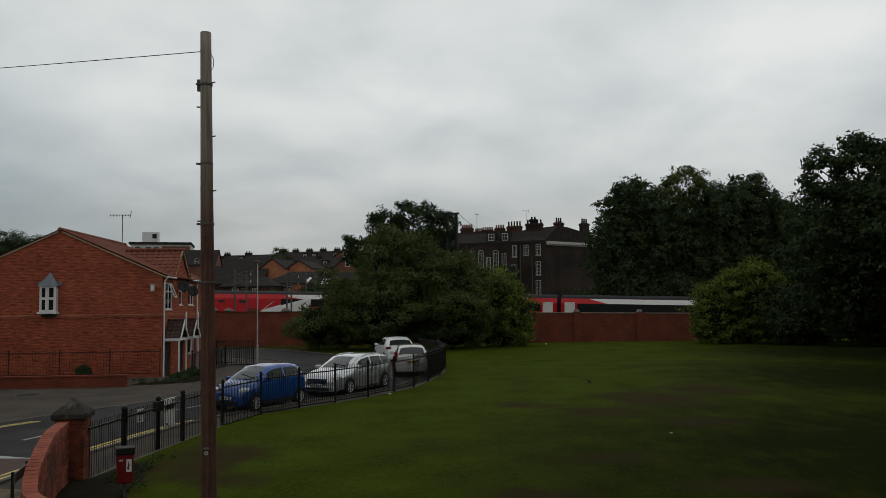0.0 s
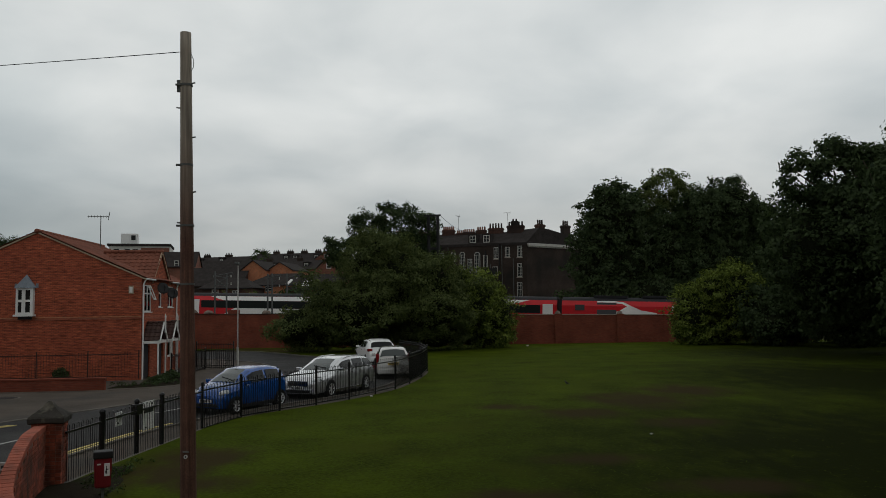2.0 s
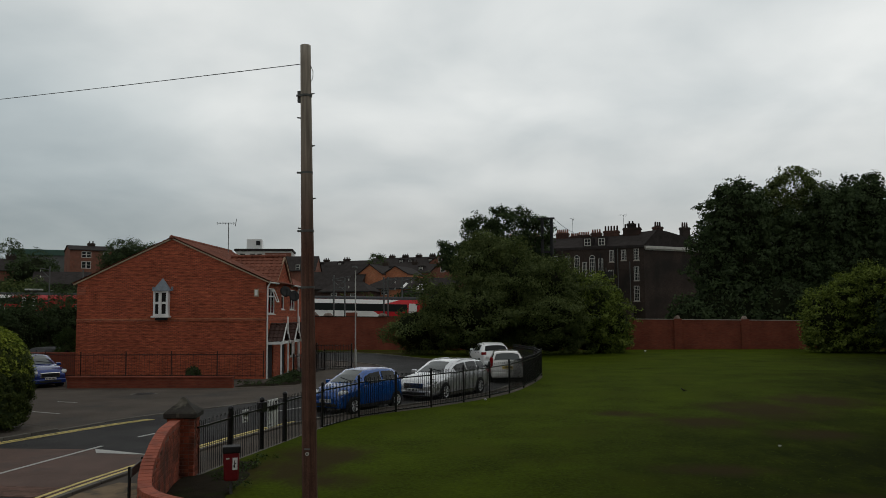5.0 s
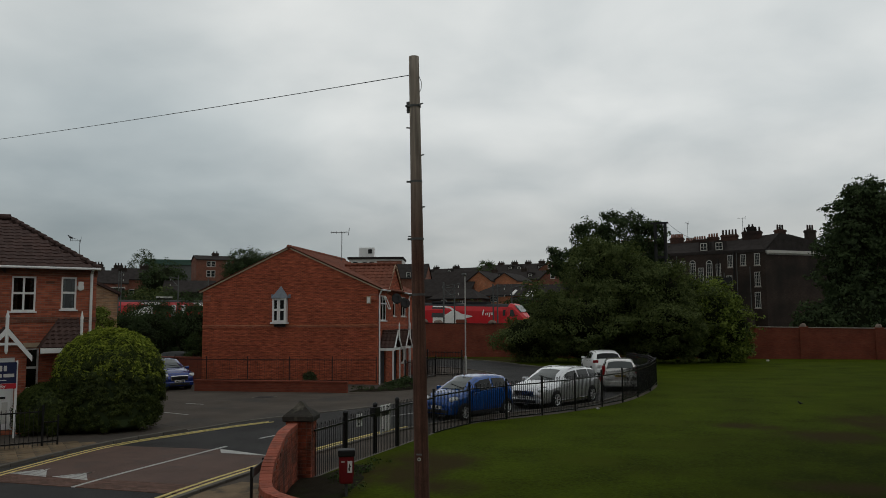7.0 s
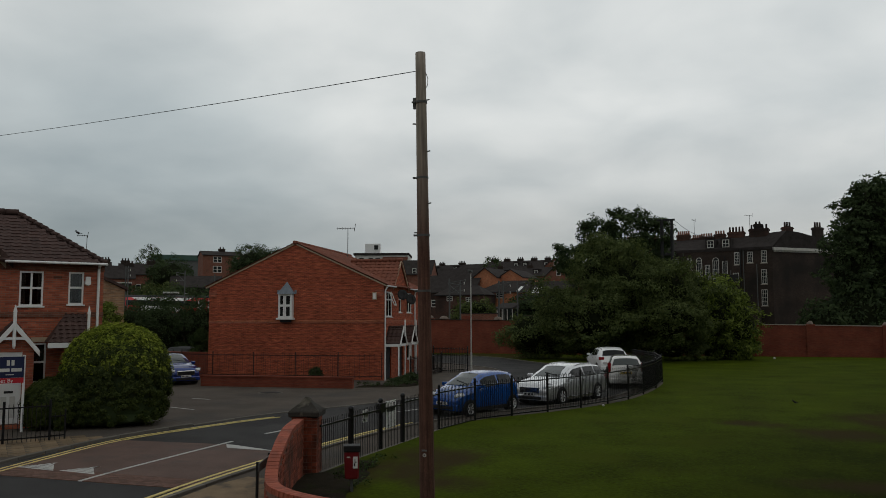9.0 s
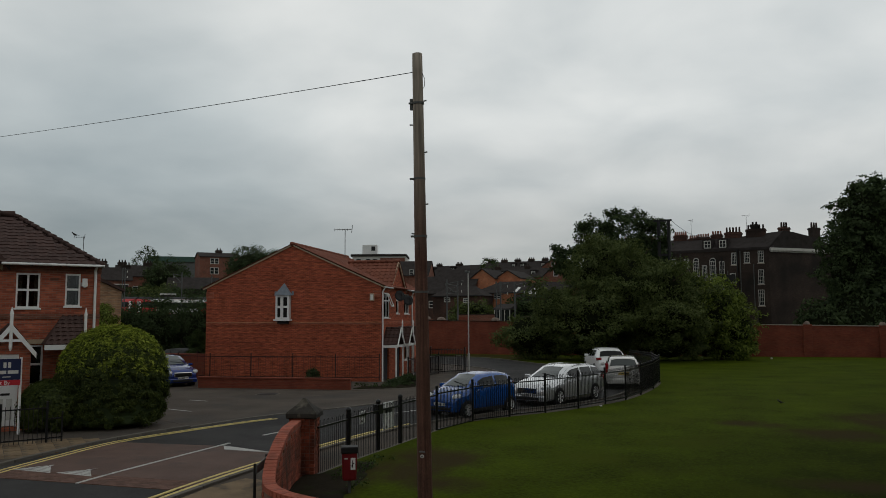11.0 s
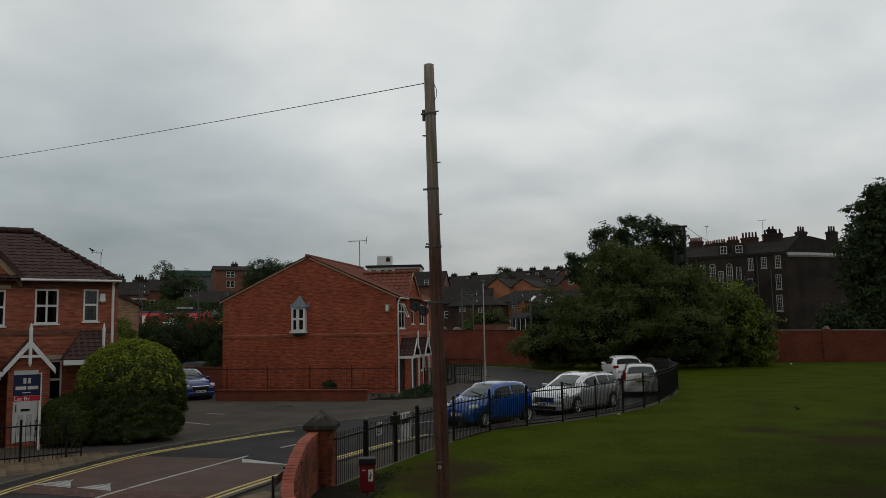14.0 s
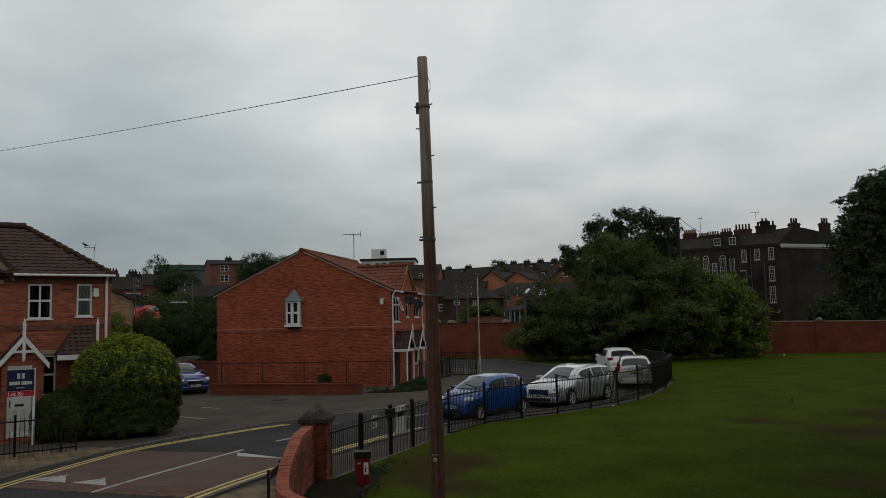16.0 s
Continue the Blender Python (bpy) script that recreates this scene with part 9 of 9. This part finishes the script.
car("small_hatchback", "bright blue small hatchback parked beside the railings", pose(-6.49, 27.62, 0.0, 0, 0, -118.0), "blue_paint", 1.63, SMALL, (1.12, -1.2), 0.28,
    ((0.42, -0.38), (-0.5, -1.22)), (0.9, 0.2), (-1.42, -1.58), (1.45, 0.6, 0.72, 0.17, 0.1), (-1.52, 0.66, 0.95, 0.12, 0.3), grille=False)
car("estate_car", "silver estate car parked beside the railings", pose(-3.94, 32.5, 0.0, 0, 0, -113.8), "silver_paint", 1.85, ESTATE, (1.48, -1.40), 0.325,
    ((0.55, -0.32), (-0.44, -1.25), (-1.36, -1.95)), (1.12, 0.36), (-1.98, -2.26), (2.20, 0.72, 0.735, 0.2, 0.095), (-2.36, 0.80, 0.92, 0.26, 0.22), rails=True)
car("people_carrier", "silver-grey hatchback seen from behind beside the railings", pose(-1.72, 40.2, 0.0, 0, 0, 95), "grey_silver_paint", 1.70, MPV, (1.25, -1.25), 0.30,
    ((0.5, -0.3), (-0.42, -1.2), (-1.3, -1.62)), (1.06, 0.34), (-1.74, -1.88), (1.84, 0.68, 0.76, 0.18, 0.1), (-1.94, 0.78, 0.98, 0.16, 0.5), rear_mat="screen_glass")
car("crossover_car", "white crossover with roof rails parked at the bend", pose(-3.1, 48.6, 0.0, 0, 0, 106), "white_paint", 1.80, SUV, (1.35, -1.30), 0.34,
    ((0.5, -0.35), (-0.46, -1.2)), (1.06, 0.32), (-1.72, -1.96), (1.95, 0.72, 0.84, 0.18, 0.1), (-2.05, 0.76, 1.0, 0.3, 0.17), rails=True)
car("small_hatchback", "dark blue hatchback parked on the forecourt", pose(-24.8, 35.8, 0.012, 0, 0, -33), "dark_blue_paint", 1.72, MPV, (1.25, -1.25), 0.30,
    ((0.5, -0.3), (-0.42, -1.2)), (1.06, 0.34), (-1.74, -1.88), (1.84, 0.70, 0.76, 0.2, 0.11), (-1.94, 0.78, 0.98, 0.16, 0.4))
car("small_hatchback", "black car parked behind the house", pose(-30.5, 45.0, 0.0, 0, 0, 160), "plastic_black", 1.70, MPV, (1.25, -1.25), 0.30,
    ((0.5, -0.3), (-0.42, -1.2)), (1.06, 0.34), (-1.74, -1.88), (1.84, 0.70, 0.76, 0.2, 0.11), (-1.94, 0.78, 0.98, 0.16, 0.4))
# ---------------------------------------------------------------- plain unseen house front, added behind the camera to block sky
def own_house():
    h = thing("own_house", pose(0, 0, 0), "unseen plain brick house front added behind the viewpoint to block sky", "house", kind="structure")
    part("wall", boxes((-9, 12, -1.2, -0.9, 0, 7.5)), "red_brick", h)
    part("eaves", boxes((-9.3, 12.3, -1.2, -0.5, 7.5, 7.7)), "tile_brown", h)


own_house()


# ---------------------------------------------------------------- grass tufts, leaves of grass near the viewer
def grass_tufts():
    rng = np.random.default_rng(8)
    n = 80000
    y = 11 + 48 * rng.uniform(0, 1, n) ** 2.0
    x = -6.8 + 36 * rng.uniform(0, 1, n)
    fx = np.interp(y, [p[1] for p in FENCE], [p[0] for p in FENCE]) + 0.12
    keep = (x > fx) & (x < 0.66 * y + 3)
    # bare worn ground
    bare = sum(np.exp(-(((x - a) / c) ** 2 + ((y - b) / d) ** 2)) for a, b, c, d in SPOTS)
    # fewer blades too where the lawn's shade is painted
    bare = bare + sum(np.exp(-(((x - a) / c) ** 2 + ((y - b) / d) ** 2)) for a, b, c, d in ((12.5, 16.0, 10.0, 12.0), (19.5, 34.0, 9.0, 13.0)))
    keep &= rng.uniform(0, 1, n) > 0.9 * bare
    x, y = x[keep], y[keep]
    n = len(x)
    h = rng.uniform(0.003, 0.010, n) * (1 + 0.6 * np.sin(x * 1.7 + y * 0.6) * np.sin(y * 1.1)) + 0.004
    a = rng.uniform(0, 2 * np.pi, n)
    w = rng.uniform(0.008, 0.02, n)
    lean = rng.normal(0, 0.10, (n, 2))
    v = np.empty((n, 3, 3))
    v[:, 0] = np.stack([x - w * np.cos(a), y - w * np.sin(a), np.full(n, 0.028)], 1)
    v[:, 1] = np.stack([x + w * np.cos(a), y + w * np.sin(a), np.full(n, 0.028)], 1)
    v[:, 2] = np.stack([x + lean[:, 0], y + lean[:, 1], 0.03 + h], 1)
    me = bpy.data.meshes.new("grass_tufts")
    me.vertices.add(3 * n); me.loops.add(3 * n); me.polygons.add(n)
    me.vertices.foreach_set("co", v.reshape(-1))
    me.loops.foreach_set("vertex_index", np.arange(3 * n))
    me.polygons.foreach_set("loop_start", np.arange(n) * 3)
    me.update()
    tagged(mesh_part("grass_tufts", me, "grass_blade"), "short uneven blades of lawn grass", "grass", kind="stuff")


grass_tufts()


def motions():
    """The train slides past behind the wall."""
    for vehicle, offset in TRAIN:
        walk(vehicle, [(t, on_track(train_tail(t) + offset)) for t in [float(k) for k in range(17)]])

    walk(BIRD, [(t, pose(x, y, 0.03, 0, 0, a)) for t, x, y, a in
                ((0.0, 6.26, 33.7, 150), (1.5, 6.17, 33.78, 130), (3.5, 6.0, 33.92, 150), (5.0, 5.98, 33.88, 190), (8.0, 5.2, 33.1, 215), (9.0, 5.0, 32.85, 200),
                 (12.5, 4.42, 32.9, 150), (14.5, 4.43, 32.6, 205), (16.0, 4.42, 32.3, 250))])


motions()
